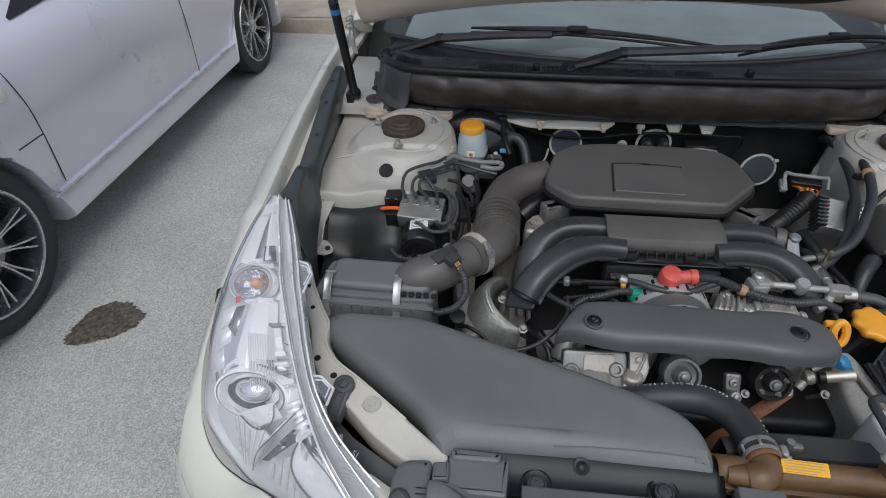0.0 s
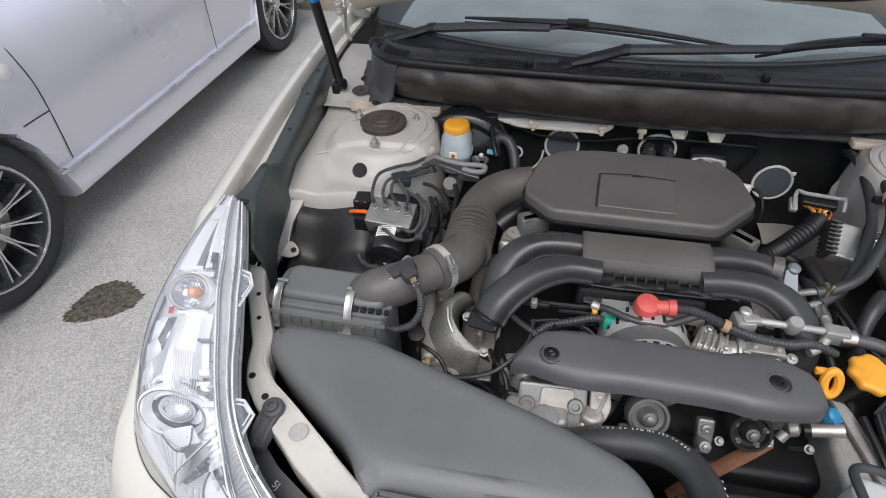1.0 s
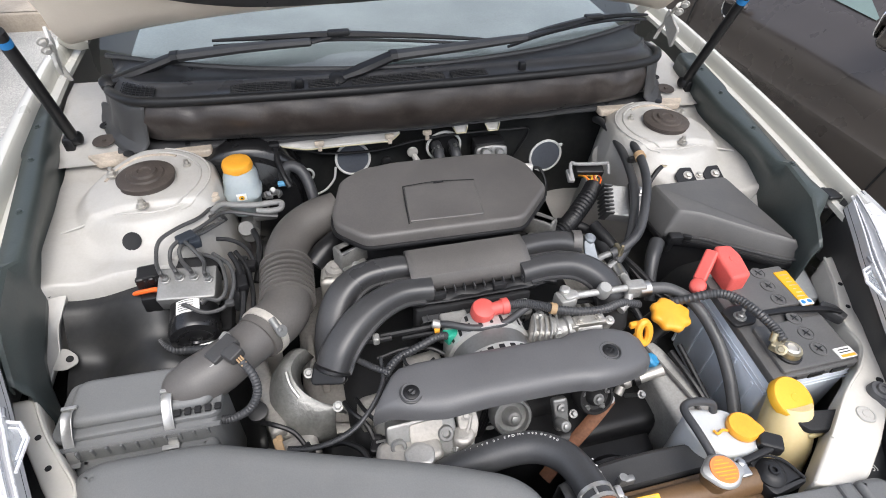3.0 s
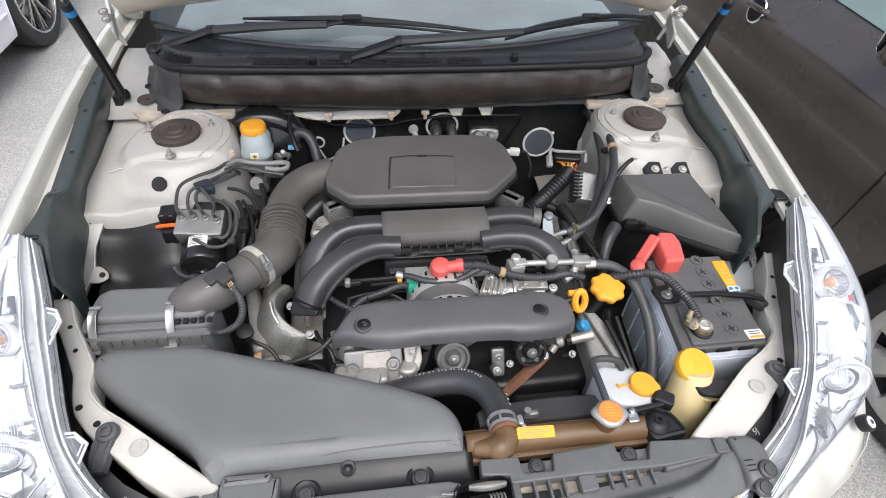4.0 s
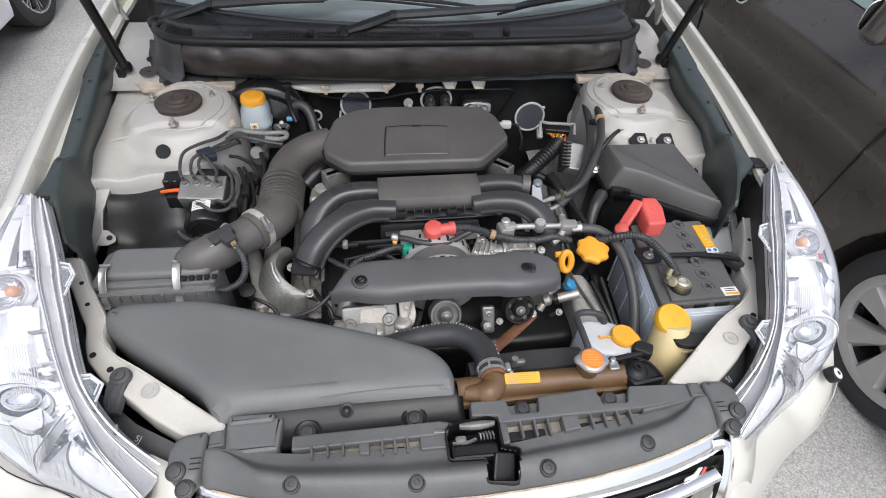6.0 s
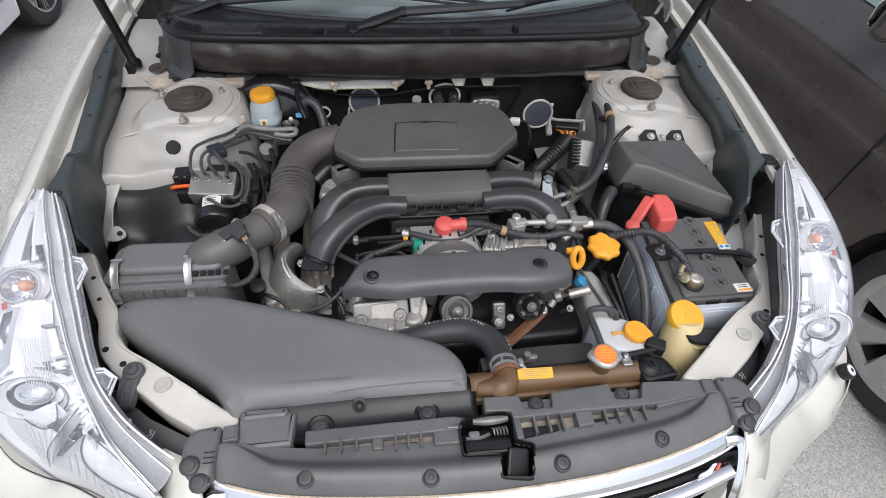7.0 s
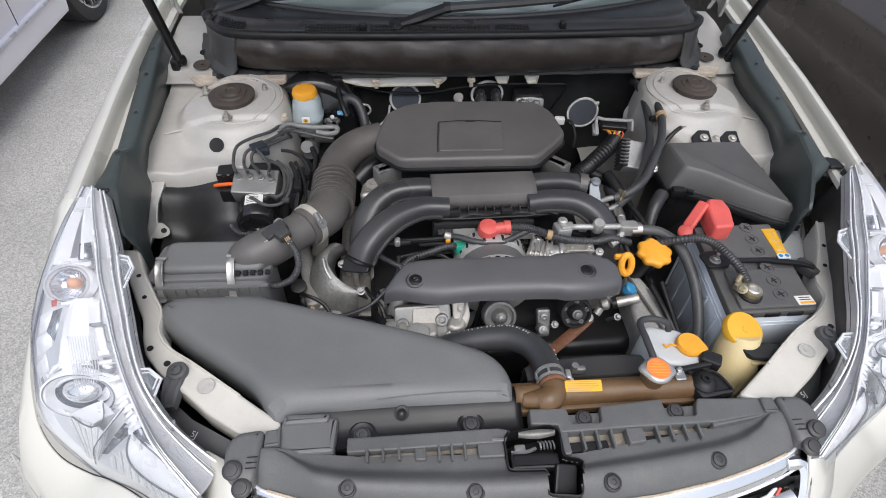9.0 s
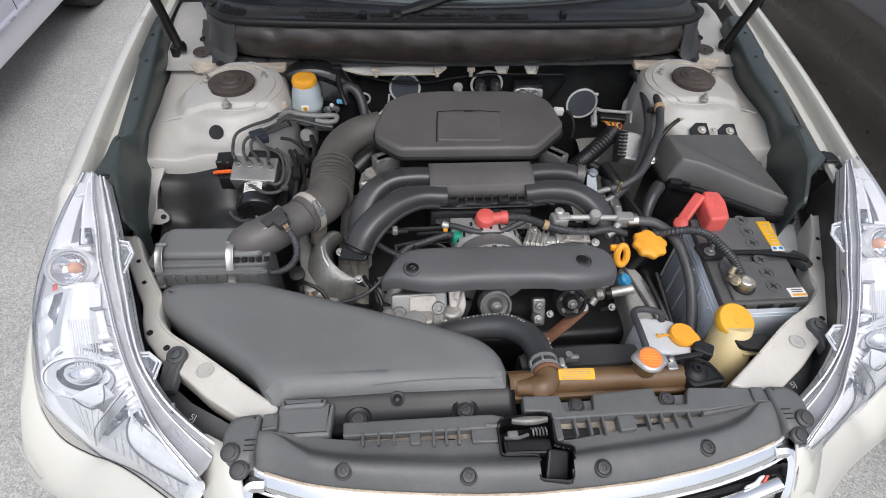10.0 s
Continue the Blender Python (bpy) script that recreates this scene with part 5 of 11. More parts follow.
def rail(s):
    def bend(x, y, z):
        return (s * x, y, z + 0.006 + 0.012 * ease(0.42, 0.60, y) - 0.012 * ease(0.28, 0.20, y) - 0.005 * math.exp(-((y - 0.455) / 0.02) ** 2))
    bm = B()
    inner = [(x - (0.024 * ease(0.38, 0.31, y) if s > 0 else 0.0), y) for x, y in RAIL_IN]
    slab(bm, rpoly(inner[::-1] + RAIL_OUT, 0.010, 3), 0.815, 0.872, 0.005, 3, True, None, bend)
    body = part("support_rail", bm, RAILPAINT, CAR, "cream painted front support rail")
    # folded lips along both edges
    bm = B()
    tube(bm, [bend(x + 0.003, y - 0.001, 0.8722) for x, y in inner[1:]], 0.0026, 6, 4)
    part("folded_lip", bm, RAILPAINT, body)
    for x, y, r in ((0.621, 0.346, 0.0055), (0.585, 0.314, 0.0055), (0.664, 0.462, 0.0042), (0.684, 0.508, 0.0042)):
        bm = B()
        lathe(bm, [(r, 0), (r, 0.0012), (0, 0.0012)], bend(x, y, 0.8722), (0, 0, 1), 16)
        part("rail_hole", bm, DARK, CAR)
    bm = B()
    lathe(bm, [(0.0145, 0), (0.0135, 0.002), (0.0115, 0.0022), (0.011, 0.001), (0.006, 0.0012), (0.0055, 0.0022), (0, 0.0022)], bend(0.513, 0.268, 0.8722), (0, 0, 1), 24)
    part("round_plug", bm, INNER, CAR)
    # headlight bracket: a round boss with a ribbed arm running down into the well
    GUARD = material("grey_black_bracket", (0.085, 0.085, 0.088), 0.5, 0, 0.15, 20, 300, 0.2)
    top = Vector((s * 0.562, 0.294, 0.886))
    bm = B()
    lathe(bm, [(0.0165, -0.014), (0.0165, 0.000), (0.0150, 0.003), (0.0095, 0.004), (0.0085, 0.008), (0.0050, 0.0085), (0.0045, 0.006), (0, 0.006)], top, (0, -0.15, 1), 24)
    loft(bm, [[top + Vector((w * k + s * dx, dy, dz + (h if q else -h))) for k, q in ((-1, 0), (1, 0), (0.85, 1), (-0.85, 1))] for dx, dy, dz, w, h in ((0, 0.004, -0.004, 0.0155, 0.006), (0.004, -0.020, -0.010, 0.0165, 0.007), (0.008, -0.036, -0.020, 0.0150, 0.007), (0.010, -0.050, -0.032, 0.0110, 0.006))])
    br = part("headlight_bracket", bm, GUARD, CAR, "black plastic headlight bracket")
    for k in (-0.007, 0.005):
        bm = B()
        tube(bm, [top + Vector((k, -0.014, -0.001)), top + Vector((k + s * 0.005, -0.028, -0.008)), top + Vector((k + s * 0.008, -0.046, -0.022))], 0.0030, 6, 3)
        part("bracket_rib", bm, GUARD, br)
    # dark well between rail and headlight
    bm = B()
    sheet(bm, [[(s * x + 0.5 * lean(y), y, z) for x, y, z in r] for r in ([(0.73, 0.60, 0.84), (0.66, 0.42, 0.835), (0.60, 0.30, 0.835), (0.52, 0.23, 0.84), (0.42, 0.17, 0.845)], [(0.76, 0.58, 0.82), (0.70, 0.40, 0.81), (0.65, 0.28, 0.81), (0.56, 0.19, 0.815), (0.44, 0.13, 0.825)], [(0.80, 0.56, 0.78), (0.74, 0.38, 0.77), (0.68, 0.24, 0.77), (0.58, 0.15, 0.785), (0.44, 0.10, 0.80)])])
    part("headlight_well", bm, material("grey_black_guard", (0.085, 0.086, 0.088), 0.5, 0, 0.15, 12, 300, 0.2), CAR, "grey-black plastic guard")
    words("5J", 0.014, frame_at((s * 0.512 - 0.018, 0.206, 0.8365), (0, -0.35, 1), (1, 0.45 * s, 0)), WHITE, CAR)


LENS_IN = [(0.744, 0.628, 1.004), (0.718, 0.556, 0.999), (0.691, 0.488, 0.987), (0.670, 0.429, 0.974), (0.638, 0.362, 0.961), (0.609, 0.303, 0.950), (0.578, 0.247, 0.938), (0.545, 0.195, 0.922), (0.509, 0.147, 0.912), (0.452, 0.092, 0.872)]
LENS_OUT = [(0.760, 0.633, 1.002), (0.775, 0.555, 0.972), (0.781, 0.480, 0.945), (0.784, 0.415, 0.915), (0.785, 0.365, 0.887), (0.781, 0.318, 0.849), (0.770, 0.262, 0.795), (0.690, 0.201, 0.742), (0.586, 0.147, 0.772), (0.485, 0.080, 0.796)]
RIM_IN = [(0.722, 0.620, 0.997), (0.688, 0.550, 0.986), (0.663, 0.493, 0.972), (0.640, 0.435, 0.963), (0.611, 0.368, 0.951), (0.585, 0.309, 0.944), (0.556, 0.252, 0.926), (0.516, 0.204, 0.898), (0.472, 0.171, 0.870), (0.436, 0.150, 0.850)]


def headlight(s):
    hl = thing("headlight", "clear-lensed headlight with bright chrome reflectors in the wing", "headlight", (s * 0.70, 0.35, 0.75), "headlights")
    A, O, R = spread(LENS_IN, 5), spread(LENS_OUT, 5), spread(RIM_IN, 5)
    if s > 0:
        A = [p + Vector((0.024, -0.006, -0.004)) for p in A]
        O = [p + Vector((0.027, -0.002, 0.0)) for p in O]
        R = [p + Vector((0.034, -0.006, -0.004)) for p in R]
    N = len(A)
    n = Vector((0.50, -0.38, 0.78)).normalized()

    def world(p):
        return Vector((s * p.x + lean(p.y), p.y, p.z))

    def raw(u, t, depth):
        i = min(int(u * (N - 1)), N - 2)
        f = u * (N - 1) - i
        p = A[i].lerp(A[i + 1], f).lerp(O[i].lerp(O[i + 1], f), t)
        bow = math.sin(math.pi * min(max(t, 0), 1)) * (0.010 + 0.035 * math.sin(math.pi * min(u * 1.05, 1)))
        return p + n * (bow - depth)

    def inside(u, t, depth):
        return world(raw(u, t, depth))

    def rim(u, k, lift):
        """Across the rim band: k 0 at the lens, 1 at the bay."""
        i = min(int(u * (N - 1)), N - 2)
        f = u * (N - 1) - i
        p = A[i].lerp(A[i + 1], f).lerp(R[i].lerp(R[i + 1], f), k)
        return world(p + Vector((0.1, -0.2, 0.97)) * lift)

    def facets(name, rows, mat, label="", solid=0.0, sharp=12, parent=None):
        bm = B()
        sheet(bm, [[inside(*q) for q in r] for r in rows])
        return part(name, bm, mat, parent or hl, label, sharp, solid)

    def trace(name, pts, r, mat, res=3, parent=None):
        bm = B()
        tube(bm, [inside(*q) for q in pts], r, 6, res)
        return part(name, bm, mat, parent or hl)

    us = [k / 60 for k in range(61)]
    bm = B()
    sheet(bm, [[inside(u, j / 14, 0.0) for j in range(15)] for u in us])
    ob = part("lens", bm, LENS, hl, "clear polycarbonate lens", facing=world(n) - world(Vector()))
    ob.visible_shadow = False
    # ribbed rim band between lens and bay
    bm = B()
    sheet(bm, [[rim(u, k, lf) for k, lf in ((-0.08, -0.010), (-0.02, 0.002), (0.05, 0.003), (0.09, -0.004), (0.36, -0.007), (0.60, -0.003), (0.66, 0.002), (0.72, -0.004), (0.90, -0.005), (0.945, 0.002), (1.0, 0.001), (1.0, -0.022))] for u in us])
    part("lens_rim", bm, SMOKE, hl, "grey clear ribbed lens rim", sharp=20)
    # bright beads; the first grey line draws the shadow of the lens edge
    for k, r, mt in ((0.015, 0.0016, SATIN), (0.085, 0.0015, GAP), (0.125, 0.0011, SATIN), (0.655, 0.0011, SATIN), (0.74, 0.0007, GAP), (0.955, 0.0017, SATIN)):
        bm = B()
        tube(bm, [rim(u, k, 0.0028) for u in us[::2]], r, 6, 2)
        part("rim_bead", bm, mt, hl)
    bm = B()
    for q in range(230):
        u = 0.26 + 0.735 * q / 229
        tube(bm, [rim(u, 0.15, -0.003), rim(u, 0.38, -0.0055), rim(u, 0.60, -0.0015)], 0.0006, 4, 1, False)
    part("rim_ribs", bm, SMOKE, hl)
    for u0, k in ((0.22, 0.985), (0.44, 0.985), (0.72, 1.0), (0.80, 1.0)):
        bm = B()
        box(bm, rim(u0, k, -0.001), (0.006, 0.016, 0.006), 0.001, None, 1, -s * 18)
        part("rim_notch", bm, GAP, hl)
    # thick outer margin of the lens
    bm = B()
    sheet(bm, [[inside(u, t, d) for t, d in ((0.972, 0.005), (0.978, 0.0012), (0.990, 0.001), (1.0, 0.003), (1.02, 0.006), (1.035, 0.016))] for u in us])
    part("lens_margin", bm, material("lilac_lens_margin", (0.62, 0.62, 0.68), 0.2, 0, 0.06, 12, 90, 0.0, coat=0.5), hl)
    trace("margin_line", [(u, 0.965, 0.001) for u in us[::3]], 0.0008, LINE, 2)
    # reflector shell: a stepped bowl
    facets("reflector", [[(u, 0.02 + 0.96 * j / 16, 0.004 + (0.018 + 0.034 * math.sin(math.pi * u) + 0.012 * ease(0.70, 0.80, u)) * math.sin(math.pi * j / 16) ** 0.55) for j in range(17)] for u in us], REFLECT, "bright aluminised reflector bowl", sharp=20)
    # tip chamber: long folded flutes running down from the tail
    for t0, t1, w in ((0.20, 0.16, 0.10), (0.52, 0.50, 0.13), (0.82, 0.80, 0.10)):
        rows = []
        for k in range(9):
            u, t = 0.04 + 0.22 * k / 8, t0 + (t1 - t0) * k / 8
            rows.append([(u, t - w, 0.018), (u, t - w * 0.2, 0.005), (u, t + w * 0.15, 0.006), (u, t + w, 0.019)])
        facets("tail_flute", rows, REFLECT)
    trace("tail_arch", [(0.075 + 0.012 * math.sin(math.pi * k / 6), 0.08 + 0.80 * k / 6, 0.008) for k in range(7)], 0.0018, SATIN)
    facets("tail_plate", [[(0.205, 0.07, 0.004), (0.205, 0.20, 0.006)], [(0.262, 0.05, 0.004), (0.262, 0.19, 0.006)]], material("slate_reflection_plate", (0.27, 0.29, 0.33), 0.18, 0.7, 0.1, 20, 90, 0), "slate grey bezel plate", 0.001)

    def oval(bm, prof, c, axis, sx, sz, n=40):
        ax = Vector(axis).normalized()
        x = Vector((1, 0, 0)) - ax * ax.x
        x.normalize()
        z = x.cross(ax)
        loft(bm, [[c + ax * h + r * (sx * math.cos(a) * x + sz * math.sin(a) * z) for a in (math.tau * j / n for j in range(n))] for r, h in prof], True, False)
    # indicator: hood, rim, faceted bowl and amber bulb
    c2 = inside(0.325, 0.36, 0.024)
    ia = Vector((s * 0.16, -0.60, 0.78))
    bm = B()
    oval(bm, [(0.012, -0.020), (0.024, -0.012), (0.032, -0.001), (0.0335, 0.003)], c2, ia, 1.0, 0.74, 18)
    ind = part("indicator_bowl", bm, material("blue_white_indicator", (0.74, 0.76, 0.80), 0.16, 0.8, 0.06, 40, 90, 0.2), hl, "faceted indicator bowl", sharp=8)
    for r0, r1, mt in ((0.0330, 0.0375, SATIN), (0.0380, 0.0392, SMOKE), (0.0395, 0.0440, REFLECT)):
        bm = B()
        oval(bm, [(r0, 0.002), ((r0 + r1) / 2, 0.006), (r1, 0.003), (r1, -0.010)], c2, ia, 1.0, 0.76, 36)
        part("indicator_ring", bm, mt, ind)
    bm = B()
    for k in range(14):
        a = math.tau * k / 14
        x, y, z = basis(ia)
        d = x * math.cos(a) + y * 0.74 * math.sin(a)
        tube(bm, [c2 + d * 0.014 - ia * 0.016, c2 + d * 0.031], 0.0006, 4, 1)
    part("bowl_rib", bm, GAP, ind)
    bm = B()
    lathe(bm, [(0.007, -0.016), (0.010, -0.006), (0.009, 0.002), (0.005, 0.006), (0, 0.007)], c2 + Vector((-s * 0.004, 0.002, 0)), ia, 18)
    part("amber_bulb", bm, material("pale_amber_bulb", (0.80, 0.42, 0.26), 0.3, 0, 0.1, 20, 200, 0.0, coat=0.4), ind)
    for u0, u1, t0, t1, d, mt in ((0.245, 0.262, 0.14, 0.66, 0.010, SATIN), (0.262, 0.286, 0.12, 0.70, 0.014, REFLECT), (0.385, 0.400, 0.10, 0.34, 0.010, REFLECT)):
        facets("indicator_hood", [[(u0 + 0.03 * abs(t - 0.4) ** 1.5, t, d + 0.012), (u0 + 0.004, t, d), (u1 - 0.003, t, d), (u1, t, d + 0.012)] for t in (t0 + (t1 - t0) * k / 8 for k in range(9))], mt, sharp=20)
    facets("red_reflector", [[(0.372, 0.40, 0.012), (0.372, 0.46, 0.012)], [(0.392, 0.40, 0.012), (0.392, 0.45, 0.012)]], RED, "", 0.001)
    # broad smooth column leading down to the projector
    facets("column", [[(u, t0, 0.030), (u, t0 + 0.02, 0.016), (u, (t0 + t1) / 2, 0.009), (u, t1 - 0.02, 0.016), (u, t1, 0.034)] for u, t0, t1 in ((0.385, 0.14, 0.30), (0.43, 0.15, 0.36), (0.50, 0.17, 0.42), (0.575, 0.19, 0.49), (0.600, 0.19, 0.50))], MIRROR, "smooth chrome column", sharp=20)
    for u, t0, t1 in ((0.39, 0.42, 0.58), (0.45, 0.50, 0.70), (0.52, 0.60, 0.80)):
        facets("side_flute", [[(u, t0, 0.016), (u + 0.02, t1, 0.008)], [(u + 0.05, t0 + 0.05, 0.022), (u + 0.07, t1 + 0.04, 0.010)]], MIRROR, "", 0.001)
    facets("slate_fold", [[(0.405, 0.34, 0.012), (0.405, 0.44, 0.014)], [(0.50, 0.43, 0.012), (0.46, 0.53, 0.014)]], material("slate_reflection_plate", (0.40, 0.42, 0.46), 0.15, 0.8, 0.1, 20, 90, 0), "", 0.001)
    # fine grey lines by the column and over the projector, drawing the rim ribs' reflection
    bm = B()
    for k in range(11):
        t = 0.115 + 0.0165 * k
        tube(bm, [inside(0.508 - 0.001 * k, t, 0.004), inside(0.60, t + 0.02, 0.006), inside(0.640 + 0.0028 * k, t + 0.045, 0.006)], 0.0007, 4, 3)
    part("rib_reflection_lines", bm, SMOKE, hl, "fine grey lines drawn for the reflected rim ribs")
    # stepped plates between column and rim
    for u0, u1, t0, t1, d, mt in ((0.465, 0.478, 0.05, 0.15, 0.006, GAP), (0.478, 0.535, 0.045, 0.065, 0.006, GAP), (0.480, 0.560, 0.07, 0.13, 0.010, REFLECT), (0.555, 0.575, 0.05, 0.13, 0.006, SATIN), (0.585, 0.600, 0.05, 0.15, 0.007, MIRROR), (0.612, 0.622, 0.05, 0.14, 0.006, GAP), (0.635, 0.655, 0.04, 0.13, 0.008, SATIN)):
        facets("stepped_plate", [[(u0, t0, d + 0.008), (u0, t1, d + 0.009)], [(u0 + 0.003, t0 + 0.006, d), (u0 + 0.003, t1 - 0.006, d + 0.001)], [(u1 - 0.003, t0 + 0.006, d), (u1 - 0.003, t1 - 0.006, d + 0.001)], [(u1, t0, d + 0.008), (u1, t1, d + 0.010)]], mt, sharp=10)
    # projector with its wide polished shroud
    fw = Vector((s * 0.06, -0.84, 0.54)).normalized()
    c = inside(0.644, 0.40, 0.034)
    bm = B()
    oval(bm, [(0.042, 0.001), (0.046, 0.009), (0.053, 0.014), (0.060, 0.012), (0.063, 0.004), (0.064, -0.030)], c, fw, 1.0, 0.66, 48)
    pr = part("projector_ring", bm, MIRROR, hl, "wide polished projector shroud")
    bm = B()
    oval(bm, [(0.030, -0.010), (0.036, -0.006), (0.0425, 0.003)], c, fw, 1.0, 0.64, 44)
    part("projector_seat", bm, material("slate_blue_seat", (0.13, 0.15, 0.18), 0.18, 0.5, 0.05, 9, 100, 0), pr, "dark slate seat ring")
    bm = B()
    oval(bm, [(0.033, -0.006), (0.031, 0.002), (0.026, 0.008), (0.016, 0.013), (0.007, 0.0155), (0.0005, 0.016)], c + Vector((0, 0, 0.004)), fw, 1.0, 0.66, 36)
    part("projector_lens", bm, material("silvered_projector_glass", (0.78, 0.79, 0.80), 0.05, 0.85, 0.04, 9, 100, 0, coat=1.0), pr)
    bm = B()
    oval(bm, [(0.0535, 0.0150), (0.0550, 0.0156), (0.0562, 0.0145)], c, fw, 1.0, 0.66, 48)
    part("shadow_ring", bm, GAP, pr)
    # barrel bands above the projector
    for du, r, mt in ((-0.036, 0.0040, MIRROR), (-0.052, 0.0030, SATIN), (-0.064, 0.0022, GAP), (-0.078, 0.0034, MIRROR)):
        trace("barrel_band", [(0.644 + du + 0.045 * abs(2 * k / 10 - 1) ** 2.2, 0.10 + 0.60 * k / 10, 0.016) for k in range(11)], r, mt, 3, pr)
    for t in (0.14, 0.26, 0.56, 0.66):
        facets("barrel_block", [[(0.580, t, 0.010), (0.580, t + 0.05, 0.010)], [(0.604, t, 0.013), (0.604, t + 0.05, 0.013)]], GAP if t < 0.2 or t > 0.6 else SATIN, "", 0.001, 12, pr)
    # bib below the projector, with its dark lower lip
    facets("bib", [[(0.690 + 0.035 * q, t, 0.013 + 0.006 * q) for q in (0, 0.4, 0.8, 1.0)] for t in (0.22 + 0.30 * k / 8 for k in range(9))], SATIN, "pale bib under the projector", sharp=20)
    trace("bib_lip", [(0.735 - 0.040 * abs(2 * k / 10 - 1) ** 3, 0.225 + 0.285 * k / 10, 0.013) for k in range(11)], 0.0012, LINE)

    def fan(c00, c10, c01, c11, count, d):
        """Straight flat ribs with narrow dark steps, between two ends c00-c10 and c01-c11."""
        def at(f, g, dd):
            a, b, c, e = (inside(*q, d + dd) for q in (c00, c10, c01, c11))
            return a.lerp(b, f).lerp(c.lerp(e, f), g)
        for k in range(count):
            f0, f1 = k / count, (k + 0.80) / count
            bm = B()
            sheet(bm, [[at(f, g, dd) for g in (0.0, 0.33, 0.67, 1.0)] for f, dd in ((f0, 0.006), (f0 + 0.02 / count, 0.003), (f1, 0.0), (f1 + 0.03 / count, 0.006), ((k + 0.97) / count, 0.006))])
            rib = part("reflector_rib", bm, RIBBED, hl, "", 8)
            bm = B()
            tube(bm, [at(f1 + 0.08 / count, g, 0.0035) for g in (0.02, 0.5, 0.98)], 0.0011, 6, 1)
            part("rib_step", bm, SMOKE, rib)
    fan((0.668, 0.56), (0.756, 0.36), (0.752, 0.93), (0.776, 0.80), 6, 0.012)
    fan((0.800, 0.60), (0.826, 0.16), (0.808, 0.72), (0.896, 0.86), 5, 0.011)
    fan((0.842, 0.40), (0.965, 0.52), (0.900, 0.86), (0.972, 0.80), 4, 0.011)
    # the sharp V ridge and the dark facets beside it
    facets("ridge", [[(0.783, 0.78, 0.006), (0.786, 0.79, 0.004)], [(0.765, 0.55, 0.010), (0.772, 0.55, 0.003)], [(0.744, 0.30, 0.014), (0.756, 0.26, 0.003)], [(0.716, 0.13, 0.016), (0.730, 0.08, 0.003)]], MIRROR, "bright V-shaped ridge", 0.001, 8)
    trace("ridge_edge", [(0.788, 0.79, 0.004), (0.774, 0.54, 0.003), (0.758, 0.26, 0.003), (0.732, 0.08, 0.003)], 0.0010, LINE)
    for rows in ([[(0.762, 0.16, 0.010), (0.790, 0.12, 0.012)], [(0.770, 0.34, 0.018), (0.788, 0.34, 0.020)]], [[(0.776, 0.36, 0.014), (0.792, 0.30, 0.016)], [(0.784, 0.60, 0.012), (0.794, 0.56, 0.014)]]):
        facets("dark_facet", rows, material("slate_reflection_plate", (0.20, 0.21, 0.24), 0.15, 0.8, 0.1, 20, 90, 0), "", 0.001)
    for k in range(7):
        f = k / 6
        facets("facet", [[(0.695 + 0.085 * f, 0.03 + 0.02 * (k % 2), 0.006), (0.708 + 0.085 * f, 0.05, 0.012 - 0.006 * (k % 2))], [(0.700 + 0.085 * f, 0.13 + 0.03 * (k % 3), 0.010), (0.716 + 0.085 * f, 0.12, 0.004)]], MIRROR, "", 0.0008)
    # main beam bowl with a dark bulb shade at its top
    rows = []
    for k in range(13):
        a = k / 12
        rim_u, rim_t = 0.800 + 0.19 * a, 0.09 + 0.44 * math.sin(math.pi * (0.08 + 0.74 * a)) ** 1.2
        rows.append([(rim_u, 0.03, 0.006), (rim_u, rim_t * 0.35, 0.020), (rim_u, rim_t * 0.7, 0.022), (rim_u, rim_t, 0.009)])
    facets("main_beam_bowl", rows, material("soft_grey_bowl", (0.84, 0.84, 0.85), 0.25, 0.05, 0.04, 12, 90, 0.02), "smooth grey-white main beam bowl", sharp=40)
    trace("bowl_edge", [(r[3][0], r[3][1], 0.007) for r in rows], 0.0014, LINE, 3)
    for k in range(5):
        trace("bowl_flute", [(0.815 + 0.004 * k, 0.05 + 0.022 * k, 0.008), (0.86 + 0.01 * k, 0.035 + 0.02 * k, 0.012), (0.93 + 0.008 * k, 0.03 + 0.018 * k, 0.010), (0.985, 0.03 + 0.02 * k, 0.008)], 0.0011, SATIN if k % 2 else GAP, 4)
    bm = B()
    tube(bm, [inside(0.800, 0.07, 0.010), inside(0.822, 0.09, 0.012), inside(0.845, 0.14, 0.016)], [0.013, 0.010, 0.004], 12, 4)
    part("bulb_shade", bm, material("slate_reflection_plate", (0.20, 0.21, 0.24), 0.15, 0.8, 0.1, 20, 90, 0), hl, "dark bulb shade")
    for k in range(3):
        trace("shade_ring", [(0.782 + 0.005 * k, 0.03, 0.006), (0.776 + 0.006 * k, 0.10, 0.008), (0.786 + 0.008 * k, 0.17, 0.010), (0.806 + 0.006 * k, 0.19, 0.010)], 0.0022, SATIN, 4)
    # clear fixing tabs reaching into the bay
    for pts in ([(0.662, 0.485, 0.966), (0.642, 0.479, 0.966), (0.625, 0.453, 0.966), (0.625, 0.409, 0.966)], [(0.573, 0.274, 0.928), (0.555, 0.274, 0.928), (0.531, 0.255, 0.928), (0.532, 0.226, 0.928)]):
        q = [world(Vector(p) + (Vector((0.030, -0.006, -0.004)) if s > 0 else Vector())) for p in pts]
        mid = (q[0] + q[1] + q[2] + q[3]) / 4
        bm = B()
        tube(bm, q, 0.0022, 6, 1)
        tube(bm, [p.lerp(mid, 0.38) for p in q], 0.0014, 6, 1)
        tab = part("fixing_tab", bm, SATIN, hl, "clear plastic fixing tab")
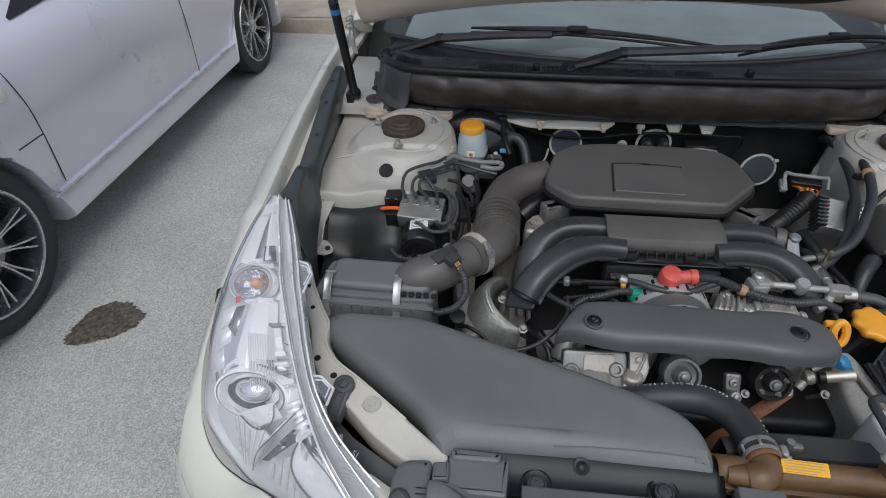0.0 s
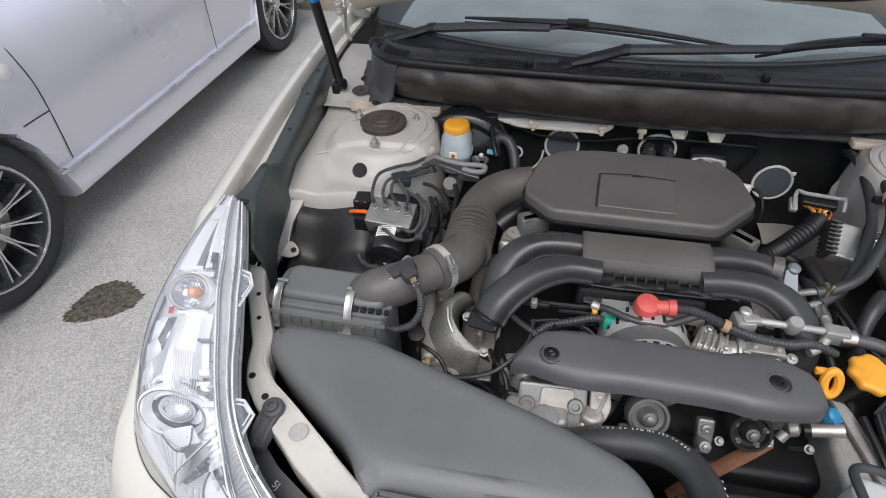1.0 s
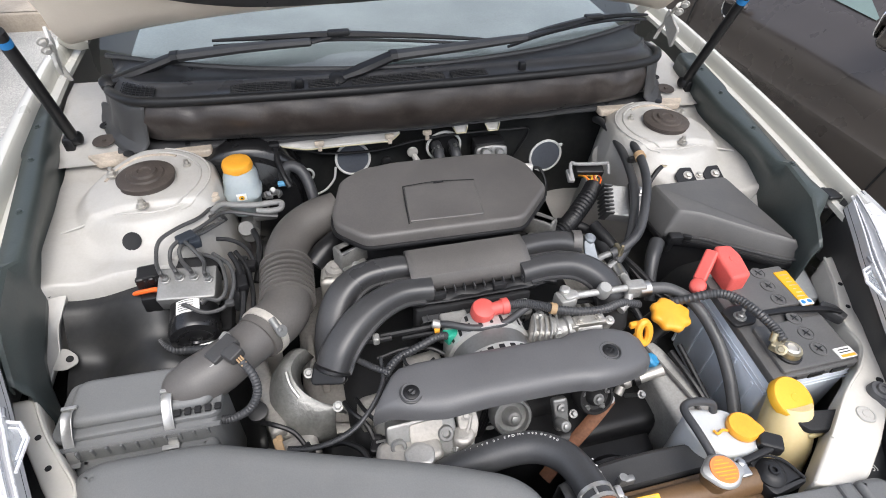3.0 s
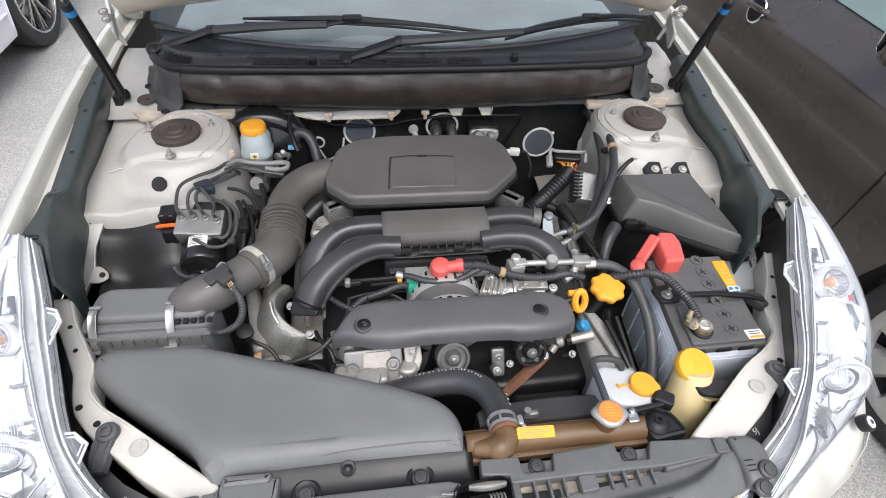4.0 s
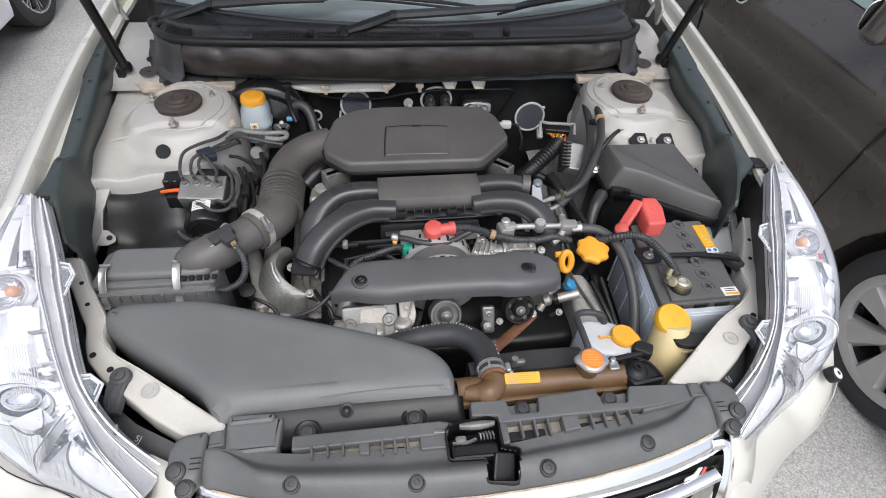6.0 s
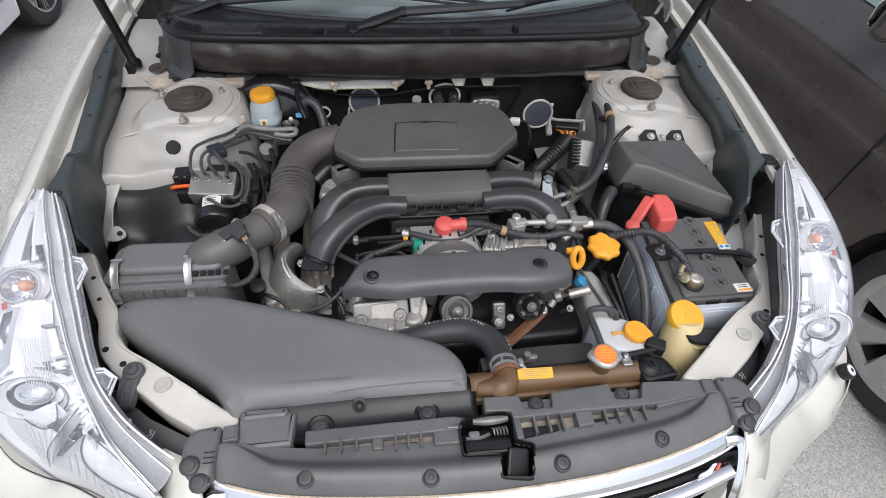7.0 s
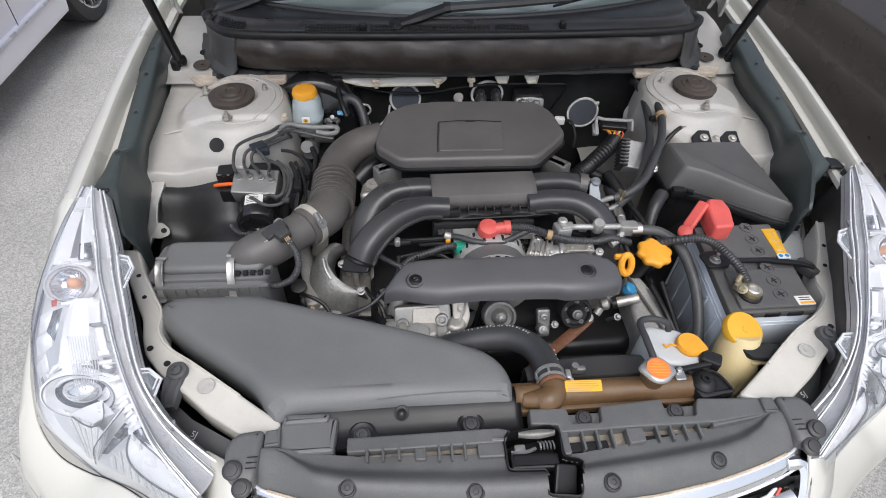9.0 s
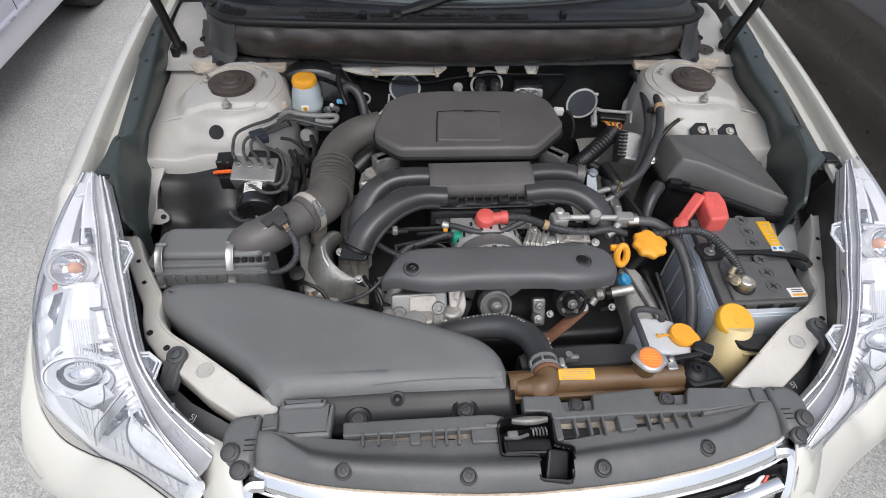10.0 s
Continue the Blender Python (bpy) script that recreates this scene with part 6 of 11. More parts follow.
        bm = B()
        lo = [p - Vector((0, 0, 0.002)) for p in q]
        loft(bm, [lo, q])
        pl = part("tab_web", bm, clear("clear_tab_plastic", (0.80, 0.83, 0.85), 1.0, 0.05, 1.5, 0.10), tab)
        pl.visible_shadow = False
    # black back of the housing
    bm = B()
    sheet(bm, [[rim(u, 1.01, -0.012), rim(u, 0.90, -0.030), rim(u, 0.35, -0.060), rim(u, -0.25, -0.11), inside(u, 0.5, 0.05) - Vector((0, 0, 0.12)), inside(u, 1.0, 0.03)] for u in us])
    part("housing", bm, MID, hl, "black housing", solid=0.002)


def bumper():
    bp = thing("front_bumper", "cream painted front bumper with chrome-edged grille opening", "bumper", (0, 0.0, 0.2))
    half = [(0.780, 0.655, 0.984), (0.784, 0.606, 0.978), (0.788, 0.555, 0.958), (0.792, 0.480, 0.930), (0.795, 0.415, 0.900), (0.796, 0.362, 0.870), (0.791, 0.314, 0.834), (0.778, 0.257, 0.782), (0.745, 0.218, 0.746), (0.694, 0.192, 0.732), (0.645, 0.170, 0.748), (0.588, 0.138, 0.760), (0.487, 0.070, 0.784), (0.455, 0.046, 0.785), (0.430, 0.020, 0.74), (0.38, 0.000, 0.68), (0.28, -0.02, 0.62), (0.0, -0.035, 0.60)]
    half = [(x, y + 0.004 * ease(0.34, 0.26, y), z + 0.007 * ease(0.40, 0.28, y)) for x, y, z in half]
    full = [Vector((-x + lean(y), y, z)) for x, y, z in half] + [Vector((x + lean(y), y, z)) for x, y, z in half[-2::-1]]
    top = spread(full, 4)
    rows = []
    for p in top:
        out = Vector((p.x * 0.9, (p.y - 0.75) * 0.9, 0))
        out.normalize()
        side = 0.886
        g = 0.80 + 0.75 * ease(0.36, 0.22, p.y) + 0.55 * ease(0.44, 0.60, p.y)

        def lim(q):
            return Vector((max(-side, min(side, q.x)), q.y, q.z))
        rows.append([p + Vector((0, 0.012, -0.012)) - out * 0.01, p, lim(p + out * 0.008 * g + Vector((0, 0, -0.004))), lim(p + out * 0.030 * g + Vector((0, 0, -0.030))), lim(p + out * 0.048 * g + Vector((0, 0, -0.085))), lim(Vector((p.x, p.y, p.z * 0.4 + 0.45 * 0.6)) + out * 0.062), lim(Vector((p.x, p.y, 0.32)) + out * 0.055), lim(Vector((p.x, p.y, 0.20)) + out * 0.02)])
    bm = B()
    sheet(bm, rows)
    part("bumper_skin", bm, PAINT, bp, "cream bumper skin")
    # dark joint under the headlights
    for s in (-1, 1):
        bm = B()
        tube(bm, [(s * x + lean(y), y + 0.003, z - 0.001) for x, y, z in half[4:13]], 0.0010, 6, 5)
        part("joint", bm, DARK, bp)
        # washer hatch outline
        bm = B()
        tube(bm, [(s * x + lean(y), y, z) for x, y, z in ((0.823, 0.232, 0.760), (0.795, 0.195, 0.742), (0.782, 0.175, 0.700), (0.806, 0.203, 0.668), (0.842, 0.245, 0.700), (0.823, 0.232, 0.760))], 0.0012, 6, 1)
        part("hatch_line", bm, INNER, bp)
        # painted strip between headlight and grille
        bm = B()
        sheet(bm, [[(s * x, y, z) for x, y, z in r] for r in ([(0.520, 0.172, 0.842), (0.508, 0.142, 0.842), (0.500, 0.108, 0.826), (0.492, 0.066, 0.785), (0.482, 0.03, 0.740)], [(0.496, 0.168, 0.858), (0.484, 0.140, 0.856), (0.474, 0.105, 0.838), (0.468, 0.062, 0.795), (0.462, 0.03, 0.745)], [(0.452, 0.142, 0.864), (0.436, 0.112, 0.862), (0.428, 0.075, 0.842), (0.418, 0.03, 0.795), (0.41, 0.0, 0.745)])])
        part("corner_strip", bm, PAINT, bp, solid=0.004)
    bm = B()
    lathe(bm, [(0.015, -0.012), (0.0165, 0.0), (0.0155, 0.006), (0.010, 0.008), (0.008, 0.006), (0.004, 0.010), (0, 0.010)], (0.757, 0.222, 0.783), (0.35, -0.25, 0.85), 24)
    nz = part("washer_nozzle", bm, BLACK, bp, "black headlight washer nozzle")
    bm = B()
    lathe(bm, [(0.012, 0.006), (0.011, 0.0085), (0.007, 0.0095), (0, 0.0092)], (0.757, 0.222, 0.783), (0.35, -0.25, 0.85), 24)
    part("nozzle_face", bm, SATIN, nz)


def grille():
    g = thing("grille", "chrome-framed grille with dark mesh", "grille", (0, 0.05, 0.6))
    arc = [(-0.424, 0.122, 0.850), (-0.410, 0.108, 0.848), (-0.373, 0.094, 0.848), (-0.322, 0.079, 0.848), (-0.247, 0.067, 0.848), (-0.164, 0.058, 0.848), (-0.082, 0.051, 0.848), (0, 0.048, 0.848), (0.09, 0.050, 0.848), (0.178, 0.055, 0.848), (0.272, 0.068, 0.848), (0.355, 0.087, 0.848), (0.412, 0.106, 0.848), (0.432, 0.124, 0.850)]
    line = spread(arc, 4)
    bm = B()
    sheet(bm, [[(p.x, p.y + 0.004, p.z - 0.012), (p.x, p.y, p.z - 0.001), (p.x, p.y - 0.003, p.z), (p.x * 1.002, p.y - 0.012, p.z - 0.006), (p.x * 1.003, p.y - 0.019, p.z - 0.014), (p.x * 1.003, p.y - 0.021, p.z - 0.022), (p.x, p.y - 0.012, p.z - 0.032)] for p in line])
    part("chrome_bar", bm, CHROME, g, "polished chrome upper bar")
    for d, dz, r in ((0.000, -0.0005, 0.0022), (-0.021, -0.020, 0.0026)):
        bm = B()
        tube(bm, [(p.x, p.y + d, p.z + dz) for p in line[::4]], r, 8, 4)
        part("chrome_bead", bm, SATIN, g)
    for s in (-1, 1):
        bm = B()
        tube(bm, [(s * 0.400, 0.093, 0.836), (s * 0.420, 0.092, 0.836), (s * 0.426, 0.078, 0.826), (s * 0.418, 0.045, 0.79), (s * 0.40, 0.01, 0.72), (s * 0.36, -0.015, 0.65), (s * 0.2, -0.03, 0.62)], 0.012, 8, 6)
        part("chrome_side", bm, CHROME, g)
        bm = B()
        tube(bm, [(s * 0.40, 0.052, 0.815), (s * 0.30, 0.03, 0.795), (s * 0.12, 0.006, 0.775)], [0.012, 0.012, 0.010], 8, 6, True, 0.7)
        part("chrome_wing", bm, CHROME, g)
    bm = B()
    for k in range(7):
        z = 0.80 - 0.028 * k
        tube(bm, [(-0.40 + 0.01 * k, 0.065 - 0.008 * k, z), (-0.2, 0.035 - 0.008 * k, z), (0, 0.028 - 0.008 * k, z), (0.2, 0.035 - 0.008 * k, z), (0.40 - 0.01 * k, 0.065 - 0.008 * k, z)], 0.005, 6, 4)
    sheet(bm, [[(x, 0.075 + 0.0 * x, z) for x in (-0.42, 0, 0.42)] for z in (0.83, 0.6)])
    part("mesh", bm, DARK, g, "black grille mesh")
    bm = B()
    M = frame_at((0.372, 0.056, 0.816), (0.1, -0.75, 0.65), (1, 0.15, 0))
    slab(bm, rpoly([(-0.034, -0.006), (-0.008, -0.003), (0.004, 0.010), (-0.004, 0.010), (-0.014, 0.002), (-0.030, -0.001)], 0.001, 1), 0, 0.004, 0.001, 1, True, M)
    badge = part("badge_block", bm, SATIN, g)
    bm = B()
    slab(bm, rpoly([(-0.001, -0.001), (0.004, -0.002), (0.012, 0.008), (0.007, 0.009)], 0.001, 1), 0, 0.004, 0.001, 1, True, M)
    part("badge_block", bm, RED, badge, "small red badge block")


FRONT_Y = [(-0.425, 0.120), (-0.408, 0.109), (-0.373, 0.096), (-0.322, 0.081), (-0.247, 0.069), (-0.164, 0.060), (-0.082, 0.053), (0.0, 0.050), (0.09, 0.052), (0.178, 0.057), (0.272, 0.070), (0.355, 0.089), (0.41, 0.107), (0.43, 0.116)]
CREASE_Y = [(-0.425, 0.160), (-0.395, 0.158), (-0.375, 0.147), (-0.358, 0.134), (-0.331, 0.116), (-0.29, 0.106), (-0.247, 0.100), (-0.121, 0.087), (0.0, 0.084), (0.09, 0.092), (0.187, 0.098), (0.292, 0.110), (0.334, 0.121), (0.366, 0.138), (0.39, 0.158), (0.43, 0.166)]
REAR_Y = [(-0.425, 0.162), (-0.385, 0.158), (-0.256, 0.141), (-0.047, 0.131), (0.04, 0.120), (0.162, 0.134), (0.289, 0.148), (0.382, 0.162), (0.43, 0.170)]
WELL = [(-0.043, 0.103), (0.014, 0.100), (0.008, 0.064), (0.056, 0.058), (0.070, 0.108), (0.040, 0.116), (0.044, 0.158), (0.030, 0.166), (-0.024, 0.160), (-0.043, 0.153)]


def in_well(x, y):
    odd = False
    for (ax, ay), (bx, by) in zip(WELL, WELL[1:] + WELL[:1]):
        if (ay > y) != (by > y) and x < ax + (bx - ax) * (y - ay) / (by - ay):
            odd = not odd
    return odd


def sight_shield():
    """Black panel over the top of the radiator."""
    sh = thing("front_trim_panel", "black plastic panel clipped over the radiator support", "trim panel", (0, 0.14, 0.80))
    # sloping front apron: rounded front band, then a hollow behind its crease
    rows = []
    for i in range(214):
        x = -0.426 + 0.852 * i / 213
        f, c, r = lerp(FRONT_Y, x), lerp(CREASE_Y, x), lerp(REAR_Y, x)
        c = min(c, r - 0.002)
        row = [(x, f - 0.002, 0.838), (x, f, 0.848)]
        for k in range(1, 13):
            t = k / 12
            row.append((x, f + (c - f) * t, 0.848 + 0.026 * math.sin(math.pi / 2 * t) ** 0.8))
        for k in range(1, 13):
            t = k / 12
            row.append((x, c + (r - c) * t, 0.874 - 0.016 * ease(0, 0.55, t) * min(1, (r - c) / 0.03)))
        row += [(x, r + 0.001, 0.855), (x, r + 0.002, 0.845)]
        rows.append(row)
    bm = B()
    sheet(bm, rows)
    gone = [fc for fc in bm.faces if in_well(fc.calc_center_median().x, fc.calc_center_median().y)]
    bmesh.ops.delete(bm, geom=gone, context="FACES")
    part("apron", bm, PANEL, sh, "dark grey plastic apron", sharp=60)
    bm = B()
    tube(bm, [(x, lerp(FRONT_Y, x) - 0.001, 0.8495) for x in (-0.40 + 0.80 * k / 24 for k in range(25))], 0.0022, 6, 2)
    part("dusty_edge", bm, DUSTLINE, sh, "tan dust along the front edge")
    # plate behind the apron, right of the latch, in strips round its slots

    def plate(pts, z1, z0=0.840, b=0.003):
        bm = B()
        slab(bm, rpoly(pts, 0.003, 2), z0, z1, b, 2)
        part("rear_plate", bm, PANEL, sh)
    plate([(0.045, 0.153), (0.149, 0.154), (0.30, 0.153), (0.392, 0.160), (0.412, 0.188), (0.285, 0.196), (0.279, 0.186), (0.272, 0.167), (0.226, 0.169), (0.224, 0.199), (0.120, 0.193), (0.115, 0.166), (0.068, 0.167), (0.064, 0.194), (0.004, 0.196), (0.002, 0.170), (0.045, 0.166)], 0.870)
    plate([(0.150, 0.128), (0.178, 0.130), (0.178, 0.155), (0.150, 0.155)], 0.8695)
    plate([(0.292, 0.146), (0.382, 0.158), (0.382, 0.165), (0.292, 0.155)], 0.8695)
    plate([(0.045, 0.118), (0.057, 0.119), (0.057, 0.155), (0.045, 0.155)], 0.8695)
    plate([(0.060, 0.164), (0.280, 0.164), (0.280, 0.190), (0.060, 0.188)], 0.858)
    # left: bars and ledges
    plate([(-0.285, 0.146), (-0.045, 0.146), (-0.030, 0.164), (-0.050, 0.170), (-0.285, 0.170)], 0.866)
    plate([(-0.182, 0.128), (-0.165, 0.127), (-0.165, 0.148), (-0.182, 0.148)], 0.8655)
    plate([(-0.086, 0.125), (-0.045, 0.124), (-0.045, 0.148), (-0.086, 0.148)], 0.8655)
    for x0, x1, y0, y1 in ((-0.278, -0.182, 0.132, 0.147), (-0.165, -0.086, 0.126, 0.147), (0.057, 0.150, 0.128, 0.154), (0.178, 0.292, 0.132, 0.154)):
        bm = B()
        box(bm, ((x0 + x1) / 2, (y0 + y1) / 2, 0.846), (x1 - x0 + 0.006, y1 - y0 + 0.006, 0.008), 0.002)
        # the slot's shade is put into the cream support's darker tan
        slot = part("slot_floor", bm, material("shaded_tan_support", (0.27, 0.235, 0.19), 0.6, 0, 0.3, 30, 200, 0.3), sh, "dusty cream panel in a shaded tan, glimpsed through slots")
        n = max(3, round((x1 - x0) / 0.0215))
        for k in range(1, n):
            bm = B()
            box(bm, (x0 + (x1 - x0) * k / n, (y0 + y1) / 2, 0.861), (0.0042, y1 - y0 + 0.004, 0.014), 0.001, None, 1)
            part("rib", bm, PANEL, slot)
        # dark block drawn as shadow inside the slot
        bm = B()
        box(bm, (x0 + (x1 - x0) * 0.35, (y0 + y1) / 2 - 0.006, 0.851), ((x1 - x0) * 0.68, 0.016, 0.008), 0.002)
        part("shadow_web", bm, DARK, slot)
    # clips
    for x, y, z in ((-0.263, 0.178, 0.853), (-0.09, 0.184, 0.853), (-0.281, 0.093, 0.868), (-0.098, 0.074, 0.868), (0.105, 0.073, 0.868), (0.276, 0.094, 0.868), (0.092, 0.179, 0.858), (0.246, 0.181, 0.858)):
        bm = B()
        lathe(bm, [(0.0135, -0.003), (0.0135, 0.002), (0.0115, 0.004), (0.0105, 0.0042), (0.0100, 0.0030), (0.0090, 0.0055), (0.004, 0.006), (0.0035, 0.0048), (0, 0.0048)], (x, y, z), (0, -0.25, 1) if y < 0.12 else (0, -0.08, 1), 24)
        part("push_clip", bm, MID, sh, "black push clip")
    # end caps with clips
    for s in (-1, 1):
        bm = B()
        slab(bm, rpoly([(0.408, 0.186), (0.448, 0.182), (0.462, 0.165), (0.460, 0.122), (0.442, 0.106), (0.415, 0.110)], 0.010), 0.850, 0.884, 0.008, 3, True, None, lambda x, y, z: (s * x, y, z - 0.010 * ease(0.14, 0.11, y)))
        part("end_cap", bm, PANEL, sh, "grey end cap")
        bm = B()
        slab(bm, rpoly([(0.384, 0.162), (0.408, 0.160), (0.408, 0.186), (0.386, 0.188)], 0.003), 0.845, 0.876, 0.003, 2, True, None, lambda x, y, z: (s * x, y, z))
        part("end_step", bm, PANEL, sh)
        for x, y, z in ((0.446, 0.126, 0.880), (0.432, 0.104, 0.868)):
            bm = B()
            lathe(bm, [(0.014, -0.004), (0.014, 0.003), (0.011, 0.005), (0.009, 0.0052), (0.0085, 0.0075), (0.0, 0.008)], (s * x, y, z), (0, -0.3, 1), 22)
            part("push_clip", bm, MID, sh)
        for k in range(3):
            bm = B()
            box(bm, (s * 0.418, 0.140 - 0.008 * k, 0.8882), (0.016, 0.002, 0.002), 0.0008, None, 1)
            part("rib", bm, BLACK, sh)
    # latch well, let into the panel
    latch = thing("bonnet_latch", "steel bonnet latch in a black well", "latch", (0.0, 0.12, 0.83))
    bm = B()
    ring = rpoly(WELL, 0.006, 2)
    outer = inset(ring, -0.0022)
    loft(bm, [[(x, y, z) for x, y in pts] for pts, z in ((outer, 0.850), (outer, 0.8690), (ring, 0.8695), (ring, 0.815))], True, False)
    part("well_rim", bm, BLACK, latch, "glossy black rim of the well", solid=0.0)
    bm = B()
    slab(bm, ring, 0.806, 0.816, 0.001, 1)
    part("well_floor", bm, DARK, latch)
    bm = B()
    rows = []
    for k in range(9):
        x = -0.020 + 0.058 * k / 8
        w = 0.004 + 0.004 * math.sin(math.pi * k / 8)
        rows.append([(x, 0.157 - w, 0.866 - 0.004), (x, 0.157 - w * 0.4, 0.868), (x, 0.157 + w * 0.6, 0.868)])
    sheet(bm, rows)
    part("striker_plate", bm, ZINC, latch, "worn pale steel striker plate", solid=0.002)
    bm = B()
    box(bm, (-0.052, 0.150, 0.867), (0.022, 0.005, 0.004), 0.001, None, 2, -6)
    part("cable_end", bm, DULL, latch)
    bm = B()
    tube(bm, [(0.010 + 0.0011 * k, 0.140 + 0.006 * math.cos(k * 1.3), 0.858 + 0.006 * math.sin(k * 1.3)) for k in range(24)], 0.0014, 6, 2)
    part("spring", bm, DULL, latch)
    bm = B()
    box(bm, (-0.020, 0.138, 0.855), (0.018, 0.012, 0.010), 0.003)
    tube(bm, [(-0.034, 0.132, 0.858), (-0.012, 0.130, 0.862), (0.004, 0.136, 0.858)], 0.003, 6, 4)
    part("pawl", bm, DULL, latch)
    bm = B()
    slab(bm, rpoly([(-0.038, 0.104), (0.036, 0.102), (0.036, 0.126), (-0.038, 0.128)], 0.004), 0.846, 0.864, 0.004, 2)
    part("latch_block", bm, BLACK, latch)
    bm = B()
    slab(bm, rpoly([(-0.020, -0.018), (0.018, -0.022), (0.024, 0.020), (-0.010, 0.026)], 0.006), 0, 0.010, 0.003, 2, True, frame_at((0.036, 0.088, 0.850), (0.25, -0.45, 0.85)))
    part("release_lever", bm, BLACK, latch)


for side in (-1, 1):
    rail(side)
    headlight(side)
bumper()
grille()
sight_shield()

# ---- engine ----
def engine():
    e = thing("engine", "flat engine of dusty cast aluminium deep in the bay", "engine", (0, 0.7, 0.4))
    # crankcase takes the near-black underbody colour, darker than the cast heads
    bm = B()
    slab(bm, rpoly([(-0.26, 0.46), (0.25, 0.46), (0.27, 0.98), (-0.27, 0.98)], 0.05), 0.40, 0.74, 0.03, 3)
    part("crankcase", bm, DARK, e, "near-black crankcase")
    for s in (-1, 1):
        bm = B()
        slab(bm, rpoly([(0.20, 0.50), (0.34, 0.52), (0.34, 0.90), (0.20, 0.92)], 0.03), 0.42, 0.70, 0.025, 3, True, None, lambda x, y, z: (s * x, y, z))
        part("cylinder_head", bm, CAST, e, "cast cylinder head")
        bm = B()
        for k in range(6):
            box(bm, (s * (0.215 + 0.02 * k), 0.66 + 0.03 * (k % 2), 0.715), (0.014, 0.10, 0.03), 0.004)
        part("head_ribs", bm, CAST, e)
    # timing cover and front brackets
    bm = B()
    slab(bm, rpoly([(-0.30, 0.40), (0.30, 0.40), (0.32, 0.52), (-0.32, 0.52)], 0.04), 0.42, 0.72, 0.02, 3)
    part("belt_cover", bm, BLACK, e, "black toothed-belt cover")
    for x0, x1, y0, y1, z0, z1 in ((-0.235, -0.125, 0.375, 0.43, 0.72, 0.815), (-0.11, -0.07, 0.39, 0.43, 0.72, 0.82)):
        bm = B()
        slab(bm, rpoly([(x0, y0 + 0.01), ((x0 + x1) / 2, y0), (x1, y0 + 0.012), (x1 - 0.004, y1), (x0 + 0.01, y1)], 0.012), z0, z1, 0.008, 3)
        br = part("bracket", bm, CAST, e, "cast alloy bracket")
        for x in (x0 + 0.014, x1 - 0.014):
            bm = B()
            lathe(bm, [(0.011, -0.02), (0.011, 0.004), (0.007, 0.005), (0.006, 0.001), (0, 0.001)], (x, y0 + 0.006, z1 - 0.02), (0, -0.7, 0.7), 18)
            part("boss", bm, ALU, br)
    bm = B()
    slab(bm, rpoly([(-0.185, 0.372), (-0.145, 0.372), (-0.14, 0.40), (-0.165, 0.415), (-0.19, 0.40)], 0.01), 0.812, 0.825, 0.005, 2)
    part("bracket", bm, ALU, e)
    # webbed front casting under the shield
    bm = B()
    rows = []
    for k in range(13):
        x = -0.225 + 0.12 * k / 12
        w = 0.006 * math.sin(k * 1.1)
        rows.append([(x, 0.372 + w, 0.70), (x, 0.366 + w, 0.752), (x, 0.374, 0.764), (x, 0.392 - w, 0.768), (x, 0.402, 0.79), (x, 0.44, 0.80)])
    sheet(bm, rows)
    web = part("front_casting", bm, ALU, e, "ribbed cast alloy front housing", solid=0.004, sharp=20)
    for k in range(4):
        bm = B()
        x = -0.218 + 0.034 * k
        tube(bm, [(x, 0.362, 0.71), (x + 0.004, 0.360, 0.750), (x + 0.006, 0.375, 0.770), (x + 0.010, 0.402, 0.798)], 0.0045, 6, 4)
        part("rib", bm, ALU, web)
    for x, y, z in ((-0.205, 0.366, 0.745), (-0.16, 0.368, 0.772), (-0.125, 0.372, 0.752), (-0.06, 0.372, 0.77), (0.055, 0.385, 0.775), (0.08, 0.395, 0.80)):
        bm = B()
        lathe(bm, [(0.010, -0.02), (0.010, 0.003), (0.0085, 0.005), (0.006, 0.0055)], (x, y, z), (0, -0.7, 0.7), 16)
        hexbolt(bm, (x, y - 0.003, z + 0.003), 0.0055, 0.006, (0, -0.7, 0.7))
        part("boss", bm, DULL, web)
    # pulleys
    for c, r, ax in (((0.000, 0.425, 0.806), 0.034, (0, -0.8, 0.6)), ((0.160, 0.435, 0.792), 0.034, (0, -0.85, 0.52)), ((-0.02, 0.46, 0.70), 0.05, (0, -1, 0.0))):
        bm = B()
        lathe(bm, [(r, -0.03), (r, -0.006), (r * 0.93, 0.0), (r * 0.80, 0.0), (r * 0.74, -0.008), (r * 0.5, -0.010), (r * 0.42, 0.002), (r * 0.3, 0.006), (r * 0.28, 0.002), (0.0, 0.002)], c, ax, 40)
        pl = part("pulley", bm, DULL if c[0] < 0.1 else PIT, e, "belt pulley")
        bm = B()
        hexbolt(bm, Vector(c) + Vector(ax).normalized() * 0.004, 0.007, 0.008, ax)
        part("pulley_bolt", bm, DULL, pl)
        if c[0] > 0.1:
            x, y, z = basis(ax)
            for k in range(5):
                a = math.tau * k / 5
                bm = B()
                hexbolt(bm, Vector(c) + (math.cos(a) * x + math.sin(a) * y) * r * 0.72 - z * 0.008, 0.0035, 0.006, ax)
                part("pulley_bolt", bm, DULL, pl)
    bm = B()
    for dx in (0.0, 0.006, 0.012):
        tube(bm, [(-0.060 + dx, 0.45, 0.70), (-0.045 + dx, 0.455, 0.745), (-0.034 + dx, 0.462, 0.80), (-0.028 + dx, 0.47, 0.83)], 0.004, 6, 5)
    part("drive_belt", bm, RUBBER, e, "ribbed drive belt")
    bm = B()
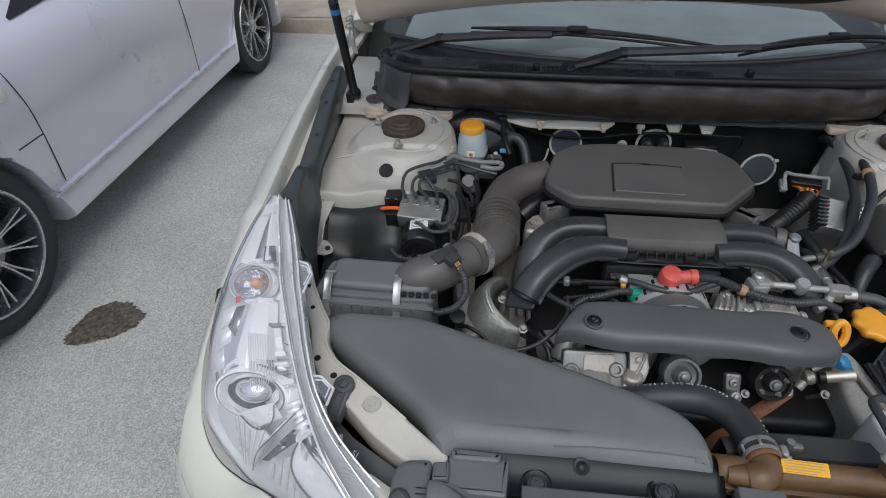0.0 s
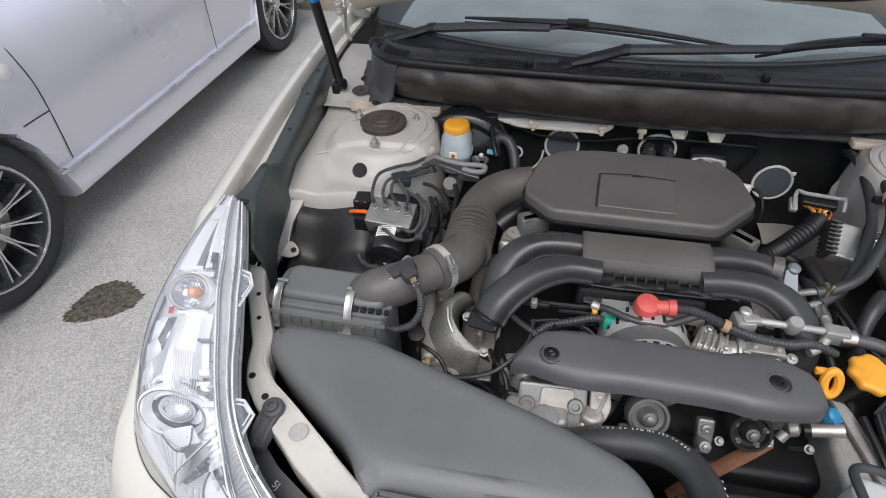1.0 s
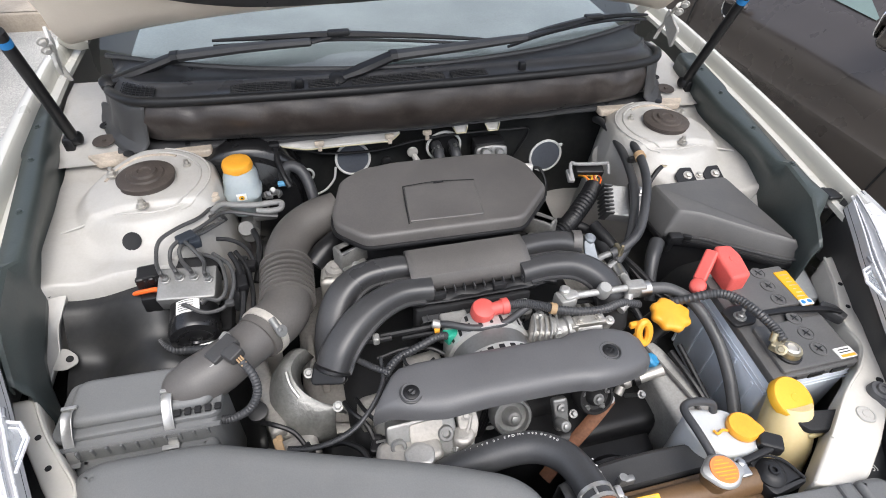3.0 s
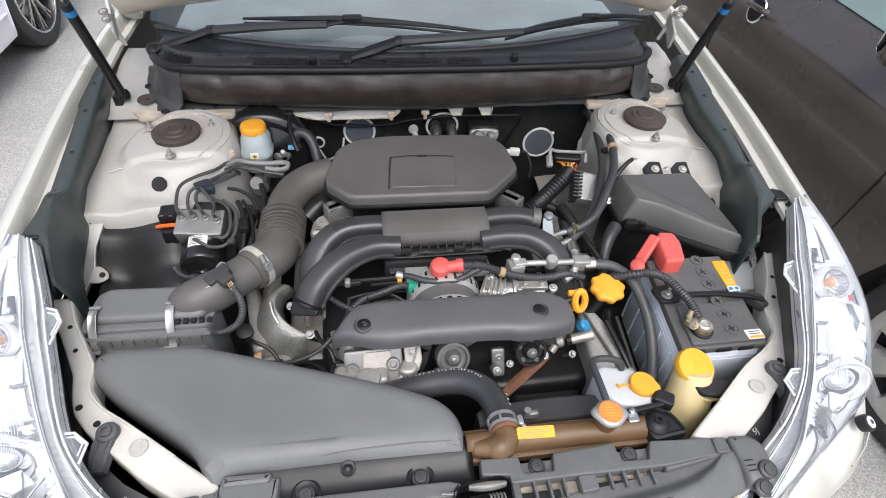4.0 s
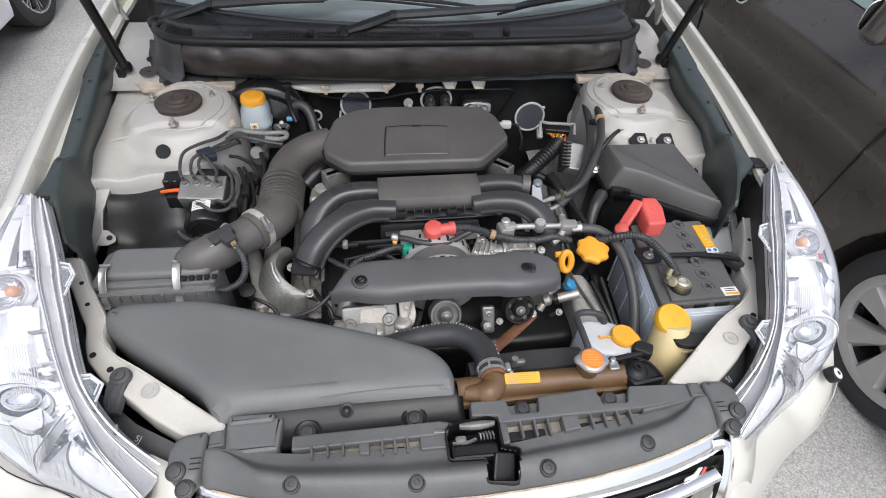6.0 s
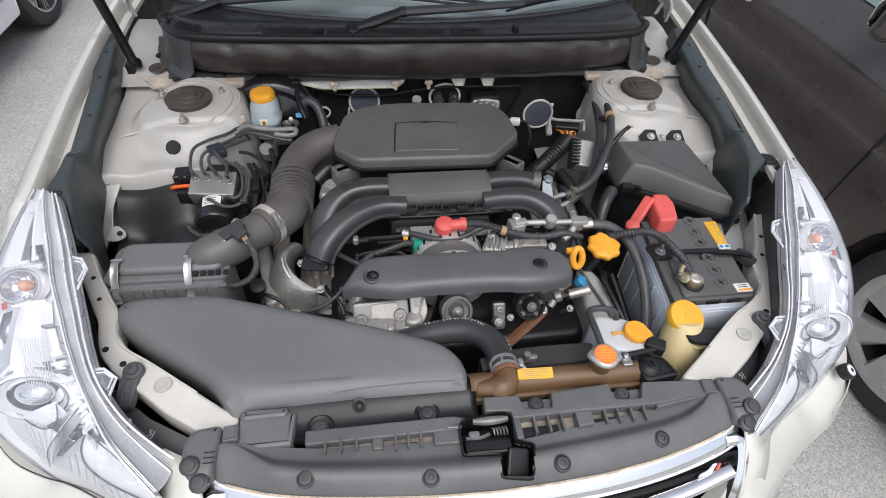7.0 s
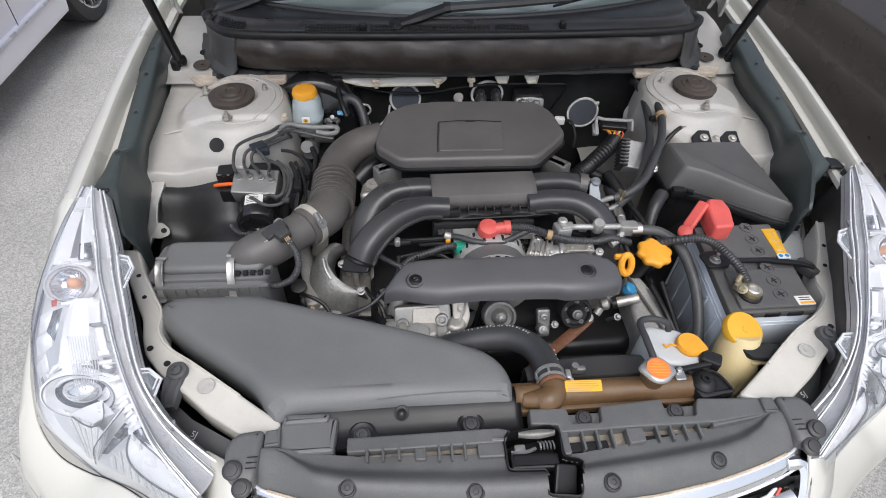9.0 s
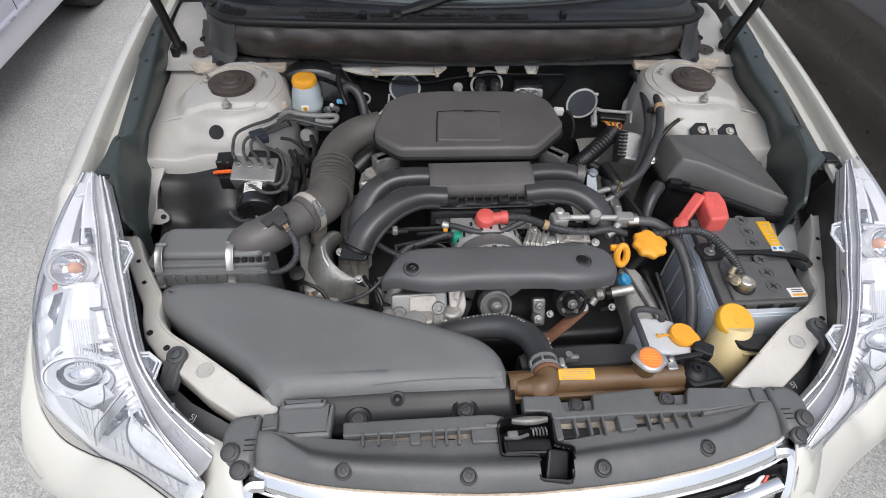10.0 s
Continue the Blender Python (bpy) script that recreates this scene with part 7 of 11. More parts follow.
    slab(bm, rpoly([(-0.012, -0.03), (0.012, -0.03), (0.014, 0.028), (-0.014, 0.028)], 0.006), -0.008, 0.008, 0.004, 2, True, frame_at((0.092, 0.432, 0.775), (0, -0.8, 0.6), (1, 0, 0)))
    tn = part("tensioner", bm, DULL, e, "alloy belt tensioner")
    for dz in (-0.017, 0.012):
        bm = B()
        lathe(bm, [(0.008, 0), (0.008, 0.004), (0.004, 0.005), (0, 0.003)], Vector((0.092, 0.432, 0.775)) + Vector((0, 0.6, 0.8)) * dz + Vector((0, -0.8, 0.6)) * 0.008, (0, -0.8, 0.6), 14)
        part("tensioner_boss", bm, DULL, tn)
    # rusty strip
    bm = B()
    tube(bm, [(0.196, 0.444, 0.765), (0.160, 0.424, 0.742), (0.105, 0.398, 0.705), (0.060, 0.376, 0.660)], 0.012, 8, 5, True, 0.35)
    st = part("stay_strip", bm, RUST, e, "rusty brown steel strip")
    bm = B()
    hexbolt(bm, (0.192, 0.440, 0.770), 0.006, 0.009, (0.1, -0.4, 0.9))
    part("strip_bolt", bm, STEEL, st)
    # black lower covers on the battery side
    bm = B()
    slab(bm, rpoly([(0.13, 0.34), (0.27, 0.36), (0.28, 0.44), (0.2, 0.46), (0.12, 0.42)], 0.02), 0.56, 0.690, 0.015, 3)
    part("side_cover", bm, BLACK, e)
    # blackened cast between the runners
    for x, y, z, sx, sy, sz in ((-0.20, 0.52, 0.74, 0.09, 0.05, 0.08), (-0.12, 0.56, 0.79, 0.07, 0.05, 0.05), (0.12, 0.55, 0.79, 0.12, 0.07, 0.08), (0.21, 0.52, 0.76, 0.06, 0.07, 0.07), (0.02, 0.66, 0.79, 0.20, 0.06, 0.05)):
        bm = B()
        box(bm, (x, y, z), (sx, sy, sz), 0.012, None, 3, 6)
        part("casting", bm, CAST, e, "grey casting")
    # oil control valve beside the cover
    bm = B()
    tube(bm, [(0.244, 0.449, 0.804), (0.286, 0.447, 0.818)], 0.0105, 16, 1)
    valve = part("solenoid", bm, ZINC, e, "silver solenoid valve")
    bm = B()
    tube(bm, [(0.236, 0.450, 0.801), (0.245, 0.449, 0.804)], 0.0118, 16, 1)
    part("solenoid_band", bm, BLACK, valve)
    bm = B()
    lathe(bm, [(0.006, -0.010), (0.012, -0.006), (0.013, 0.0), (0.012, 0.006), (0.006, 0.010)], (0.222, 0.452, 0.797), (0.9, 0, 0.3), 16)
    tube(bm, [(0.214, 0.448, 0.790), (0.205, 0.440, 0.780)], 0.008, 10, 1)
    tube(bm, [(0.228, 0.462, 0.806), (0.250, 0.468, 0.822)], 0.005, 8, 1)
    part("valve_body", bm, CAST, valve, "cast valve body")
    bm = B()
    lathe(bm, [(0.010, -0.010), (0.012, -0.004), (0.012, 0.006), (0.008, 0.010), (0, 0.010)], (0.270, 0.466, 0.826), (0.4, -0.3, 0.8), 10)
    box(bm, (0.276, 0.462, 0.820), (0.016, 0.014, 0.016), 0.003, None, 2, 25)
    part("blue_plug", bm, material("blue_plug_plastic", (0.03, 0.22, 0.42), 0.45, 0, 0.1, 25, 300, 0.05), e, "blue electric plug")
    # cast mount with two bosses under the belt shield
    M = frame_at((-0.153, 0.416, 0.812), (0, -0.72, 0.69), (1, 0, 0))
    bm = B()
    slab(bm, rpoly([(-0.056, 0.034), (0.054, 0.038), (0.056, -0.050), (0.020, -0.046), (0.004, -0.034), (-0.026, -0.028), (-0.056, -0.016)], 0.008), -0.030, 0.0, 0.004, 2, True, M)
    mount = part("front_mount", bm, DULL, e, "smooth cast alloy mount")
    bm = B()
    slab(bm, rpoly([(-0.020, 0.030), (0.034, 0.032), (0.032, 0.004), (0.016, -0.014), (-0.004, -0.020), (-0.022, -0.012)], 0.008), -0.002, 0.003, 0.002, 2, True, M)
    part("mount_pad", bm, CAST, mount)
    for x, y in ((-0.040, 0.0), (0.036, 0.006)):
        bm = B()
        lathe(bm, [(0.013, -0.004), (0.013, 0.006), (0.011, 0.008), (0.007, 0.008), (0.006, 0.001), (0, 0.001)], M @ Vector((x, y, 0)), (0, -0.72, 0.69), 22)
        part("mount_boss", bm, DULL, mount)
    M = frame_at((-0.083, 0.420, 0.822), (0, -0.72, 0.69), (1, 0, 0))
    bm = B()
    slab(bm, rpoly([(-0.014, 0.034), (0.018, 0.030), (0.022, 0.0), (0.014, -0.022), (-0.010, -0.030)], 0.006), -0.020, 0.0, 0.003, 2, True, M)
    tube(bm, [M @ Vector((-0.010, -0.024, 0.002)), M @ Vector((0.004, 0.0, 0.003)), M @ Vector((0.014, 0.028, 0.002))], 0.003, 6, 3)
    hexbolt(bm, M @ Vector((0.002, 0.016, 0.0)), 0.006, 0.006, (0, -0.72, 0.69))
    part("web_bracket", bm, CAST, e, "webbed alloy bracket")
    for x, y, z in ((0.246, 0.430, 0.780), (0.118, 0.430, 0.765)):
        bm = B()
        hexbolt(bm, (x, y, z), 0.005, 0.009, (0, -0.5, 0.85))
        tube(bm, [(x, y, z), (x, y + 0.03, z - 0.05)], 0.004, 6, 1)
        part("bolt", bm, DULL, e)
    # vertical alloy web left of the alternator
    bm = B()
    tube(bm, [(-0.215, 0.44, 0.72), (-0.205, 0.47, 0.78), (-0.185, 0.50, 0.815), (-0.15, 0.53, 0.83)], [0.018, 0.02, 0.018, 0.016], 12, 6)
    part("alloy_pipe", bm, ALU, e, "dusty alloy water pipe")
    bm = B()
    tube(bm, [(-0.225, 0.415, 0.75), (-0.235, 0.395, 0.76), (-0.25, 0.375, 0.75)], 0.021, 14, 5)
    pipe = part("short_hose", bm, HOSE, e, "short hose with a spring clip")
    bm = B()
    tube(bm, [(-0.230, 0.404, 0.756), (-0.236, 0.394, 0.758)], 0.0235, 16, 1)
    box(bm, (-0.222, 0.388, 0.779), (0.03, 0.008, 0.014), 0.003)
    part("spring_clip", bm, STEEL, pipe)


def resonator():
    t = thing("intake_resonator_cover", "warm black plastic resonator cover with chamfered corners", "engine cover", (0, 0.86, 0.80))
    out = [(-0.238, 0.845), (-0.212, 0.940), (-0.165, 0.975), (-0.09, 0.984), (0.092, 0.980), (0.160, 0.972), (0.192, 0.930), (0.204, 0.835), (0.122, 0.748), (-0.184, 0.754), (-0.236, 0.806)]
    bm = B()
    slab(bm, rpoly(out, 0.016, 4), 0.926, 0.951, 0.008, 3, False, None, lambda x, y, z: (x, y, z + 0.004 * (1 - (x / 0.22) ** 2) - 0.03 * max(0.80 - y, 0)))
    part("lid", bm, WARM, t, "grained warm black lid")
    bm = B()
    slab(bm, inset(rpoly(out, 0.016, 4), -0.005), 0.919, 0.928, 0.003, 2)
    part("lip", bm, BLACK, t)
    bm = B()
    slab(bm, inset(rpoly(out, 0.016, 4), 0.022), 0.80, 0.920, 0.006, 2)
    part("lower_box", bm, BLACK, t)
    for x, y, turn, sx in ((-0.212, 0.784, 28, -1), (0.176, 0.786, -40, 1)):
        bm = B()
        slab(bm, rpoly([(-0.032, -0.012), (0.030, -0.016), (0.034, 0.016), (-0.030, 0.020)], 0.006), 0.868, 0.912, 0.006, 2, True, pose(x, y, 0, 0, 0, turn))
        box(bm, (x - 0.004 * sx, y - 0.022, 0.872), (0.052, 0.020, 0.014), 0.004, None, 2, turn)
        foot = part("mounting_foot", bm, material("grey_foot_casting", (0.17, 0.168, 0.16), 0.5, 0.3, 0.2, 25, 200, 0.4, dust=0.15), t, "dull grey mounting foot")
        bm = B()
        box(bm, (x, y - 0.004, 0.906), (0.050, 0.018, 0.012), 0.003, None, 1, turn)
        part("foot_clip", bm, MID, foot)
        bm = B()
        hexbolt(bm, (x - 0.006 * sx, y - 0.024, 0.879), 0.006, 0.007, (0, -0.4, 0.9))
        part("foot_bolt", bm, DULL, foot)
    # recessed panel line
    q = [(-0.090, 0.888, 0.9555), (-0.096, 0.83, 0.9550), (-0.100, 0.774, 0.9535)]
    bm = B()
    tube(bm, q, 0.0011, 6, 4)
    tube(bm, [(-0.090, 0.888, 0.9555), (-0.02, 0.892, 0.9558), (0.059, 0.884, 0.9550)], 0.0008, 6, 4)
    part("panel_line", bm, DARK, t)
    bm = B()
    slab(bm, rpoly([(-0.088, 0.885), (0.058, 0.881), (0.047, 0.772), (-0.098, 0.777)], 0.005), 0.949, 0.9562, 0.0012, 1, True, None, lambda x, y, z: (x, y, z + 0.0005 - 0.02 * max(0.80 - y, 0)))
    part("raised_panel", bm, WARM, t)
    bm = B()
    slab(bm, rpoly([(-0.016, -0.002), (0.008, -0.002), (0.004, 0.003), (-0.012, 0.003)], 0.001, 1), 0, 0.0012, 0.0004, 1, True, pose(-0.012, 0.888, 0.9555))
    part("panel_notch", bm, DARK, t)
    for x, y in ((-0.245, 0.775), (0.178, 0.765)):
        bm = B()
        slab(bm, rpoly([(x - 0.035, y - 0.03), (x + 0.03, y - 0.035), (x + 0.035, y + 0.03), (x - 0.025, y + 0.035)], 0.012), 0.80, 0.862, 0.010, 3)
        lathe(bm, [(0.022, 0), (0.020, 0.008), (0.010, 0.009), (0.009, 0.014), (0, 0.014)], (x, y, 0.861), (0, 0, 1), 18)
        part("alloy_foot", bm, CAST, t, "cast alloy foot")
    bm = B()
    tube(bm, [(-0.285, 0.80, 0.86), (-0.26, 0.82, 0.875), (-0.235, 0.84, 0.88)], 0.022, 12, 5)
    part("side_pipe", bm, BLACK, t)


def manifold():
    m_unit = thing("intake_manifold", "black plastic intake manifold with four curved runners", "intake manifold", (0, 0.67, 0.75))
    bm = B()
    rows = []
    for i in range(17):
        x = -0.120 + 0.226 * i / 16
        rows.append([(x, 0.740, 0.885), (x, 0.736, 0.918), (x, 0.728, 0.929), (x, 0.70, 0.931), (x, 0.685, 0.928), (x, 0.664, 0.921), (x, 0.657, 0.910), (x - 0.003, 0.652, 0.892)])
    sheet(bm, rows)
    part("centre_cover", bm, WARM, m_unit, "flat warm black centre cover", solid=0.004)
    runs = ([(-0.085, 0.708, 0.904), (-0.150, 0.712, 0.905), (-0.205, 0.706, 0.900), (-0.245, 0.682, 0.882), (-0.268, 0.645, 0.850), (-0.275, 0.62, 0.80)],
            [(-0.085, 0.652, 0.900), (-0.140, 0.652, 0.902), (-0.190, 0.634, 0.898), (-0.232, 0.606, 0.886), (-0.262, 0.578, 0.866), (-0.276, 0.560, 0.845)],
            [(0.085, 0.712, 0.904), (0.130, 0.718, 0.906), (0.175, 0.720, 0.904), (0.205, 0.716, 0.900), (0.228, 0.708, 0.892)],
            [(0.085, 0.656, 0.900), (0.140, 0.660, 0.902), (0.195, 0.654, 0.898), (0.238, 0.630, 0.880), (0.258, 0.600, 0.846), (0.262, 0.58, 0.79)])
    for n, pts in enumerate(runs):
        line = spread(pts, 8)
        m = len(line)
        rings, fins = [], []
        for i, q in enumerate(line):
            d = (line[min(i + 1, m - 1)] - line[max(i - 1, 0)]).normalized()
            side = d.cross(Vector((0, 0, 1)))
            side = side.normalized() if side.length > 0.05 else Vector((0, 1, 0))
            up = side.cross(d).normalized()
            u = i / (m - 1)
            w = (0.021 + 0.007 * ease(0.0, 0.8, u)) if n != 2 else 0.021
            h = (0.019 + 0.005 * ease(0.0, 0.8, u)) if n != 2 else 0.018
            ring = []
            for k in range(22):
                a = math.tau * k / 22
                ring.append(q + side * (w * math.copysign(abs(math.cos(a)) ** 0.72, math.cos(a))) + up * (h * math.copysign(abs(math.sin(a)) ** 0.80, math.sin(a))))
            rings.append(ring)
            front = side if side.y < 0 else -side
            fins.append([q + front * (w - 0.002) - up * 0.006, q + front * (w + 0.005) - up * 0.007, q + front * (w + 0.005) - up * 0.012, q + front * (w - 0.003) - up * 0.012])
        bm = B()
        loft(bm, rings)
        r = part("runner", bm, RUNNER, m_unit, "curved satin black runner")
        bm = B()
        loft(bm, fins[2:])
        part("runner_seam", bm, RUNNER, r)
        if n in (1, 3):
            bm = B()
            e = line[-1] if n == 1 else line[-9]
            d = (line[-1] - line[-4]).normalized() if n == 1 else (line[-8] - line[-11]).normalized()
            lathe(bm, [(0.027, -0.004), (0.031, -0.002), (0.031, 0.003), (0.027, 0.005)], e, d, 28)
            part("runner_lip", bm, BLACK, r)
    # throttle pipe stub behind the manifold
    bm = B()
    tube(bm, [(0.215, 0.716, 0.898), (0.232, 0.712, 0.898)], 0.024, 20, 1)
    part("stub_collar", bm, WARM, m_unit)
    # flange at the end of the front left runner
    bm = B()
    slab(bm, rpoly([(-0.034, -0.012), (0.028, -0.020), (0.032, 0.016), (-0.020, 0.030)], 0.012), -0.006, 0.006, 0.003, 2, True, frame_at((-0.283, 0.556, 0.835), (-0.3, -0.55, 0.75), (1, 0, 0)))
    part("runner_flange", bm, BLACK, m_unit)
    bm = B()
    rows = []
    for k in range(41):
        x = -0.150 + 0.30 * k / 40
        w = 0.004 * math.sin(k * 0.9)
        rows.append([(x, 0.655, 0.892), (x, 0.640 + w, 0.892), (x, 0.633 + w, 0.888), (x, 0.632 + w, 0.880)])
    sheet(bm, rows)
    part("wavy_ledge", bm, BLACK, m_unit, solid=0.003)
    # ribs along the front edge
    for k in range(13):
        x = -0.118 + 0.0185 * k
        bm = B()
        box(bm, (x, 0.646, 0.896), (0.0025, 0.012, 0.012), 0.0008, None, 1)
        part("edge_rib", bm, MID, m_unit)
    bm = B()
    tube(bm, [(-0.15, 0.640, 0.882), (-0.06, 0.632, 0.886), (0.02, 0.632, 0.887), (0.10, 0.634, 0.886), (0.15, 0.645, 0.880)], 0.005, 8, 6, True, 0.5)
    part("edge_flange", bm, BLACK, m_unit)
    for x in (-0.075, 0.038):
        bm = B()
        box(bm, (x, 0.636, 0.896), (0.024, 0.010, 0.014), 0.002)
        part("clip", bm, DARK, m_unit)
    # ribbed underside
    bm = B()
    box(bm, (-0.01, 0.640, 0.83), (0.22, 0.03, 0.09), 0.006)
    part("underside", bm, DARK, m_unit)
    for k in range(4):
        bm = B()
        box(bm, (-0.01, 0.617, 0.80 + 0.02 * k), (0.20, 0.014, 0.003), 0.001, None, 1)
        part("web", bm, MID, m_unit)
    for k in range(9):
        bm = B()
        box(bm, (-0.10 + 0.0225 * k, 0.617, 0.83), (0.003, 0.013, 0.07), 0.001, None, 1)
        part("web", bm, MID, m_unit)


def belt_shield():
    t = thing("alternator_belt_shield", "long grained black plastic belt shield with two bolts", "engine cover", (0, 0.45, 0.83))
    # cross-sections along the length: x, front y, rear y, crown height
    secs = [(-0.226, 0.436, 0.446, 0.872), (-0.221, 0.432, 0.456, 0.886), (-0.206, 0.427, 0.476, 0.899), (-0.190, 0.421, 0.497, 0.906), (-0.176, 0.415, 0.508, 0.909), (-0.150, 0.408, 0.512, 0.910), (-0.120, 0.401, 0.510, 0.914), (-0.05, 0.404, 0.508, 0.915), (0.06, 0.402, 0.506, 0.915), (0.098, 0.400, 0.505, 0.914), (0.112, 0.394, 0.510, 0.916), (0.155, 0.395, 0.511, 0.915), (0.190, 0.402, 0.506, 0.910), (0.214, 0.410, 0.498, 0.904), (0.226, 0.418, 0.486, 0.898), (0.231, 0.432, 0.470, 0.886)]
    rings = []
    for x, y0, y1, z in secs:
        y0, y1 = y0 + 0.006, y1 - 0.008
        c, w = (y0 + y1) / 2, (y1 - y0) / 2
        ring = []
        for k in range(15):
            a = math.pi * k / 14
            ring.append((x, c - w * math.copysign(abs(math.cos(a)) ** 0.48, math.cos(a)), z - 0.034 + 0.034 * math.sin(a) ** 0.50))
        rings.append(ring)
    bm = B()
    loft(bm, rings, True, True)
    part("shell", bm, material("grained_shield_plastic", (0.100, 0.100, 0.104), 0.46, 0, 0.12, 6, 500, 0.3, 0.0006, dust=0.03), t, "grained dark grey shell", sharp=50)
    for x, y, z in ((-0.166, 0.446, 0.9065), (0.157, 0.445, 0.9125)):
        bm = B()
        lathe(bm, [(0.0185, -0.01), (0.0185, 0.0020), (0.0170, 0.0030), (0.0155, 0.002), (0.0145, -0.001), (0.0, -0.001)], (x, y, z), (0, 0, 1), 30)
        w = part("bolt_well", bm, MID, t)
        bm = B()
        lathe(bm, [(0.0125, -0.001), (0.0125, 0.003), (0.0105, 0.0045), (0.006, 0.0045), (0.0055, 0.0025), (0, 0.0025)], (x, y, z), (0, 0, 1), 24)
        box(bm, (x, y, z + 0.0035), (0.013, 0.0025, 0.002), 0.0005, None, 1, 35)
        part("bolt", bm, RUBBER, w, "recessed black bolt")


def alternator():
    t = thing("alternator", "slotted cast aluminium alternator with red terminal cap", "alternator", (0.0, 0.57, 0.72))
    c = Vector((0.000, 0.556, 0.810))
    ax = Vector((0, -1, 0.05))
    bm = B()
    lathe(bm, [(0.055, -0.05), (0.074, -0.042), (0.078, -0.03), (0.078, 0.002), (0.070, 0.004), (0.070, 0.040), (0.078, 0.042), (0.078, 0.062), (0.066, 0.072), (0.03, 0.078), (0, 0.078)], c, ax, 44)
    part("housing", bm, material("bright_cast_alloy", (0.60, 0.595, 0.58), 0.45, 0.5, 0.12, 18, 260, 0.4, 0.0012, dust=0.1), t, "cast aluminium housing")
    bm = B()
    lathe(bm, [(0.0705, 0.004), (0.0725, 0.006), (0.0725, 0.038), (0.0705, 0.040)], c, ax, 44, False)
    part("stator_band", bm, material("dark_stator_steel", (0.24, 0.24, 0.24), 0.35, 0.6, 0.12, 14, 200, 0.1), t, "smooth dark stator band")
    for k in range(9):
        a = radians(32 + 116 * k / 8)
        d = Vector((math.cos(a), 0.05, math.sin(a))).normalized()
        for off, w, q in ((0.053, 0.010, 0.007), (-0.010, 0.0060, 0.008), (-0.029, 0.0060, 0.006)):
            bm = B()
            M = frame_at(c + ax * off + d * 0.0775, d, ax)
            slab(bm, rpoly([(-q, -w / 2), (q, -w / 2), (q, w / 2), (-q, w / 2)], 0.002), -0.004, 0.0012, 0.0006, 1, True, M)
            part("vent_slot", bm, DARK, t)
    for xx, yy in ((-0.056, 0.545), (0.062, 0.540), (-0.045, 0.600)):
        bm = B()
        tube(bm, [(xx, yy + 0.02, 0.838), (xx, yy - 0.04, 0.838)], 0.007, 10, 1)
        part("through_bolt", bm, STEEL, t)
    bm = B()
    box(bm, (-0.055, 0.60, 0.862), (0.05, 0.035, 0.016), 0.004)
    part("rear_plate", bm, ALU, t)
    bm = B()
    box(bm, (0.06, 0.605, 0.862), (0.06, 0.03, 0.016), 0.004)
    part("rear_plate", bm, ALU, t)
    # red cap
    bm = B()
    lathe(bm, [(0.018, -0.012), (0.019, 0.0), (0.0215, 0.002), (0.0215, 0.014), (0.019, 0.021), (0.011, 0.024), (0, 0.0245)], (-0.010, 0.588, 0.884), (0.05, -0.2, 1), 26)
    tube(bm, [(-0.006, 0.584, 0.893), (0.012, 0.585, 0.896), (0.030, 0.586, 0.897)], [0.012, 0.012, 0.0125], 14, 3)
    lathe(bm, [(0.0145, -0.006), (0.0145, 0.006), (0.010, 0.008)], (0.030, 0.586, 0.897), (1, 0, 0.05), 16)
    part("red_cap", bm, RED, t, "bright red rubber terminal cap")
    # green plug
    bm = B()
    box(bm, (-0.066, 0.580, 0.851), (0.028, 0.022, 0.024), 0.004, None, 2, 20)
    box(bm, (-0.054, 0.588, 0.862), (0.014, 0.012, 0.010), 0.002, None, 2, 20)
    part("green_plug", bm, GREEN, t, "green electric plug")
    bm = B()
    box(bm, (-0.050, 0.566, 0.845), (0.020, 0.010, 0.018), 0.003)
    part("tan_insert", bm, TAPE, t)
    # cable along the top
    bm = B()
    conduit(bm, [(0.038, 0.586, 0.897), (0.065, 0.584, 0.897), (0.095, 0.577, 0.892), (0.125, 0.568, 0.884), (0.17, 0.560, 0.876), (0.215, 0.558, 0.874), (0.255, 0.568, 0.870), (0.30, 0.572, 0.85)], 0.0085, 0.0050, 12)
    part("cable_conduit", bm, HOSE, t, "black ribbed cable conduit")
    bm = B()
    tube(bm, [(0.112, 0.572, 0.887), (0.122, 0.569, 0.885)], 0.0105, 14, 1)
    part("tape_band", bm, TAPE, t, "tan tape band")
    bm = B()
    tube(bm, [(-0.088, 0.592, 0.872), (-0.07, 0.582, 0.878), (-0.03, 0.563, 0.880), (0.02, 0.562, 0.880), (0.055, 0.575, 0.885), (0.08, 0.585, 0.890)], 0.0065, 10, 8)
    part("vent_hose", bm, HOSE, t, "thin black hose")
    bm = B()
    lathe(bm, [(0.006, 0), (0.008, 0.004), (0.008, 0.014), (0.005, 0.016), (0, 0.016)], (-0.084, 0.588, 0.873), (-0.8, 0.3, 0.1), 14)
    part("hose_end", bm, ALU, t)


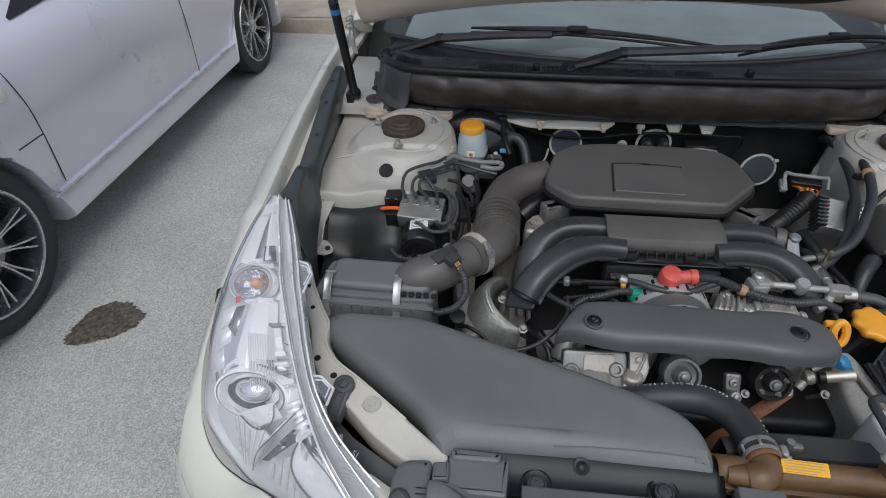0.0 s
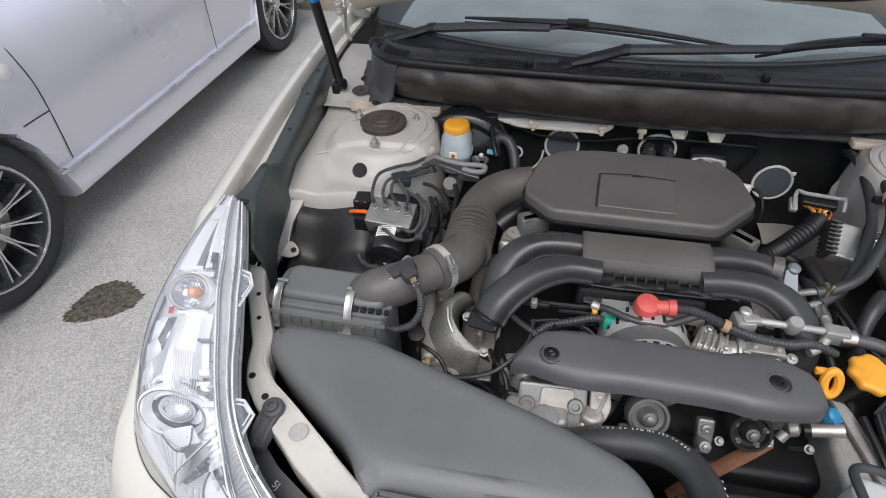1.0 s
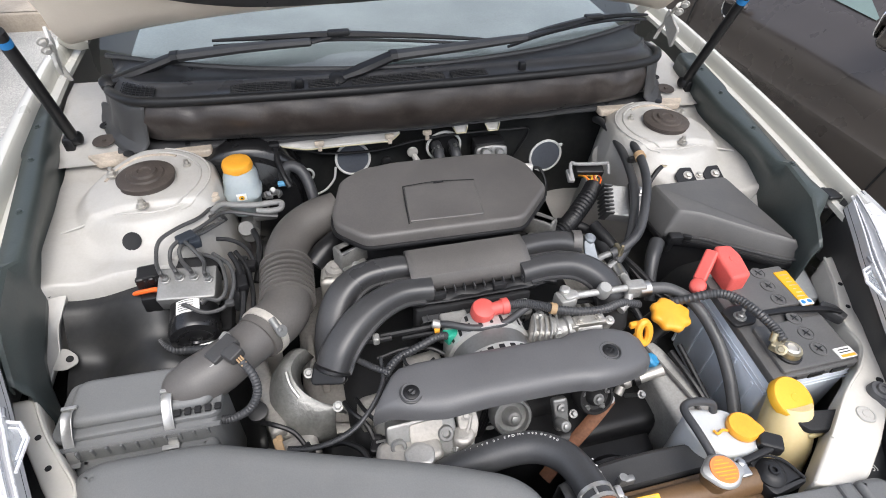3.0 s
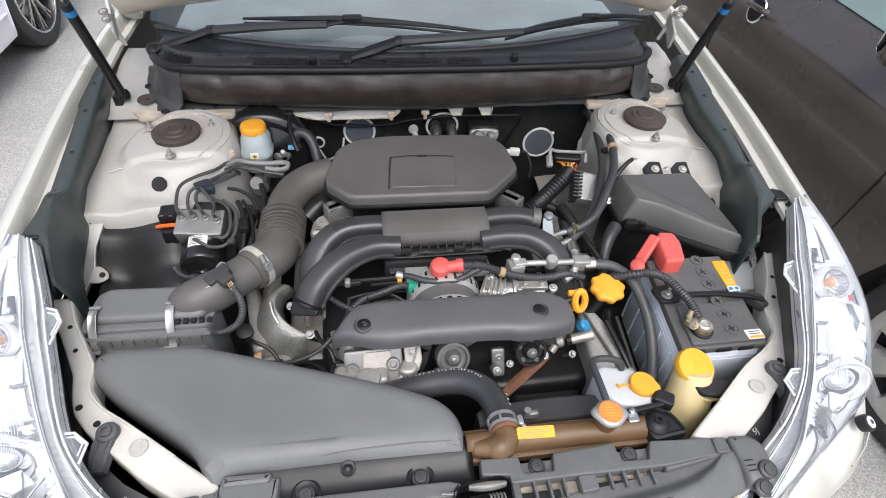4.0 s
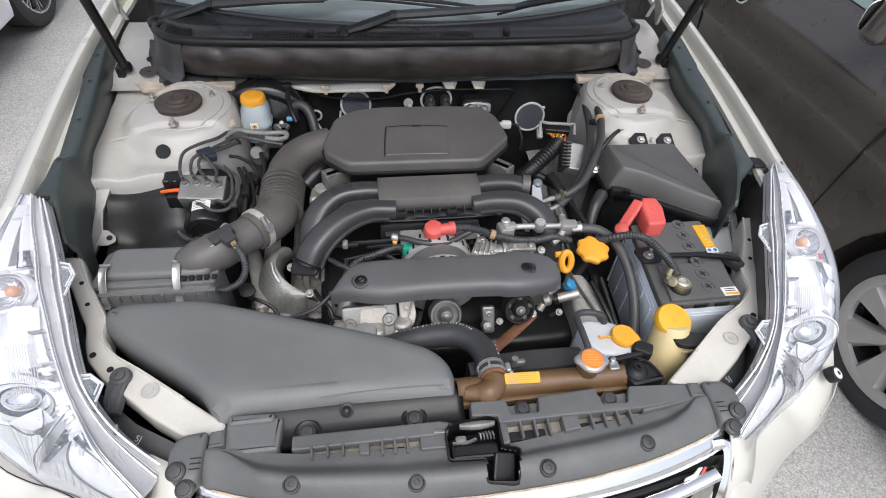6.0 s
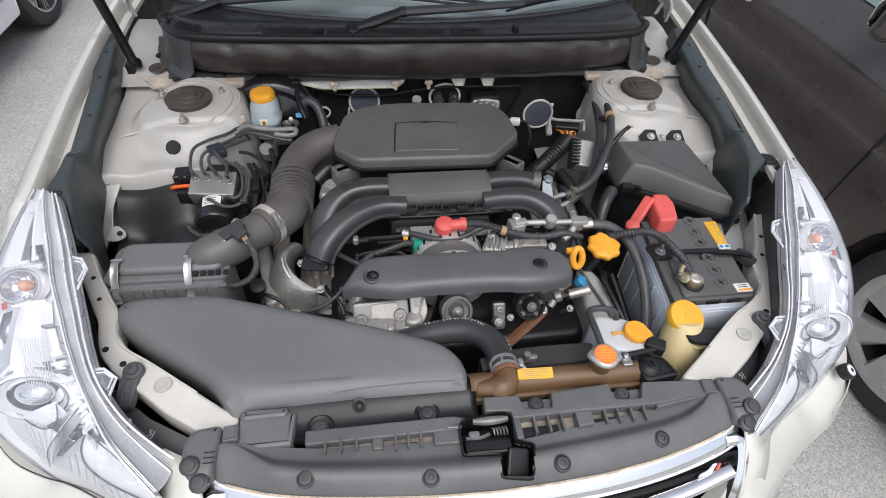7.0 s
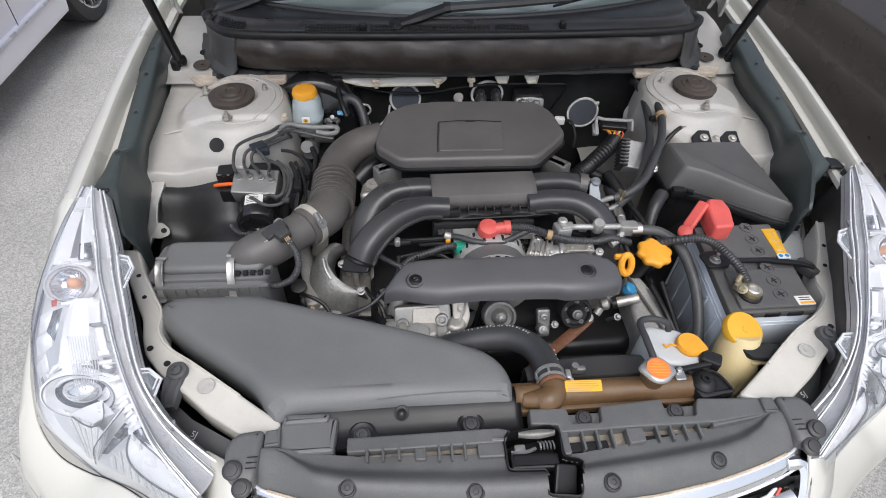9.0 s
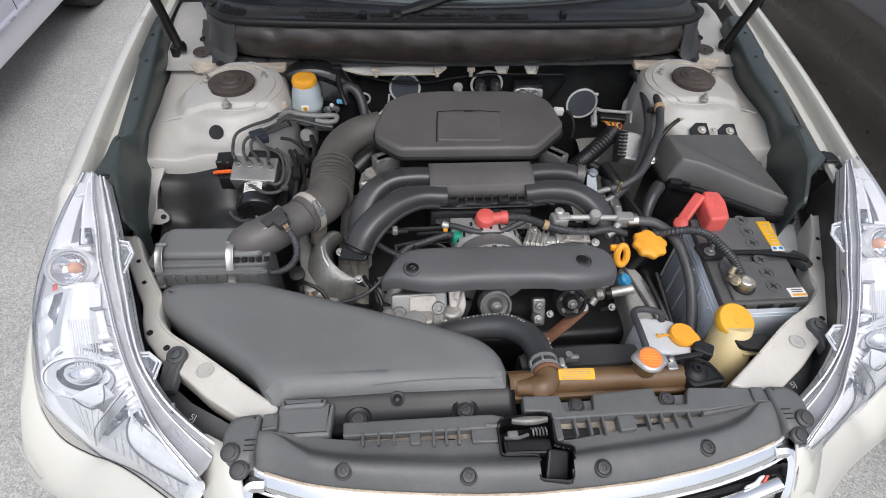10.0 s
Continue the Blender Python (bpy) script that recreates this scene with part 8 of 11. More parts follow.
def aircon_lines():
    t = thing("air_conditioning_pipe", "bright aluminium air-conditioning pipe and fittings", "pipe", (0.2, 0.6, 0.80))
    bm = B()
    box(bm, (0.150, 0.590, 0.866), (0.034, 0.032, 0.052), 0.005, None, 2, 8)
    box(bm, (0.158, 0.588, 0.890), (0.030, 0.020, 0.012), 0.004, None, 2, 8)
    lathe(bm, [(0.010, 0), (0.010, 0.010), (0.007, 0.013), (0, 0.013)], (0.150, 0.598, 0.890), (0, 0, 1), 14)
    part("flange_block", bm, ALU, t, "aluminium flange block")
    bm = B()
    tube(bm, [(0.160, 0.590, 0.886), (0.190, 0.590, 0.886), (0.230, 0.590, 0.884), (0.280, 0.592, 0.880)], 0.0066, 12, 4)
    part("pipe", bm, ALU, t, "bare aluminium pipe")
    bm = B()
    lathe(bm, [(0.012, -0.012), (0.013, -0.008), (0.013, 0.010), (0.0105, 0.014), (0, 0.014)], (0.226, 0.590, 0.886), (0, -0.2, 1), 20)
    part("service_valve", bm, ALU, t, "service valve cap")
    bm = B()
    box(bm, (0.294, 0.592, 0.874), (0.040, 0.026, 0.028), 0.005, None, 2, -5)
    tube(bm, [(0.287, 0.60, 0.873), (0.294, 0.635, 0.868)], 0.009, 12, 1)
    tube(bm, [(0.282, 0.585, 0.868), (0.268, 0.570, 0.862), (0.252, 0.560, 0.858)], 0.008, 12, 4)
    part("junction", bm, ALU, t)
    bm = B()
    tube(bm, [(0.292, 0.628, 0.868), (0.300, 0.680, 0.858)], hose_r(0.0155, 0.0035, 4), 16, 24)
    part("crimp_collar", bm, STEEL, t, "ringed crimp collar")
    bm = B()
    tube(bm, [(0.300, 0.678, 0.859), (0.308, 0.73, 0.845), (0.33, 0.80, 0.81)], 0.0125, 12, 5)
    part("upper_hose", bm, HOSE, t)
    bm = B()
    tube(bm, [(0.300, 0.590, 0.872), (0.325, 0.588, 0.872), (0.362, 0.575, 0.874), (0.390, 0.535, 0.868), (0.402, 0.475, 0.845), (0.400, 0.41, 0.81), (0.385, 0.34, 0.76), (0.37, 0.29, 0.70)], 0.0110, 14, 8)
    part("rubber_hose", bm, material("grey_hose_rubber", (0.070, 0.071, 0.073), 0.45, 0, 0.15, 14, 260, 0.15, 0.0008, dust=0.03), t, "thick grey-black rubber hose")
    bm = B()
    tube(bm, [(0.300, 0.590, 0.872), (0.322, 0.589, 0.872)], 0.0155, 16, 1)
    part("crimp_collar", bm, STEEL, t)
    # compressor below: ribbed body, stepped neck and a bolted strap
    k = thing("air_conditioning_compressor", "ribbed cast alloy compressor beside the alternator", "compressor", (0.12, 0.55, 0.78))
    bm = B()
    slab(bm, rpoly([(0.066, 0.542), (0.108, 0.530), (0.126, 0.572), (0.088, 0.590)], 0.008), 0.79, 0.864, 0.008, 3)
    body = part("body", bm, CAST, k, "ribbed alloy body")
    for q in range(5):
        bm = B()
        x = 0.072 + 0.0095 * q
        tube(bm, [(x, 0.536 - 0.0026 * q, 0.80), (x, 0.537 - 0.0026 * q, 0.856), (x + 0.006, 0.548 - 0.0026 * q, 0.867), (x + 0.016, 0.580 - 0.0026 * q, 0.867)], 0.0026, 6, 3)
        part("rib", bm, ALU, body)
    bm = B()
    lathe(bm, [(0.027, 0), (0.027, 0.010), (0.022, 0.012), (0.022, 0.026), (0.028, 0.028), (0.028, 0.038), (0.019, 0.042), (0.019, 0.090), (0.015, 0.094), (0, 0.094)], (0.112, 0.553, 0.842), (1, -0.10, 0.06), 28)
    part("neck", bm, ALU, k, "stepped alloy neck")
    bm = B()
    box(bm, (0.178, 0.544, 0.868), (0.060, 0.022, 0.010), 0.003, None, 2, -3)
    box(bm, (0.148, 0.540, 0.858), (0.014, 0.016, 0.026), 0.003)
    strap = part("strap", bm, ZINC, k)
    for x in (0.160, 0.196):
        bm = B()
        hexbolt(bm, (x, 0.543, 0.873), 0.005, 0.006)
        part("bolt", bm, ZINC, strap)
    for p in ((0.118, 0.540, 0.862), (0.098, 0.578, 0.862), (0.225, 0.548, 0.850)):
        bm = B()
        lathe(bm, [(0.009, -0.02), (0.009, 0.004), (0.006, 0.005)], p, (0, -0.3, 1), 16)
        hexbolt(bm, Vector(p) + Vector((0, -0.001, 0.004)), 0.005, 0.006, (0, -0.3, 1))
        part("boss", bm, ALU, k)


def oil_filler():
    t = thing("oil_filler_cap", "scalloped orange plastic oil filler cap on its neck", "oil cap", (0.331, 0.527, 0.78))
    c = (0.331, 0.526, 0.858)
    bm = B()
    rings = []
    for r0, z in ((0.026, 0.0), (0.030, 0.001), (0.034, 0.004), (0.0345, 0.012), (0.032, 0.0165), (0.028, 0.018), (0.012, 0.0183), (0.0005, 0.0183)):
        amp = 0.065 if r0 > 0.02 else 0.02
        rings.append([(c[0] + r0 * (1 + amp * math.cos(8 * a)) * math.cos(a), c[1] + r0 * (1 + amp * math.cos(8 * a)) * math.sin(a) - 0.25 * z, c[2] + z + 0.12 * r0 * math.sin(a)) for a in (math.tau * k / 64 for k in range(64))])
    loft(bm, rings)
    cap = part("cap", bm, ORANGE, t, "scalloped orange cap", sharp=60)
    bm = B()
    for k in range(3):
        box(bm, (c[0] + 0.004, c[1] + 0.010 - 0.008 * k, c[2] + 0.0175 + 0.0012 * (1 - k)), (0.026 - 0.005 * abs(k - 1), 0.0025, 0.0012), 0.0004, None, 1, -14)
    part("raised_mark", bm, ORANGE, cap)
    bm = B()
    tube(bm, [(0.331, 0.528, 0.862), (0.325, 0.54, 0.82), (0.30, 0.56, 0.75)], 0.025, 18, 4)
    part("neck", bm, BLACK, t)
    d = thing("oil_dipstick", "orange looped oil dipstick handle", "dipstick", (0.268, 0.50, 0.80))
    bm = B()
    pts = [(0.267 + 0.0105 * math.cos(a), 0.502 + 0.009 * math.sin(a), 0.860 + 0.018 * math.sin(a)) for a in (math.tau * k / 16 for k in range(17))]
    tube(bm, pts, 0.0072, 8, 3, False)
    box(bm, (0.253, 0.515, 0.870), (0.020, 0.010, 0.012), 0.003)
    tube(bm, [(0.262, 0.508, 0.845), (0.258, 0.515, 0.81)], 0.007, 10, 1)
    part("handle", bm, ORANGE, d)
    bm = B()
    tube(bm, [(0.260, 0.513, 0.825), (0.25, 0.53, 0.76), (0.24, 0.54, 0.70)], 0.005, 8, 3)
    part("tube", bm, PIPE, d)


def pipework():
    """Silver bracket and wiring left of the manifold."""
    t = thing("gearbox_mount_bracket", "curved silver steel bracket beside the intake runner", "bracket", (-0.33, 0.56, 0.70))
    rim = spread([(-0.318, 0.618, 0.835), (-0.338, 0.598, 0.838), (-0.344, 0.572, 0.832), (-0.330, 0.545, 0.820), (-0.305, 0.528, 0.806), (-0.276, 0.520, 0.795)], 4)
    foot = spread([(-0.362, 0.632, 0.800), (-0.384, 0.600, 0.790), (-0.386, 0.555, 0.778), (-0.362, 0.512, 0.765), (-0.322, 0.495, 0.755), (-0.285, 0.502, 0.760)], 4)
    bm = B()
    rows = []
    for a, b in zip(rim, foot):
        inner = a + Vector((0.012, 0.006, -0.035))
        rows.append([inner, a + Vector((0.003, 0.001, -0.006)), a] + [a.lerp(b, t) + Vector((0, 0, 0.014 * math.sin(math.pi * t) ** 0.8)) for t in (0.2, 0.4, 0.6, 0.8)] + [b, b + Vector((0, 0, -0.05))])
    sheet(bm, rows)
    part("saddle", bm, material("dull_silver_pressing", (0.23, 0.23, 0.22), 0.46, 0.5, 0.25, 26, 160, 0.5, 0.002, dust=0.2), t, "curved dull silver pressing", solid=0.003)
    bm = B()
    tube(bm, [(-0.352, 0.575, 0.838), (-0.347, 0.553, 0.830), (-0.336, 0.535, 0.818)], 0.003, 6, 4)
    part("pressed_rib", bm, ALU, t)
    for p in ((-0.318, 0.592, 0.80), (-0.276, 0.517, 0.797)):
        bm = B()
        hexbolt(bm, p, 0.006, 0.009, (0, -0.4, 0.9))
        part("bolt", bm, DULL, t)
    # the gearbox side behind and below
    bm = B()
    for p, s in (((-0.36, 0.54, 0.72), (0.06, 0.07, 0.09)), ((-0.35, 0.48, 0.73), (0.07, 0.05, 0.06)), ((-0.395, 0.60, 0.72), (0.03, 0.20, 0.12))):
        box(bm, p, s, 0.01, None, 3, 12)
    part("housing_lug", bm, CAST, t, "dusty cast lugs")
    bm = B()
    lathe(bm, [(0.016, 0), (0.016, 0.01), (0.008, 0.012), (0, 0.012)], (-0.405, 0.54, 0.79), (0, -0.3, 1), 18)
    part("rubber_bush", bm, RUBBER, t)
    # wiring loom
    w = thing("engine_wiring_loom", "black taped wiring loom draped over the engine", "wiring", (-0.2, 0.5, 0.76))
    for pts, r, rib in (
            ([(-0.36, 0.455, 0.80), (-0.31, 0.440, 0.818), (-0.26, 0.445, 0.835), (-0.225, 0.470, 0.85), (-0.20, 0.51, 0.855), (-0.195, 0.56, 0.85)], 0.0037, True),
            ([(-0.36, 0.462, 0.795), (-0.31, 0.447, 0.81), (-0.26, 0.452, 0.828), (-0.22, 0.478, 0.842), (-0.19, 0.52, 0.85)], 0.0036, False),
            ([(-0.195, 0.52, 0.855), (-0.17, 0.545, 0.858), (-0.135, 0.558, 0.860), (-0.095, 0.572, 0.862), (-0.075, 0.575, 0.858)], 0.0076, True),
            ([(-0.235, 0.57, 0.845), (-0.21, 0.54, 0.855), (-0.185, 0.52, 0.86)], 0.0058, True),
            ([(-0.21, 0.61, 0.845), (-0.16, 0.605, 0.85), (-0.10, 0.602, 0.855), (-0.05, 0.605, 0.86)], 0.0058, False),
            ([(-0.16, 0.555, 0.862), (-0.155, 0.525, 0.862), (-0.13, 0.515, 0.864), (-0.11, 0.53, 0.862)], 0.0029, False),
            ([(-0.24, 0.60, 0.855), (-0.20, 0.592, 0.858), (-0.17, 0.59, 0.86)], 0.0050, False)):
        bm = B()
        if rib:
            conduit(bm, pts, r, 0.0055, 10)
        else:
            tube(bm, pts, r, 8, 7)
        part("loom_branch", bm, HOSE if rib else RUBBER, w)
    bm = B()
    box(bm, (-0.197, 0.592, 0.861), (0.012, 0.016, 0.016), 0.003)
    part("grey_clip", bm, ALU, w)
    bm = B()
    box(bm, (-0.092, 0.582, 0.868), (0.010, 0.008, 0.008), 0.002)
    part("orange_clip", bm, ORANGE, w)


def clutter():
    """Small hoses, plugs and brackets round the engine's front corner."""
    w = thing("sensor_wiring", "thin black sensor leads and plugs over the engine", "wiring", (-0.25, 0.5, 0.78))
    for pts, r in (([(-0.40, 0.52, 0.79), (-0.38, 0.50, 0.81), (-0.35, 0.485, 0.80), (-0.33, 0.46, 0.78)], 0.004), ([(-0.265, 0.52, 0.80), (-0.255, 0.49, 0.815), (-0.235, 0.465, 0.81), (-0.225, 0.44, 0.79)], 0.0045),
                   ([(-0.245, 0.53, 0.79), (-0.235, 0.50, 0.80), (-0.22, 0.475, 0.80)], 0.0035), ([(-0.30, 0.47, 0.765), (-0.27, 0.455, 0.785), (-0.245, 0.43, 0.79), (-0.24, 0.40, 0.78)], 0.005),
                   ([(-0.15, 0.60, 0.84), (-0.10, 0.592, 0.85), (-0.04, 0.585, 0.852)], 0.0045), ([(-0.20, 0.57, 0.835), (-0.15, 0.575, 0.842), (-0.11, 0.565, 0.845), (-0.085, 0.55, 0.84)], 0.004),
                   ([(0.10, 0.60, 0.85), (0.14, 0.605, 0.86), (0.19, 0.60, 0.855), (0.23, 0.61, 0.84)], 0.005), ([(0.27, 0.60, 0.85), (0.29, 0.57, 0.845), (0.295, 0.53, 0.83)], 0.006)):
        bm = B()
        tube(bm, pts, r, 8, 6)
        part("lead", bm, RUBBER, w)
    for p, d, turn, mt in (((-0.335, 0.458, 0.778), (0.024, 0.018, 0.020), 30, BLACK), ((-0.222, 0.436, 0.790), (0.022, 0.030, 0.018), -20, BLACK), ((-0.235, 0.395, 0.785), (0.026, 0.018, 0.020), 10, MID), ((-0.375, 0.475, 0.775), (0.014, 0.040, 0.012), 15, TAPE), ((0.232, 0.612, 0.842), (0.026, 0.020, 0.020), 25, BLACK), ((-0.036, 0.588, 0.853), (0.020, 0.014, 0.016), 0, BLACK), ((-0.350, 0.440, 0.770), (0.018, 0.010, 0.026), 30, PAPER)):
        bm = B()
        box(bm, p, d, 0.003, None, 2, turn)
        box(bm, (p[0], p[1] + d[1] * 0.4, p[2] + d[2] * 0.3), (d[0] * 0.7, d[1] * 0.3, d[2] * 0.6), 0.002, None, 1, turn)
        part("plug", bm, mt, w)
    h = thing("bypass_hose", "short black coolant hose with spring clips", "hose", (-0.38, 0.46, 0.72))
    bm = B()
    tube(bm, [(-0.405, 0.475, 0.76), (-0.385, 0.455, 0.785), (-0.355, 0.445, 0.79), (-0.325, 0.45, 0.775)], 0.013, 12, 6)
    hose = part("hose", bm, RUBBER, h)
    for c, a in (((-0.392, 0.462, 0.778), (0.5, -0.5, 0.6)), ((-0.338, 0.447, 0.784), (0.9, 0.2, -0.4))):
        bm = B()
        lathe(bm, [(0.0132, -0.004), (0.0145, -0.0035), (0.0145, 0.0035), (0.0132, 0.004)], c, a, 20)
        part("spring_clip", bm, DULL, hose)


engine()
resonator()
manifold()
belt_shield()
alternator()
aircon_lines()
oil_filler()
pipework()
clutter()

# ---- intake side ----
def intake_duct():
    t = thing("air_intake_duct", "broad dark grey plastic air intake duct", "air duct", (-0.3, 0.3, 0.80))
    out = [(-0.632, 0.445), (-0.600, 0.460), (-0.455, 0.452), (-0.40, 0.432), (-0.308, 0.402), (-0.146, 0.352), (-0.05, 0.313), (-0.020, 0.282), (-0.010, 0.235), (-0.012, 0.208), (-0.06, 0.212), (-0.209, 0.217), (-0.375, 0.215), (-0.392, 0.196), (-0.406, 0.200), (-0.432, 0.254), (-0.492, 0.301), (-0.578, 0.364), (-0.630, 0.412)]

    def crown(x, y, z):
        top = ease(0.82, 0.875, z)
        lift = 0.010 * math.sin(math.pi * min(max((x + 0.63) / 0.62, 0), 1)) + 0.008 * ease(-0.15, -0.45, x) * ease(0.22, 0.40, y)
        front = -0.012 * ease(0.26, 0.20, y)
        return (x, y, z + top * (lift + front))
    bm = B()
    poly = rpoly(out, [0.03, 0.03, 0.04, 0.04, 0.05, 0.05, 0.05, 0.03, 0.03, 0.02, 0.01, 0.01, 0.015, 0.012, 0.012, 0.04, 0.05, 0.05, 0.03], 4)
    slab(bm, poly, 0.79, 0.876, 0.024, 5, True, None, crown)
    part("duct_shell", bm, GREY, t, "smooth dark grey duct shell", sharp=50)
    # crease and moulding dimples
    bm = B()
    tube(bm, [(-0.24, 0.226, 0.8745), (-0.18, 0.230, 0.8755), (-0.10, 0.231, 0.8750), (-0.035, 0.230, 0.8715)], 0.0012, 6, 5)
    part("mould_line", bm, GREY, t)
    # mouth piece stepping down to the support panel
    bm = B()
    rows = []
    for i in range(31):
        x = -0.375 + 0.37 * i / 30
        rows.append([(x, 0.240, 0.864), (x, 0.216, 0.860), (x, 0.206, 0.856), (x, 0.196, 0.850), (x, 0.184, 0.847), (x, 0.170, 0.848), (x, 0.160, 0.853), (x, 0.156, 0.84)])
    sheet(bm, rows)
    part("mouth", bm, BLACK, t, "black duct mouth", solid=0.003)
    for pts, z1 in (([(-0.395, 0.15), (-0.305, 0.15), (-0.300, 0.206), (-0.395, 0.208)], 0.864), ([(-0.385, 0.196), (-0.315, 0.196), (-0.312, 0.212), (-0.385, 0.214)], 0.870)):
        bm = B()
        slab(bm, rpoly(pts, 0.006), 0.83, z1, 0.006, 2)
        part("mouth_block", bm, GREY, t)
    for x, y in ((-0.263, 0.181), (-0.09, 0.186)):
        bm = B()
        lathe(bm, [(0.022, -0.004), (0.022, 0.003), (0.019, 0.0045), (0.0165, 0.003), (0.0, 0.003)], (x, y, 0.847), (0, -0.1, 1), 26)
        part("clip_boss", bm, BLACK, t)
    bm = B()
    lathe(bm, [(0.012, -0.006), (0.012, 0.002), (0.008, 0.003), (0, -0.002)], (-0.20, 0.209, 0.858), (0, -0.6, 0.8), 20)
    part("drain_scoop", bm, BLACK, t)


def air_cleaner():
    t = thing("air_cleaner_box", "ribbed black plastic air cleaner box with steel latches", "air filter box", (-0.56, 0.53, 0.68))
    bm = B()
    slab(bm, rpoly([(-0.664, 0.488), (-0.452, 0.484), (-0.446, 0.582), (-0.655, 0.590)], 0.02, 4), 0.66, 0.866, 0.010, 3)
    part("lower_case", bm, GREY, t)
    bm = B()
    slab(bm, rpoly([(-0.648, 0.440), (-0.46, 0.436), (-0.455, 0.495), (-0.655, 0.50)], 0.02, 4), 0.66, 0.836, 0.014, 3)
    part("outlet_step", bm, GREY, t)
    bm = B()
    slab(bm, rpoly([(-0.676, 0.502), (-0.446, 0.498), (-0.438, 0.590), (-0.664, 0.600)], 0.018, 4), 0.860, 0.874, 0.004, 2)
    part("rim", bm, GREY, t)
    bm = B()
    slab(bm, rpoly([(-0.655, 0.516), (-0.455, 0.512), (-0.450, 0.586), (-0.650, 0.592)], 0.022, 4), 0.868, 0.889, 0.010, 4, True, None, lambda x, y, z: (x, y, z + 0.003 * ease(0.51, 0.6, y) * ease(0.872, 0.889, z)))
    part("lid", bm, GREY, t, "dark grey lid", sharp=50)
    for k in range(11):
        x = -0.660 + 0.0195 * k
        bm = B()
        box(bm, (x, 0.490, 0.855), (0.0034, 0.015, 0.016), 0.001, None, 1)
        part("rib", bm, GREY, t)
    bm = B()
    tube(bm, [(-0.672, 0.492, 0.864), (-0.56, 0.489, 0.864), (-0.446, 0.488, 0.864)], 0.004, 6, 3)
    part("rim_bead", bm, GREY, t)
    for k in range(5):
        bm = B()
        box(bm, (-0.503 + 0.014 * k, 0.507, 0.880), (0.009, 0.010, 0.006), 0.001, None, 1)
        part("rim_window", bm, DARK, t)
    for x in (-0.648, -0.516):
        bm = B()
        rows = []
        for y, z in ((0.540, 0.894), (0.530, 0.8985), (0.519, 0.896), (0.508, 0.888), (0.4995, 0.880), (0.4905, 0.866), (0.484, 0.852), (0.480, 0.842)):
            rows.append([(x - 0.0068, y, z), (x - 0.0060, y, z - 0.0006), (x + 0.0060, y, z - 0.0006), (x + 0.0068, y, z)])
        sheet(bm, rows)
        lt = part("latch", bm, LATCH, t, "bright spring steel latch", solid=0.0014)
        bm = B()
        box(bm, (x, 0.540, 0.8945), (0.021, 0.006, 0.004), 0.001)
        part("latch_hook", bm, LATCH, lt)
        bm = B()
        box(bm, (x - 0.004, 0.478, 0.842), (0.024, 0.008, 0.003), 0.001)
        part("latch_foot", bm, LATCH, lt)


